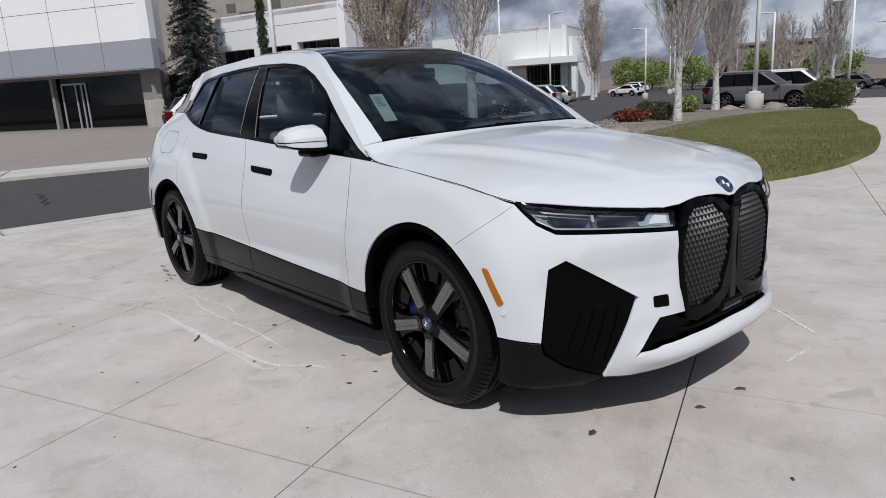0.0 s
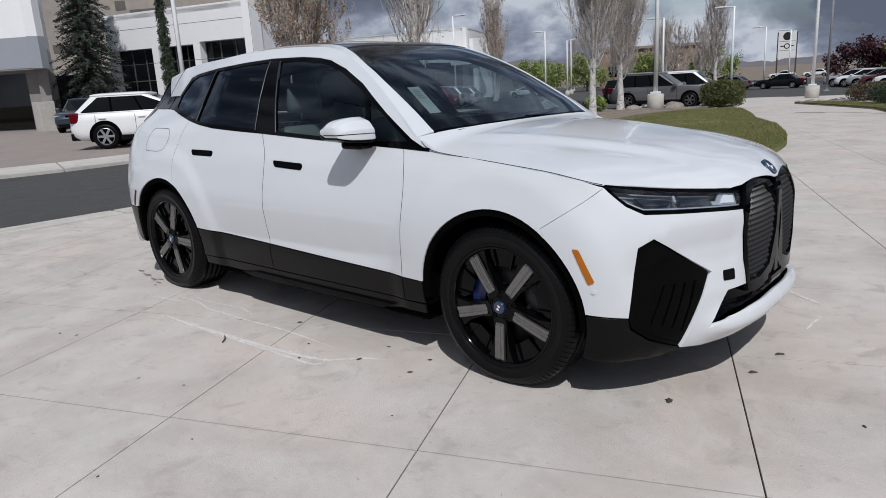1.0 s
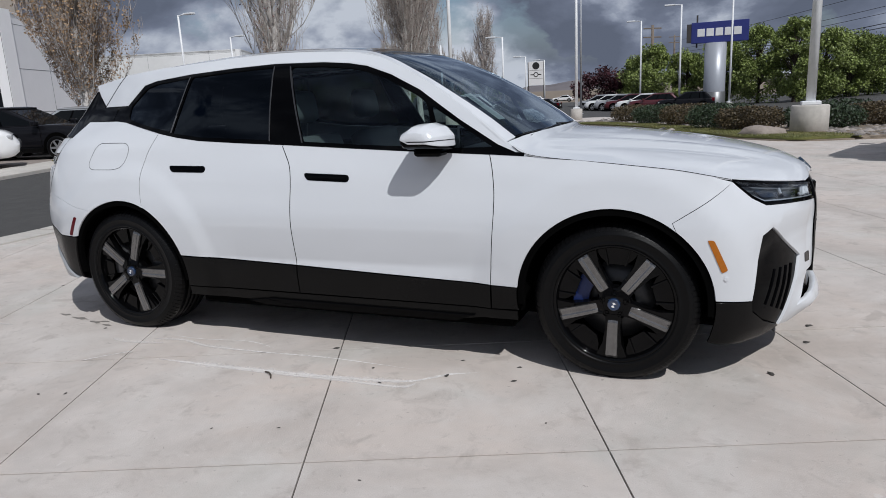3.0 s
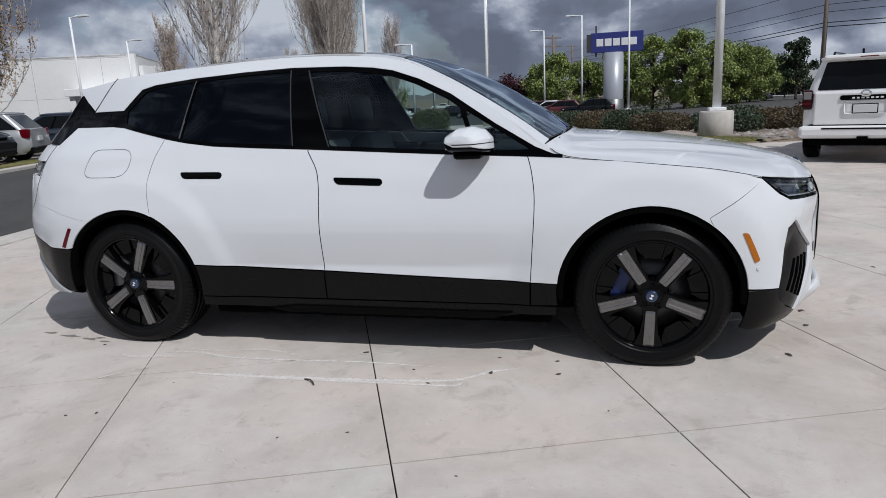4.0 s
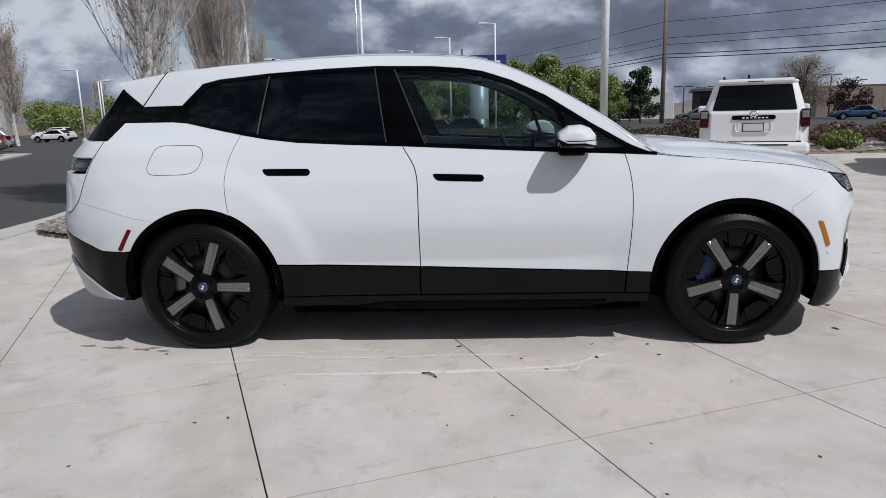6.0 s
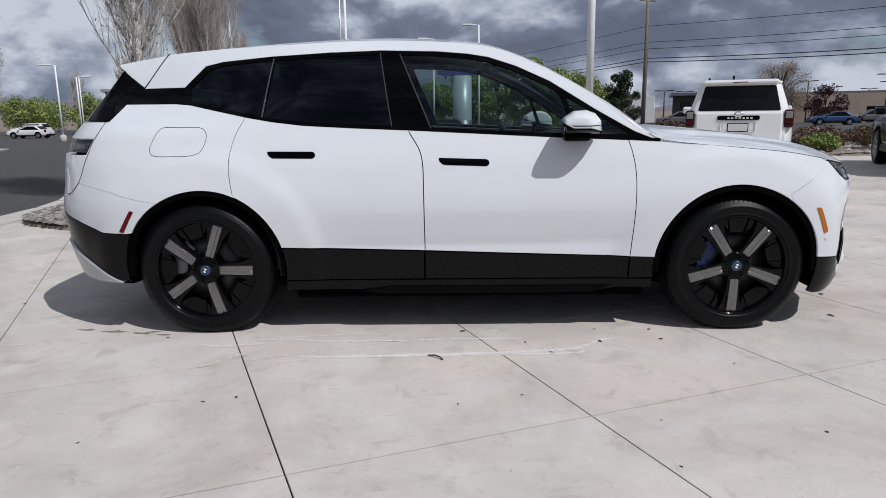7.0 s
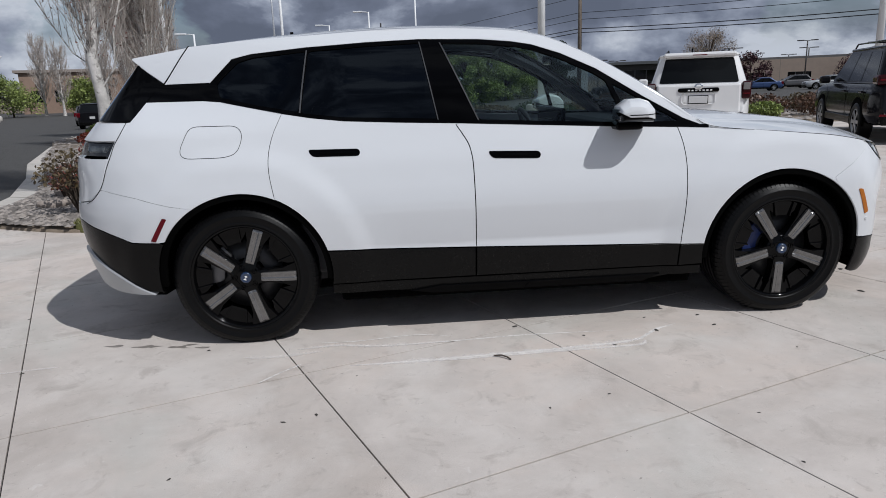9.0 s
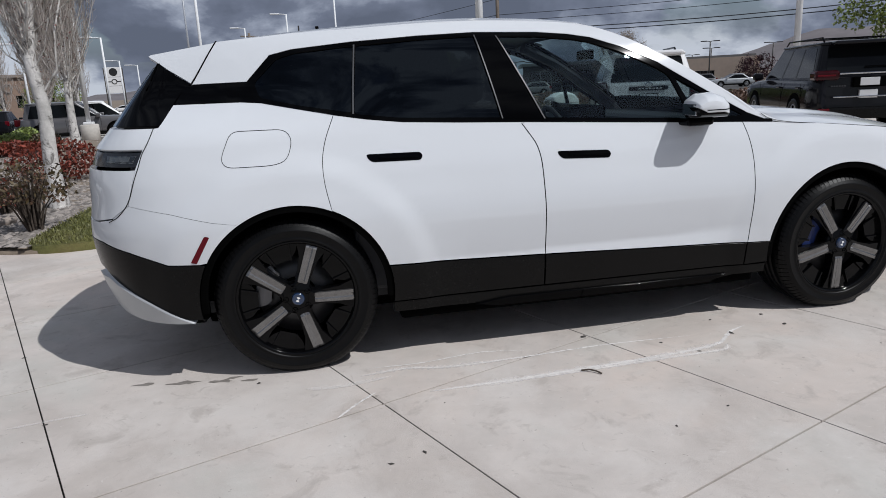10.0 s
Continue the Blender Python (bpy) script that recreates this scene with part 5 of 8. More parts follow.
# ---- trees and shrubs ----
def limb(verts, faces, pts, radii, sides):
    k0 = len(verts)
    for i, p in enumerate(pts):
        d = (pts[min(i + 1, len(pts) - 1)] - pts[max(i - 1, 0)]).normalized()
        u = d.cross(Vector((0.3, 0.9, 0.2))).normalized()
        v = d.cross(u)
        for j in range(sides):
            a = 2 * math.pi * j / sides
            verts.append(p + (u * math.cos(a) + v * math.sin(a)) * radii[i])
    for i in range(len(pts) - 1):
        for j in range(sides):
            a, b = k0 + i * sides + j, k0 + i * sides + (j + 1) % sides
            faces.append((a, b, b + sides, a + sides))


def leaf_quad(verts, faces, p, size, rng):
    a = Vector((rng.gauss(0, 1), rng.gauss(0, 1), rng.gauss(0, 1))).normalized() * size
    b = a.cross(Vector((rng.gauss(0, 1), rng.gauss(0, 1), rng.gauss(0, 1)))).normalized() * size * 0.6
    k = len(verts)
    verts += [p - a, p + b, p + a, p - b]
    faces.append((k, k + 1, k + 2, k + 3))


def poplar(name, place, height, width, seed, leaf, leaves, label, trunk_r=0.13, limbs=42, twigs=9, start=0.16, fine=0.006, leaf_size=0.03):
    """An upright, nearly bare tree: many thin steep limbs close to the stem, and a haze of fine twigs."""
    rng = random.Random(seed)
    tree = thing(name, pose(place[0], place[1], gz(place[1], place[0]) + 0.05), label, "tree")
    tv, tf = [], []
    stem = [Vector((0, 0, -0.1))]
    for k in range(1, 15):
        stem.append(Vector((rng.gauss(0, 0.018) * k * 0.6, rng.gauss(0, 0.018) * k * 0.6, height * k / 14)))
    limb(tv, tf, stem, [trunk_r * (1.45 if k == 0 else 1.04 if k == 1 else 1) * (1 - 0.95 * k / 14) for k in range(15)], 12)
    cv, cf, lv, lf = [], [], [], []
    for i in range(limbs):
        f = start + (0.84 - start) * (i / limbs) ** 0.95
        base = stem[int(f * 14)].lerp(stem[min(14, int(f * 14) + 1)], f * 14 % 1)
        a = i * 2.399 + rng.uniform(-0.5, 0.5)
        length = height * rng.uniform(0.2, 0.42) * (1.1 - 0.62 * f)
        out = width * rng.uniform(0.35, 1.05) * (1.0 - 0.6 * max(0, f - 0.3))
        bend = Vector((rng.gauss(0, 0.07), rng.gauss(0, 0.07), 0)) * (height / 9)
        pts = []
        for k in range(8):
            t = k / 7
            r = out * (1 - (1 - t) ** 1.9)
            pts.append(base + Vector((math.cos(a) * r, math.sin(a) * r, length * (0.10 * t + 0.90 * t ** 1.2))) + bend * math.sin(3.1 * t) + Vector((rng.gauss(0, 0.022), rng.gauss(0, 0.022), rng.gauss(0, 0.02))) * (height / 9))
        r0 = trunk_r * rng.uniform(0.08, 0.24) * (1.1 - 0.5 * f)
        limb(tv, tf, pts, [r0 * (1 - 0.86 * k / 7) for k in range(8)], 5)
        for j in range(twigs):
            t = rng.uniform(0.08, 0.99)
            p = pts[int(t * 7)].lerp(pts[min(7, int(t * 7) + 1)], t * 7 % 1)
            b = a + rng.uniform(-1.8, 1.8)
            tl = height * rng.uniform(0.04, 0.13)
            spread = tl * rng.uniform(0.08, 0.5)
            q = [p, p + Vector((math.cos(b) * spread * 0.75, math.sin(b) * spread * 0.75, tl * 0.42)) + Vector((rng.gauss(0, 0.02), rng.gauss(0, 0.02), 0)), p + Vector((math.cos(b) * spread, math.sin(b) * spread, tl))]
            limb(cv, cf, q, [fine, fine * 0.7, fine * 0.35], 3)
            for n in range(4):
                s = q[0].lerp(q[1], rng.random()) if n % 2 else q[1].lerp(q[2], rng.random())
                e = s + Vector((rng.gauss(0, 0.10), rng.gauss(0, 0.10), rng.uniform(0.06, 0.30))) * (height / 9)
                limb(cv, cf, [s, e], [fine * 0.5, fine * 0.28], 3)
                for m in range(leaves):
                    if rng.random() < 0.6:
                        leaf_quad(lv, lf, s.lerp(e, rng.random()) + Vector((rng.gauss(0, 0.03), rng.gauss(0, 0.03), rng.gauss(0, 0.03))), leaf_size * rng.uniform(0.6, 1.3) * (height / 9), rng)
    data_object("trunk", tv, tf, BARK, tree, True)
    data_object("crown", cv, cf, TWIG, tree)
    if lv:
        data_object("foliage", lv, lf, leaf, tree)
    return tree


def leafy(name, place, height, width, seed, mat, label, count=9000, leaf=0.16, clumps=26, stem=0.25, thin=0.75):
    """A tree in leaf: a tapered stem, limbs, and clumps of single leaves with gaps between them."""
    rng = random.Random(seed)
    tree = thing(name, pose(place[0], place[1], gz(place[1], place[0]) - 0.05), label, "tree")
    tv, tf, lv, lf = [], [], [], []
    limb(tv, tf, [Vector((0, 0, 0)), Vector((0.05, 0, height * 0.3)), Vector((0, 0.08, height * 0.62)), Vector((0.1, 0, height * 0.85))], [height * 0.024, height * 0.018, height * 0.011, height * 0.003], 8)
    for c in range(clumps):
        a, f = rng.uniform(0, 6.28), rng.uniform(stem, 1.0)
        r = width * 0.5 * math.sqrt(max(0.05, 1 - ((f - 0.52) / 0.52) ** 2)) * rng.uniform(0.3, 1.0)
        centre = Vector((r * math.cos(a), r * math.sin(a), height * f))
        limb(tv, tf, [Vector((0, 0, height * f * 0.62)), centre * 0.6 + Vector((0, 0, height * f * 0.3)), centre], [height * 0.008, height * 0.005, height * 0.002], 5)
        size = width * rng.uniform(0.10, 0.2)
        for k in range(count // clumps):
            d = Vector((rng.gauss(0, 1), rng.gauss(0, 1), rng.gauss(0, thin)))
            d = d.normalized() * size * rng.random() ** 0.4
            leaf_quad(lv, lf, centre + d, leaf * rng.uniform(0.6, 1.3), rng)
    data_object("trunk", tv, tf, TRUNK, tree, True)
    data_object("crown", lv, lf, mat, tree)
    return tree


def conifer(name, place, height, width, seed, label, mat=None, count=260, leaf=0.18, droop=0.25, dense_=40):
    """Boughs in whorls, each carrying flat sprays of short needles."""
    rng = random.Random(seed)
    tree = thing(name, pose(place[0], place[1], gz(place[1], place[0])), label, "tree")
    tv, tf, lv, lf = [], [], [], []
    limb(tv, tf, [Vector((0, 0, -0.1)), Vector((0.04, 0.02, height * 0.5)), Vector((0, 0, height))], [height * 0.02, height * 0.012, 0.01], 8)
    for i in range(count):
        f = 0.03 + 0.96 * (i / count)
        a = i * 2.399 + rng.uniform(-0.4, 0.4)
        r = width * 0.5 * (1 - f) ** 0.6 * rng.uniform(0.55, 1.2) + 0.12
        base = Vector((0, 0, height * f))
        tip = base + Vector((math.cos(a) * r, math.sin(a) * r, -r * droop + rng.uniform(-0.1, 0.25)))
        mid = base.lerp(tip, 0.55) + Vector((0, 0, 0.08 * r))
        limb(tv, tf, [base, mid, tip], [0.03, 0.018, 0.005], 4)
        way = (tip - base).normalized()
        across = way.cross(Vector((0, 0, 1))).normalized()
        for k in range(int(dense_ * (0.4 + r / (width * 0.5)))):
            t = rng.uniform(0.12, 1.0)
            p = base.lerp(mid, t / 0.55) if t < 0.55 else mid.lerp(tip, (t - 0.55) / 0.45)
            d = (way * rng.uniform(0.3, 1.0) + across * rng.choice((-1, 1)) * rng.uniform(0.3, 1.0) + Vector((0, 0, rng.uniform(-0.6 - droop * 0.5, 0.35)))).normalized()
            reach = leaf * rng.uniform(0.7, 1.9)
            s = p + Vector((rng.gauss(0, 0.04), rng.gauss(0, 0.04), rng.gauss(0, 0.05)))
            wv = d.cross(Vector((rng.gauss(0, 1), rng.gauss(0, 1), rng.gauss(0, 1)))).normalized() * leaf * 0.20
            n = len(lv)
            lv += [s, s + d * reach * 0.5 + wv, s + d * reach, s + d * reach * 0.5 - wv]
            lf.append((n, n + 1, n + 2, n + 3))
    data_object("trunk", tv, tf, TRUNK, tree, True)
    data_object("crown", lv, lf, mat or CONIFER, tree)
    return tree


def shrub(name, place, size, seed, mat, label, count=2200, leaf=0.04, boxy=0.0, group="", open_twigs=24, bare=0.0):
    """A shrub of single leaves round a core of twigs; boxy clips it square."""
    rng = random.Random(seed)
    ob = thing(name, pose(place[0], place[1], gz(place[1], place[0]) + 0.06), label, "shrub", group)
    tv, tf, lv, lf = [], [], [], []
    w, d, h = size
    bumps = [(rng.uniform(0, 6.28), rng.uniform(0.2, 0.9), rng.uniform(0.75, 1.1)) for _ in range(9)]
    for k in range(open_twigs):
        a, t = rng.uniform(0, 6.28), rng.uniform(0.2, 0.95)
        tip = Vector((math.cos(a) * w * 0.45 * t, math.sin(a) * d * 0.45 * t, h * rng.uniform(0.7, 1.0) * (1.15 - 0.5 * t)))
        limb(tv, tf, [Vector((0, 0, -0.02)) + Vector((math.cos(a), math.sin(a), 0)) * 0.04, tip * 0.5 + Vector((0, 0, 0.05)), tip], [0.012, 0.008, 0.003], 4)
    for k in range(count):
        v = Vector((rng.gauss(0, 1), rng.gauss(0, 1), rng.gauss(0, 1))).normalized()
        if boxy:
            m = max(abs(v.x), abs(v.y), abs(v.z))
            v = v.lerp(v / m, boxy)
        a = math.atan2(v.y, v.x)
        g = 1.0
        for b, e, s in bumps:
            g += 0.12 * (s - 0.9) * math.cos(3 * (a - b)) * e
        r = g * rng.random() ** 0.28 * rng.uniform(0.92, 1.05)
        p = Vector((v.x * w * 0.5 * r, v.y * d * 0.5 * r, h * 0.5 + v.z * h * 0.5 * r))
        if p.z < 0.02 + bare * h:
            if bare:
                continue
            p.z = 0.02 + rng.random() * 0.1
        leaf_quad(lv, lf, p, leaf * rng.uniform(0.6, 1.4), rng)
    data_object("stem", tv, tf, TRUNK, ob)
    data_object("foliage", lv, lf, mat, ob)
    return ob


def boulder(place, size, seed, name="boulder", label="rounded tan landscaping boulder", tilt=0):
    rng = random.Random(seed)
    bm = bmesh.new()
    bmesh.ops.create_icosphere(bm, subdivisions=3, radius=1.0)
    off = Vector((rng.random() * 9, rng.random() * 9, rng.random() * 9))
    for v in bm.verts:
        k = 1 + 0.35 * noise.noise(v.co * 1.1 + off) + 0.08 * noise.noise(v.co * 4 + off)
        v.co = Vector((v.co.x * size[0] * k, v.co.y * size[1] * k, max(-0.15, v.co.z * size[2] * k)))
    ob = bm_object(name, bm, STONE, True)
    ob.matrix_basis = pose(place[0], place[1], gz(place[1], place[0]) + 0.08, 0, 0, tilt)
    return tagged(ob, label, "rock")


# trees of the island and the car park
poplar("bare_tree", (-4.42, 4.95), 8.4, 1.0, 11, BUD, 1, "nearly bare upright tree with pale bark and reddish buds", 0.088, 110, 30, 0.16, 0.0045, 0.018)
poplar("bare_tree", (-7.5, 16.4), 9.6, 1.0, 12, BUD, 1, "nearly bare upright tree with pale bark", 0.11, 130, 24, 0.13, 0.007, 0.02)
poplar("bare_tree", (-11.2, 25.7), 10.5, 1.25, 13, BUD, 1, "nearly bare upright tree with pale bark", 0.14, 130, 22, 0.11, 0.009, 0.025)
poplar("bare_tree", (-20.5, 15.4), 9.6, 2.0, 14, DRY_LEAF, 4, "upright tree keeping its dry brown leaves", 0.15, 130, 24, 0.12, 0.009, 0.042)
poplar("bare_tree", (-45.0, 62.0), 11.5, 1.7, 15, DRY_LEAF, 3, "upright tree keeping its dry brown leaves", 0.2, 60, 14, 0.14, 0.016, 0.05)
poplar("bare_tree", (-22.0, 68.0), 10.5, 1.2, 16, BUD, 1, "bare upright tree in the far car park", 0.2, 70, 14, 0.1, 0.018, 0.03)
poplar("bare_tree", (-25.0, 66.0), 6.5, 1.8, 17, DRY_LEAF, 3, "small tree with dry rust-brown leaves", 0.15, 40, 12, 0.1, 0.016, 0.05)
poplar("bare_tree", (-52.0, 72.0), 9.0, 1.1, 18, BUD, 1, "bare upright tree in the far car park", 0.18, 60, 12, 0.12, 0.018, 0.03)
poplar("bare_tree", (-31.0, 88.0), 8.0, 1.3, 19, BUD, 1, "bare upright tree in the far car park", 0.18, 60, 12, 0.12, 0.02, 0.03)
poplar("bare_tree", (-2.5, -17.0), 8.0, 1.6, 24, BUD, 1, "bare tree across the lane, mirrored in the car windows", 0.15, 60, 10, 0.2, 0.012, 0.03)
poplar("bare_tree", (4.5, -19.0), 8.5, 1.7, 25, BUD, 1, "bare tree across the lane, mirrored in the car windows", 0.15, 60, 10, 0.2, 0.012, 0.03)
conifer("spruce", (-38.5, 14.2), 11.5, 4.1, 21, "tall blue-green spruce beside the showroom", leaf=0.13, count=420, dense_=85, droop=0.35)
conifer("weeping_conifer", (-30.9, 14.9), 7.6, 0.55, 22, "narrow weeping conifer before the white wall", GREEN_DARK, 190, 0.09, 1.6, 60)
for i, (x, y, h, w) in enumerate(((-5.6, 78, 6.3, 5), (-2.0, 80, 5.6, 5), (1.8, 79, 6.8, 5), (5.2, 76, 7.4, 5.5), (8.4, 74, 7.9, 4.6), (11.2, 76, 6.6, 5), (14.0, 80, 6.2, 5), (16.5, 84, 5.8, 5.5), (-9.0, 96, 6.6, 6))):
    leafy("leafy_tree", (x, y), h, w, 30 + i, GREEN, "street tree in fresh green leaf", 17000, 0.115, 60, 0.08)
for i, (x, y, h, w) in enumerate(((-52, 96, 5.2, 7), (-44, 100, 4.6, 6), (-60, 92, 4.8, 7), (-64, 104, 5, 8), (-38, 112, 5.5, 9), (19, 98, 5.6, 8), (24, 110, 5.5, 9))):
    leafy("leafy_tree", (x, y), h, w, 50 + i, GREEN, "distant tree in spring leaf", 7000, 0.14, 34)
for i, (x, y, h, w) in enumerate(((-49.3, 99.6, 11.0, 1.5), (-45.6, 97.0, 9.5, 1.6), (-43.0, 102.0, 8.5, 1.7), (-39.0, 96.0, 9.5, 1.5), (-57.0, 100.5, 8.5, 1.4))):
    poplar("bare_tree", (x, y), h, w, 140 + i, (BUD, DRY_LEAF)[i % 2], (1, 2)[i % 2], "bare upright tree before the brown building", 0.18, 60, 12, 0.12, 0.02, 0.03)
leafy("maroon_tree", (-14.5, 96.0), 4.6, 7.5, 61, MAROON, "round dark maroon-leaved tree", 5000, 0.18, stem=0.12)
leafy("dark_tree", (21.0, 82.0), 6.2, 4.8, 62, GREEN_DARK, "dense dark green tree by the street", 6500, 0.15, stem=0.15)
leafy("pale_tree", (39.5, 80.0), 6.9, 6.5, 63, PALE_BUD, "pale tree just coming into leaf", 20000, 0.055, 90)
leafy("red_tree", (44.0, 78.0), 4.0, 5.0, 64, MAROON, "small dark red-leaved tree", 2600, 0.14, stem=0.15)
leafy("red_tree", (62.0, 84.0), 3.6, 5.0, 65, MAROON, "small dark red-leaved tree", 2200, 0.14, stem=0.15)
leafy("leafy_tree", (18.3, 14.9), 5.4, 4.4, 66, GREEN, "tree with new leaves and white blossom", 12000, 0.07, 40, stem=0.4)
# shrubs
shrub("shrub", (-4.2, 3.42), (0.95, 0.85, 0.74), 71, OLIVE, "sparse olive-leaved shrub with bare grey stems in gravel", 950, 0.026, open_twigs=46, bare=0.42)
shrub("shrub", (-4.15, 3.35), (0.7, 0.6, 0.66), 73, RUST, "sparse rust-leaved shrub in gravel", 420, 0.024, open_twigs=20, bare=0.45)
shrub("shrub", (-4.95, 4.75), (0.5, 0.45, 0.45), 72, RED_LEAF, "small shrub with red and olive leaves in gravel", 420, 0.024, bare=0.2)
shrub("shrub", (-5.4, 8.1), (1.5, 1.1, 0.72), 74, RED_LEAF, "red-leaved shrub beside a bare tree", 2200, 0.03)
shrub("shrub", (-8.45, 17.0), (0.9, 0.8, 0.62), 75, OLIVE, "olive and green low round shrub", 1800, 0.03)
shrub("shrub", (-8.95, 16.1), (1.35, 0.8, 0.42), 76, RED_LEAF, "red-leaved shrub in the gravel bed", 1500, 0.045)
shrub("shrub", (-9.75, 18.4), (1.1, 1.0, 0.6), 77, GREEN, "fresh green shrub in the gravel bed", 1500, 0.045)
shrub("shrub", (-11.2, 23.4), (1.0, 0.9, 0.7), 78, GREEN, "green shrub in the gravel bed", 1500, 0.045)
shrub("hedge", (-7.0, 26.6), (1.75, 1.6, 1.14), 79, HEDGE, "large clipped yellow-green hedge block", 12000, 0.035, 0.5)
for i, (x, y, w) in enumerate(((-2.0, 30.6, 2.6), (-0.6, 27.2, 2.6), (0.8, 24.0, 2.6), (1.9, 20.4, 2.4), (2.7, 18.6, 2.2), (4.6, 18.4, 2.4), (6.3, 19.8, 2.4))):
    shrub("hedge", (x, y), (w * 0.92, 1.9, 0.82 if i < 4 else 0.7), 81 + i, (OLIVE, GREEN_DARK)[i % 2], "clipped olive-green hedge mound in the strip", 6500, 0.034, 0.35, "hedges of the planting strip")
for i, (x, y, w, h, mt) in enumerate(((7.6, 20.2, 1.6, 1.0, RUST), (8.9, 19.0, 1.9, 1.0, RUST), (9.6, 23.5, 2.2, 0.85, GREEN_DARK), (11.3, 17.0, 2.0, 0.75, RUST), (13.2, 16.4, 2.1, 0.8, RUST), (15.2, 16.0, 2.0, 0.7, OLIVE), (17.2, 15.6, 2.2, 0.8, RUST), (10.6, 15.4, 1.1, 0.55, GREEN), (19.5, 15.0, 2.2, 0.8, RUST), (22, 14.4, 2.2, 0.8, OLIVE), (12, 24, 2.2, 0.85, GREEN_DARK), (6.2, 26, 2.4, 0.8, GREEN_DARK), (14.5, 19.5, 1.8, 0.7, OLIVE), (18.2, 18.4, 1.8, 0.7, OLIVE))):
    shrub("shrub", (x, y), (w, w * 0.9, h), 101 + i, mt, {RUST: "rust-brown rounded shrub in gravel", OLIVE: "olive-brown low shrub in gravel", GREEN: "fresh green low shrub in gravel", GREEN_DARK: "dark green rounded shrub in gravel"}[mt], 1900, 0.045)
boulder((-8.5, 25.2), (0.45, 0.32, 0.3), 1)
boulder((-10.3, 25.2), (0.35, 0.28, 0.2), 7)
boulder((2.9, 15.4), (0.6, 0.35, 0.22), 2)
boulder((-6.0, 11.2), (0.3, 0.22, 0.16), 3)
boulder((-4.75, 3.95), (0.22, 0.16, 0.1), 4)
boulder((-4.95, 5.0), (0.3, 0.2, 0.13), 5)


# ---- parked vehicles ----
PAINTS = {}


def car_paint(name, color, metal=0.0):
    if name not in PAINTS:
        PAINTS[name] = material(name + "_car_paint", color, 0.14 if max(color) < 0.02 else 0.3, metal, 0.01, 3.0, coat=0.12 if max(color) < 0.02 else 0.8, spec=0.14 if max(color) < 0.02 else 0.5)
    return PAINTS[name]


CAR_GLASS = material("dark_car_glass", (0.005, 0.006, 0.007), 0.05, vary=0.0, spec=0.18)
SILVER_RIM = material("silver_rim", (0.42, 0.42, 0.43), 0.3, 0.7, vary=0.05)
PLATE = material("plain_plate", (0.6, 0.6, 0.6), 0.4, vary=0.0)
WHEEL_CACHE = {}


def simple_wheel(parent, x, y, r, side, rim_mat, width=0.23):
    base = Matrix.Translation((x, y, r)) @ (pose(0, 0, 0) if side < 0 else pose(0, 0, 0, 0, 0, 180))
    key = (round(r, 3), rim_mat.name)
    if key not in WHEEL_CACHE:
        bm = bmesh.new()
        lathe(bm, [(r * 0.66, 0.0), (r * 0.72, -0.012), (r * 0.88, -0.012), (r * 0.97, 0.012), (r, 0.04), (r, width - 0.04), (r * 0.97, width), (r * 0.66, width)], "y", 36)
        tyre = bpy.data.meshes.new("tyre")
        bm.to_mesh(tyre)
        bm.free()
        tyre.materials.append(RUBBER)
        tyre.polygons.foreach_set("use_smooth", [True] * len(tyre.polygons))
        bm = bmesh.new()
        lathe(bm, [(r * 0.66, 0.002), (r * 0.63, -0.004), (r * 0.60, 0.012), (r * 0.58, 0.1)], "y", 36)
        for k in range(6):
            m = Matrix.Rotation(2 * math.pi * k / 6, 4, "Y")
            box(bm, 0.02, r * 0.62, 0.0, 0.025, -0.032, 0.032, 0.004, m)
        lathe(bm, [(0.0001, -0.008), (0.055, -0.006), (0.065, 0.02)], "y", 18)
        rim = bpy.data.meshes.new("rim")
        bm.to_mesh(rim)
        bm.free()
        rim.materials.append(rim_mat)
        bm = bmesh.new()
        lathe(bm, [(0.0001, 0.07), (r * 0.62, 0.07)], "y", 24)
        disc = bpy.data.meshes.new("wheel_back")
        bm.to_mesh(disc)
        bm.free()
        disc.materials.append(LINER)
        WHEEL_CACHE[key] = (tyre, rim, disc)
    tyre, rim, disc = WHEEL_CACHE[key]
    w = new("wheel", tyre)
    w.parent = parent
    w.matrix_basis = base
    for n, me in (("rim", rim), ("wheel_back", disc)):
        o = new(n, me)
        o.parent = w


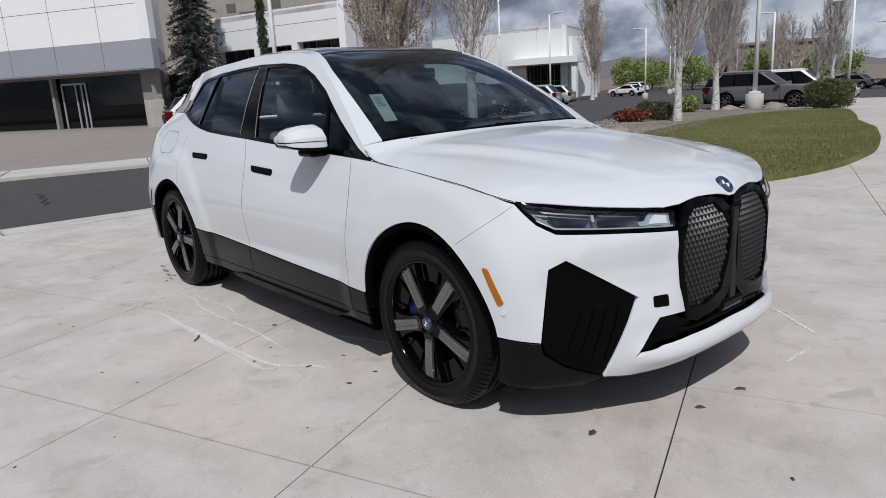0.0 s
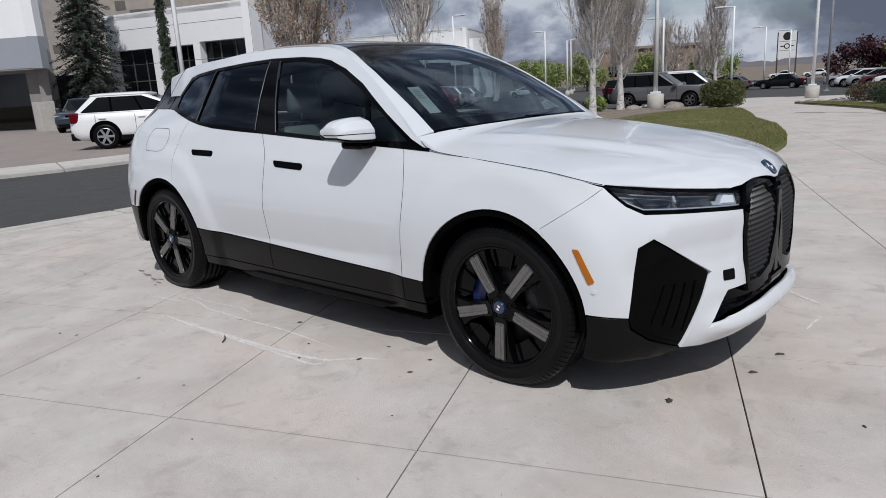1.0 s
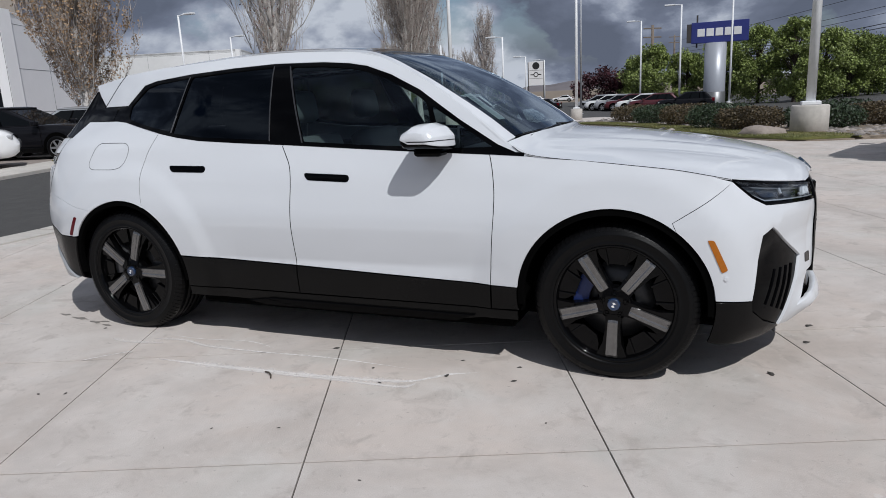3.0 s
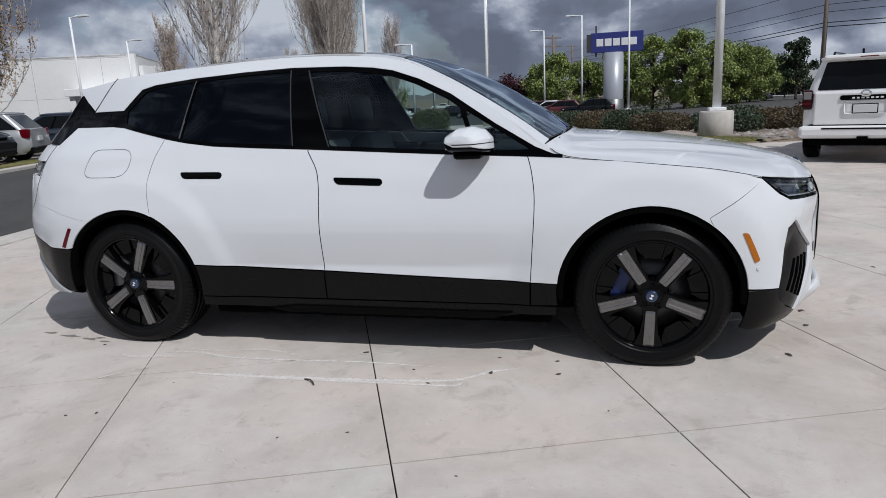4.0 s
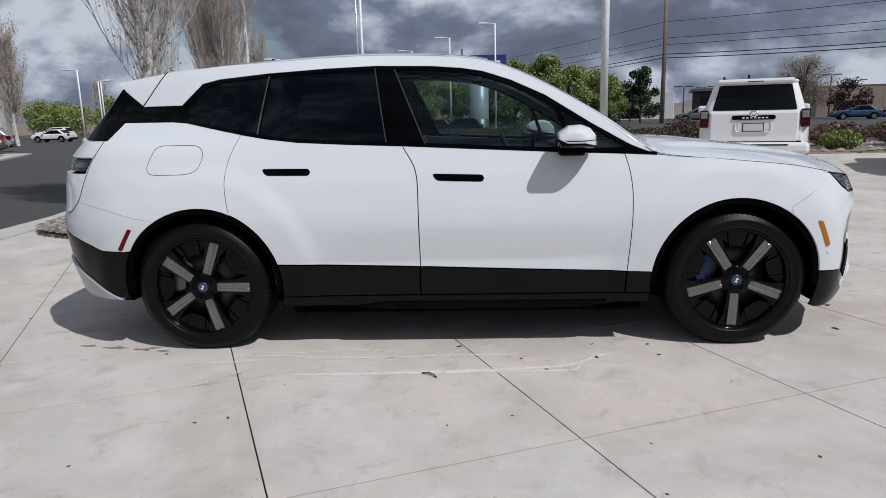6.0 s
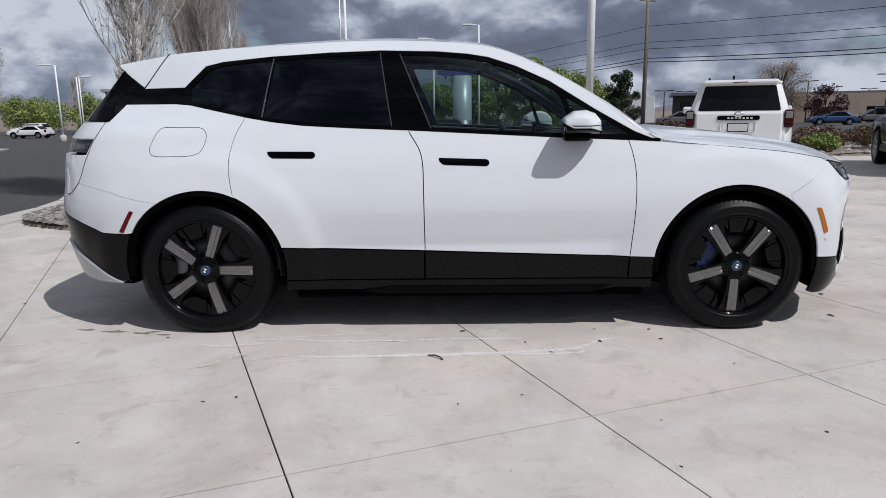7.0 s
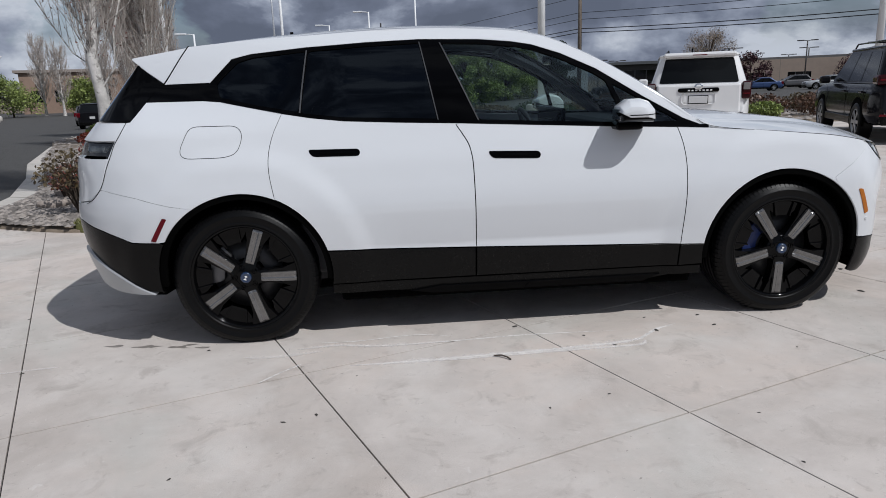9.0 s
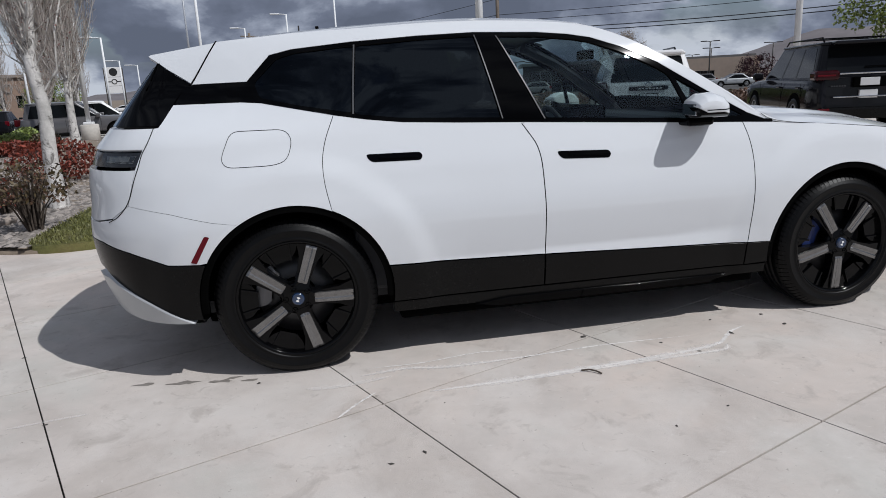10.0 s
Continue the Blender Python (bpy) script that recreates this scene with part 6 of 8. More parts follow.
def vehicle(name, place, heading, label, paint, L=4.7, W=1.9, H=1.7, belt=1.02, hood=1.02, xf=1.0, xfr=0.25, xr=-2.25, xrr=-2.05, wr=0.66, trunk=None, r=0.36, rim=None, lift=0.0, wheelbase=None, roof_rails=False, clad=False, tail="SIDE", rails_mat=None, ground_z=None, solid=False):
    """A parked vehicle, heading in degrees from +x; its parts in its own measures, x ahead."""
    gzz = gz(place[1], place[0]) - 0.02 if ground_z is None else ground_z
    car = thing(name, pose(place[0], place[1], gzz, 0, 0, heading), label, "car")
    half, w = L / 2, W / 2
    wb = wheelbase or L * 0.59
    z0 = 0.26 + lift
    ax = (wb / 2, -wb / 2)
    # body below the belt
    bm = bmesh.new()
    xs = np.concatenate([np.linspace(-half, -half + 0.35, 6), np.linspace(-half + 0.5, half - 0.5, 18), np.linspace(half - 0.35, half, 6)])
    rows = []
    for x in xs:
        e = max(0.0, 1 - (half - abs(x)) / 0.45)
        k = 1 - 0.16 * e ** 2.2
        if x > xf - 0.1:
            t = (x - xf + 0.1) / (half - xf + 0.1)
            top = hood - 0.17 * t ** 2.2 - (0.22 * e ** 3 if e > 0 else 0)
        elif trunk and x < xr + 0.1:
            t = (xr + 0.1 - x) / (xr + 0.1 + half)
            top = trunk - 0.04 * t - 0.08 * e ** 3
        else:
            top = belt
        lo = z0 + 0.10 * e ** 2
        ww = w * k
        sec = [(0.0, lo), (ww * 0.86, lo), (ww * 0.965, lo + 0.06), (ww, lo + 0.22), (ww, 0.62 + lift), (ww * 0.985, min(top - 0.12, 0.82 + lift)), (ww * 0.955, top - 0.03), (ww * 0.91, top), (ww * 0.5, top + 0.02), (0.0, top + 0.025)]
        dx = 0.07 * e * e
        rows.append([(x - math.copysign(dx, x) * (abs(z - 0.65) / 0.5), y, z) for y, z in sec])
    for side in (-1, 1):
        grid = [[bm.verts.new((p[0], p[1] * side, p[2])) for p in row] for row in rows]
        for a, b in zip(grid, grid[1:]):
            for i in range(len(a) - 1):
                bm.faces.new((a[i], a[i + 1], b[i + 1], b[i]))
        for end in (grid[0], grid[-1]):
            bm.faces.new(end)
    bmesh.ops.remove_doubles(bm, verts=bm.verts, dist=1e-4)
    bmesh.ops.recalc_face_normals(bm, faces=bm.faces)
    body = part("body", bm, paint, car, "", False)
    for p in body.data.polygons:
        p.use_smooth = len(p.vertices) == 4
    # glasshouse, roof and pillars
    def ring(x0, x1, ww, z, n=5, c=0.16):
        pts = []
        for cx, cy, a0 in ((x1, ww, 0), (x0, ww, 90), (x0, -ww, 180), (x1, -ww, 270)):
            for k in range(n):
                a = radians(a0 + 90 * k / (n - 1))
                pts.append((cx - math.copysign(c, cx - (x0 + x1) / 2) + c * math.cos(a), cy - math.copysign(c, cy) + c * math.sin(a), z))
        return pts
    lower, upper = ring(xr, xf, w * 0.925, belt + 0.0), ring(xrr, xfr, w * wr / 0.72, H - 0.09)
    bm = bmesh.new()
    a, b = [bm.verts.new(p) for p in lower], [bm.verts.new(p) for p in upper]
    for i in range(len(a)):
        j = (i + 1) % len(a)
        bm.faces.new((a[i], a[j], b[j], b[i]))
    part("glasshouse", bm, paint if solid else CAR_GLASS, car, "" if solid else "dark tinted windows", True)
    if solid:
        wl, wu, zl, zu = w * 0.925, w * wr / 0.72, belt, H - 0.09
        def pane(nm, at, us, vs):
            """A dark pane with rounded corners lying on a face of the cabin; at(u, v) is the face."""
            bm = bmesh.new()
            quad = rounded([(us[0], vs[0]), (us[1], vs[0]), (us[2], vs[1]), (us[3], vs[1])], 0.05)
            front = [bm.verts.new(at(u, v, 0.006)) for u, v in quad]
            back = [bm.verts.new(at(u, v, -0.02)) for u, v in quad]
            bm.faces.new(front)
            for i in range(len(quad)):
                bm.faces.new((front[i], front[i - 1], back[i - 1], back[i]))
            bmesh.ops.recalc_face_normals(bm, faces=bm.faces)
            return part(nm, bm, CAR_GLASS, car)
        rear = lambda u, v, o: Vector((xr + (xrr - xr) * v - o, u, zl + (zu - zl) * v))
        fore = lambda u, v, o: Vector((xf + (xfr - xf) * v + o, u, zl + (zu - zl) * v))
        pane("rear_window", rear, (-wl + 0.17, wl - 0.17, wu - 0.10, -wu + 0.10), (0.10, 0.94))
        pane("windscreen", fore, (-wl + 0.1, wl - 0.1, wu - 0.1, -wu + 0.1), (0.06, 0.95))
        for sd in (-1, 1):
            face = lambda u, v, o: Vector((u, sd * (wl + (wu - wl) * v + o), zl + (zu - zl) * v))
            span = xf - xr
            pane("side_window", face, (xr + span * 0.07, xf - span * 0.05, xfr - 0.16, xrr + 0.22), (0.05, 0.93))
            for f in (0.34, 0.60):
                lo_x, hi_x = xr + span * f, xr + span * (f * 0.8 + 0.06)
                bm = bmesh.new()
                ends = [bm.verts.new(face(x, v, 0.009)) for x, v in ((lo_x - 0.035, 0.05), (lo_x + 0.035, 0.05), (hi_x + 0.03, 0.93), (hi_x - 0.03, 0.93))]
                bm.faces.new(ends)
                part("pillar", bm, BLACK_GLOSS, car)
    bm = bmesh.new()
    levels = [(0.0, 0.0), (0.025, 0.03), (0.0, 0.055), (-0.12, 0.085), (-0.4, 0.10)]
    rings = []
    for grow, dz in levels:
        rings.append([bm.verts.new(p) for p in ring(xrr - grow, xfr + grow, w * wr / 0.72 + min(grow, 0.02) + (grow if grow < 0 else 0), H - 0.10 + dz)])
    for a, b in zip(rings, rings[1:]):
        for i in range(len(a)):
            j = (i + 1) % len(a)
            bm.faces.new((a[i], a[j], b[j], b[i]))
    bm.faces.new(rings[-1])
    bm.faces.new(rings[0][::-1])
    part("roof", bm, paint, car, "", True)
    for side in (-1, 1):
        def pillar(nm, f_low, f_up, wid, mt):
            bm = bmesh.new()
            p = Vector((xr + (xf - xr) * f_low, side * w * 0.935, belt - 0.01))
            q = Vector((xrr + (xfr - xrr) * f_up, side * (w * wr / 0.72 + 0.008), H - 0.08))
            four = [p + Vector((-wid, 0, 0)), p + Vector((wid, 0, 0)), q + Vector((wid, 0, 0)), q + Vector((-wid, 0, 0))]
            inn = [v + Vector((0, -side * 0.05, 0)) for v in four]
            vs, ws = [bm.verts.new(v) for v in four], [bm.verts.new(v) for v in inn]
            bm.faces.new(vs)
            for i in range(4):
                bm.faces.new((vs[i], vs[(i + 1) % 4], ws[(i + 1) % 4], ws[i]))
            bmesh.ops.recalc_face_normals(bm, faces=bm.faces)
            part(nm, bm, mt, car)
        if not solid:
            pillar("pillar", 0.965, 0.985, 0.05, paint)
            pillar("pillar", 0.60, 0.52, 0.04, CAR_GLASS)
            pillar("pillar", 0.27, 0.25, 0.05, paint if not trunk else CAR_GLASS)
            pillar("pillar", 0.03, 0.03, 0.09, paint)
        # door seams, handles, mirror, wheels, arches
        for x in (xf - 0.05, (xf + xr) / 2 + 0.12, xr + 0.62):
            boxed("door_seam", (x - 0.004, x + 0.004, side * w - 0.004, side * w + 0.0015, z0 + 0.12, belt - 0.06), LINER, car)
        for x in ((xf + xr) / 2 + 0.3, xr + 0.8):
            boxed("door_handle", (x - 0.10, x + 0.10, side * w - 0.012, side * w + 0.022, belt - 0.17, belt - 0.135), paint, car, 0.008)
        boxed("mirror", (xf - 0.22, xf - 0.04, min(side * (w - 0.02), side * (w + 0.19)), max(side * (w - 0.02), side * (w + 0.19)), belt - 0.01, belt + 0.15), paint if not clad else BLACK_GLOSS, car, 0.045)
        for x in ax:
            bm = bmesh.new()
            lathe(bm, [(0.0001, 0), (r + 0.075, 0), (r + 0.075, 0.04)], "y", 32, Matrix.Translation((x, side * (w + 0.003), r + 0.02)) @ (pose(0, 0, 0) if side < 0 else pose(0, 0, 0, 0, 0, 180)))
            for v in bm.verts:
                v.co.z = max(v.co.z, z0 - 0.03)
            part("wheel_arch", bm, LINER, car)
            simple_wheel(car, x, side * (w + 0.012), r, side, rim or SILVER_RIM)
        boxed("sill", (ax[1] + r + 0.06, ax[0] - r - 0.06, side * w - 0.05, side * w + 0.008, z0 - 0.02, z0 + 0.13), CLAD, car, 0.012)
        # lamps
        boxed("headlamp", (half - 0.42, half - 0.13, min(side * w * 0.62, side * w * 0.955), max(side * w * 0.62, side * w * 0.955), hood - 0.31, hood - 0.2), GLASS_LAMP, car, 0.03)
        if tail == "SIDE":
            boxed("tail_lamp", (-half + 0.035, -half + 0.3, min(side * w * 0.74, side * w * 0.955), max(side * w * 0.74, side * w * 0.955), belt - 0.26, belt + 0.03), RED_LENS, car, 0.03)
        elif tail == "TALL":
            boxed("tail_lamp", (-half + 0.02, -half + 0.24, min(side * w * 0.83, side * (w * 0.985)), max(side * w * 0.83, side * (w * 0.985)), belt - 0.24, belt + 0.10), RED_LENS, car, 0.025, label="dark red and clear tail lamp")
            boxed("tail_lamp", (-half + 0.012, -half + 0.2, min(side * w * 0.84, side * (w * 0.975)), max(side * w * 0.84, side * (w * 0.975)), belt - 0.03, belt + 0.085), GLASS_LAMP, car, 0.02)
        elif tail == "WIDE":
            boxed("tail_lamp", (-half + 0.015, -half + 0.34, min(side * w * 0.52, side * (w * 0.975)), max(side * w * 0.52, side * (w * 0.975)), belt - 0.02, belt + 0.16), DARK_RED, car, 0.05, label="red tail lamp")
            boxed("tail_lamp_band", (-half + 0.008, -half + 0.2, min(side * w * 0.60, side * (w * 0.93)), max(side * w * 0.60, side * (w * 0.93)), belt + 0.05, belt + 0.085), RED_LENS, car, 0.012)
        if roof_rails:
            bm = bmesh.new()
            y = side * (w * wr / 0.72 - 0.06)
            tube(bm, [(xrr + 0.1, y, H - 0.03), (xrr + 0.2, y, H + 0.05), (xfr - 0.25, y, H + 0.05), (xfr - 0.1, y, H - 0.03)], 0.018, 6)
            part("roof_rail", bm, BLACK_GLOSS, car)
    boxed("front_bumper", (half - 0.25, half - 0.01, -w * 0.8, w * 0.8, z0 + 0.02, z0 + 0.22), CLAD, car, 0.04)
    boxed("grille", (half - 0.2, half - 0.045, -w * 0.42, w * 0.42, hood - 0.4, hood - 0.2), BLACK_GLOSS, car, 0.03)
    boxed("rear_bumper", (-half - 0.02, -half + 0.25, -w * 0.86, w * 0.86, z0 + 0.02, z0 + 0.24), CLAD if tail != "TALL" else paint, car, 0.04)
    boxed("number_plate", (-half + 0.0, -half + 0.05, -0.155, 0.155, belt - 0.36, belt - 0.21), PLATE, car, 0.004)
    return car


GLASS_LAMP = material("pale_lamp_glass", (0.42, 0.43, 0.44), 0.12, 0.3, vary=0.1, coat=1.0)
WHITE = car_paint("white", (0.78, 0.78, 0.78))
SILVER = car_paint("silver", (0.42, 0.43, 0.44), 0.4)
GREY = car_paint("grey", (0.105, 0.102, 0.106), 0.25)
DARK_RIM = material("dark_grey_rim", (0.10, 0.10, 0.105), 0.35, 0.6, vary=0.05)
BLACKP = car_paint("black", (0.008, 0.008, 0.01))
NAVY = car_paint("navy", (0.025, 0.035, 0.055), 0.2)
DARK_RED = material("smoky_red_lens", (0.030, 0.002, 0.004), 0.2, vary=0.1, scale=40, coat=0.3, spec=0.15)
SMOKE = material("smoky_lens", (0.20, 0.19, 0.19), 0.1, vary=0.1, scale=40, coat=1.0)
REDP = car_paint("red", (0.30, 0.012, 0.015))
BLUEP = car_paint("blue", (0.02, 0.05, 0.15), 0.2)

# white off-road wagon seen from behind
off = vehicle("offroad_suv", (5.30 + 0.36 * 2.4, 8.42 + 0.93 * 2.4), 68.8, "white boxy off-road SUV with black rear window", WHITE, 4.83, 1.925, 1.80, 1.16, 1.12, 0.85, 0.25, -2.38, -2.24, 0.535, None, 0.39, SILVER_RIM, 0.16, 2.79, tail="NONE", ground_z=-0.01, solid=True)
boxed("tailgate", (-2.445, -2.36, -0.76, 0.76, 0.64, 1.19), WHITE, off, 0.035)
boxed("roof_spoiler", (-2.40, -2.02, -0.655, 0.655, 1.70, 1.785), WHITE, off, 0.04)
boxed("brake_lamp", (-2.412, -2.38, -0.13, 0.13, 1.728, 1.745), RED_LENS, off, 0.004)
boxed("garnish", (-2.472, -2.43, -0.37, 0.37, 1.045, 1.125), BLACK_GLOSS, off, 0.03, label="black garnish bar with plain emblem")
for k in range(7):
    boxed("lettering_bar", (-2.478, -2.47, -0.225 + 0.066 * k - 0.02, -0.225 + 0.066 * k + 0.02, 1.068, 1.092), SIGN_WHITE, off)
bm = bmesh.new()
lathe(bm, [(0.045, -0.012), (0.072, -0.012), (0.075, 0.0), (0.045, 0.0)], "z", 24, Matrix.Translation((-2.478, 0, 1.15)) @ pose(0, 0, 0, 0, 90, 0) @ Matrix.Diagonal((0.75, 1.1, 1, 1)))
part("emblem", bm, CHROME, off, "", True)
boxed("plate_recess", (-2.455, -2.43, -0.30, 0.30, 0.82, 1.03), WHITE, off, 0.04, label="shallow plate recess in the tailgate")
boxed("plate_holder", (-2.47, -2.45, -0.17, 0.17, 0.84, 0.97), PLATE, off, 0.006)
boxed("plate_frame", (-2.462, -2.45, -0.185, 0.185, 0.825, 0.985), CLAD, off, 0.004)
boxed("step_bumper", (-2.57, -2.22, -0.955, 0.955, 0.42, 0.63), WHITE, off, 0.06)
boxed("bumper_step", (-2.578, -2.50, -0.60, 0.60, 0.575, 0.60), CLAD, off, 0.008)
boxed("bumper_underside", (-2.50, -2.0, -0.80, 0.80, 0.30, 0.43), LINER, off, 0.03)
boxed("tow_hitch", (-2.58, -2.40, -0.08, 0.08, 0.37, 0.46), LINER, off, 0.01)
for s in (-1, 1):
    lo, hi = min(s * 0.78, s * 0.94), max(s * 0.78, s * 0.94)
    boxed("tail_lamp", (-2.42, -2.18, lo, hi, 0.90, 1.23), DARK_RED, off, 0.035, label="dark red and smoky tail lamp")
    boxed("tail_lamp_lens", (-2.428, -2.40, lo + 0.02, hi - 0.02, 1.07, 1.20), SMOKE, off, 0.012)
    boxed("tail_lamp_band", (-2.428, -2.40, lo + 0.02, hi - 0.02, 0.985, 1.01), RED_LENS, off, 0.006)
bm = bmesh.new()
tube(bm, [(-2.58, -0.62, 0.36), (-2.2, -0.62, 0.38)], 0.045, 12)
part("exhaust", bm, CHROME, off, "", True)
bm = bmesh.new()
tube(bm, [(-1.95, 0.12, 1.78), (-2.05, 0.12, 1.86)], 0.02, 8)
part("aerial", bm, BLACK_GLOSS, off)
for s in (-1, 1):
    bm = bmesh.new()
    tube(bm, [(-1.95, s * 0.56, 1.78), (-1.8, s * 0.56, 1.84), (-0.3, s * 0.56, 1.85), (-0.1, s * 0.56, 1.79)], 0.02, 8)
    part("roof_rail", bm, BLACK_GLOSS, off)
    boxed("wheel_rear_tyre_flap", (-1.86, -1.83, s * 0.84 - 0.12, s * 0.84 + 0.12, 0.22, 0.5), LINER, off, 0.004)

# black family SUV seen from behind
fam = vehicle("family_suv", (8.95 + 0.36 * 2.45, 6.95 + 0.93 * 2.45), 68.8, "glossy black three-row SUV with red tail lamps", BLACKP, 4.99, 1.93, 1.82, 1.10, 1.08, 1.05, 0.3, -2.42, -2.12, 0.545, None, 0.375, SILVER_RIM, 0.08, 2.89, True, False, "WIDE", ground_z=-0.01, solid=True)
boxed("wiper", (-2.36, -2.34, -0.35, 0.05, 1.30, 1.32), BLACK_GLOSS, fam, 0.004)
boxed("chrome_bar", (-2.50, -2.44, -0.52, 0.52, 1.18, 1.21), CHROME, fam, 0.008, label="chrome bar across the tailgate")
boxed("plate_recess", (-2.51, -2.47, -0.28, 0.28, 0.94, 1.13), LINER, fam, 0.015)
boxed("plate_holder", (-2.522, -2.50, -0.165, 0.165, 0.97, 1.11), PLATE, fam, 0.006)
boxed("bumper_trim", (-2.54, -2.50, -0.62, 0.62, 0.76, 0.785), CHROME, fam, 0.006)
boxed("reflector", (-2.53, -2.50, -0.86, -0.66, 0.52, 0.56), RED_LENS, fam, 0.006)
boxed("reflector", (-2.53, -2.50, 0.66, 0.86, 0.52, 0.56), RED_LENS, fam, 0.006)
boxed("roof_spoiler", (-2.45, -2.05, -0.62, 0.62, 1.72, 1.79), BLACKP, fam, 0.03)
for s in (-1, 1):
    bm = bmesh.new()
    tube(bm, [(-2.54, s * 0.62, 0.40), (-2.2, s * 0.62, 0.42)], 0.05, 12)
    part("exhaust", bm, STEEL, fam, "", True)
for k in range(6):
    boxed("lettering_bar", (-2.512, -2.50, 0.42 + 0.045 * k - 0.014, 0.42 + 0.045 * k + 0.014, 0.96, 0.985), DIVIDER, fam)
for y in (-0.35, 0.35):
    boxed("crossbar", (-0.9 + y, -0.84 + y, -0.66, 0.66, 1.86, 1.885), BLACK_GLOSS, fam, 0.008)

SUV = dict(solid=True, L=4.69, W=1.90, H=1.64, belt=1.04, hood=1.05, xf=0.95, xfr=0.08, xr=-2.22, xrr=-1.72, wr=0.58, r=0.365)
SEDAN = dict(solid=True, L=4.7, W=1.83, H=1.45, belt=0.93, hood=0.95, xf=0.85, xfr=0.05, xr=-1.75, xrr=-1.15, wr=0.60, trunk=0.99, r=0.33)
vehicle("midsize_suv", (-11.35, 30.6), 10, "metallic grey three-row SUV parked beyond the lawn", GREY, **{**SUV, "L": 5.15, "H": 1.76, "xrr": -2.05, "rim": DARK_RIM})
vehicle("midsize_suv", (-11.6, 35.6), 14, "white three-row SUV with black windows", WHITE, **{**SUV, "L": 5.1, "H": 1.85, "xrr": -2.0})
vehicle("compact_suv", (-17.1, 7.05), 52, "white compact SUV parked on tan paving", WHITE, ground_z=0.035, **{**SUV, "xfr": SUV["xfr"] - 0.22, "H": SUV["H"] - 0.04})
vehicle("compact_suv", (-18.2, 11.2), 18.7, "black compact SUV parked behind a white one", BLACKP, ground_z=0.0, **{**SUV, "xfr": SUV["xfr"] - 0.22})
vehicle("compact_suv", (-33.5, 11.5), -35, "grey-blue compact SUV by the showroom corner", NAVY, ground_z=0.0, **SUV)
vehicle("compact_suv", (-34.6, 13.0), -35, "dark red compact SUV by the spruce", car_paint("maroon", (0.08, 0.008, 0.012)), ground_z=0.0, **SUV)
for (x, y), h, lab, p, kind in (((-19.3, 13.6), 205, "silver compact SUV parked in the row", SILVER, SUV), ((-19.6, 17.6), 205, "dark navy compact SUV parked in the row", NAVY, SUV), ((-22.3, 22.6), 205, "black compact SUV parked in the row", BLACKP, SUV),
                                ((-25.5, 27.8), 205, "bright red hatchback parked in the row", REDP, {**SUV, "H": 1.55}), ((-30.0, 34.5), 205, "silver SUV parked in the row", SILVER, SUV), ((-33.5, 40.5), 205, "pale grey SUV parked in the row", SILVER, SUV),
                                ((-48.0, 73.0), 180, "white sedan parked in the far car park", WHITE, SEDAN), ((-19.6, 43.2), 100, "black SUV parked in the far car park", BLACKP, SUV), ((-24.4, 54.0), 100, "dark grey SUV parked in the far car park", GREY, SUV),
                                ((-54.0, 83.0), 180, "white SUV parked in the far car park", WHITE, SUV), ((-22.5, 74.0), 180, "dark grey sedan parked far off", GREY, SEDAN), ((-17.5, 74.0), 180, "black sedan parked far off", BLACKP, SEDAN),
                                ((-11.0, 73.9), 175, "silver SUV seen from behind in the row", SILVER, SUV), ((-9.6, 71.7), 175, "white SUV seen from behind in the row", WHITE, SUV), ((-8.2, 69.5), 175, "silver SUV seen from behind in the row", SILVER, SUV),
                                ((-6.8, 67.3), 175, "dark red SUV seen from behind in the row", car_paint("maroon", (0.08, 0.008, 0.012)), SUV), ((-5.4, 65.1), 175, "white SUV seen from behind in the row", WHITE, SUV), ((-4.0, 62.9), 175, "dark red SUV seen from behind in the row", car_paint("maroon", (0.08, 0.008, 0.012)), SUV), ((-1.3, 61.5), 188, "black SUV parked side-on", BLACKP, {**SUV, "L": 4.9}),
                                ((-35.5, 142.0), 185, "white sedan under the tall sign", WHITE, SEDAN), ((-30.0, 144.0), 185, "white sedan under the tall sign", WHITE, SEDAN), ((-37.0, 116.0), 185, "dark sedan in the far car park", GREY, SEDAN),
                                ((11.0, 82.0), 170, "grey SUV on the far side of the street", SILVER, SUV), ((17.0, 86.0), 170, "silver sedan on the far side of the street", SILVER, SEDAN), ((39.5, 68.0), 165, "blue sedan across the street", BLUEP, SEDAN), ((50.5, 80.0), 165, "dark grey SUV across the street", GREY, SUV),
                                ((46.0, 66.0), 165, "grey sedan across the street", SILVER, SEDAN), ((52.0, 64.0), 165, "black sedan across the street", BLACKP, SEDAN), ((26.0, 76.0), 170, "dark SUV across the street", GREY, SUV), ((58.0, 60.0), 160, "silver SUV across the street", SILVER, SUV)):
    vehicle("parked_car", (x, y), h, lab, p, **kind)


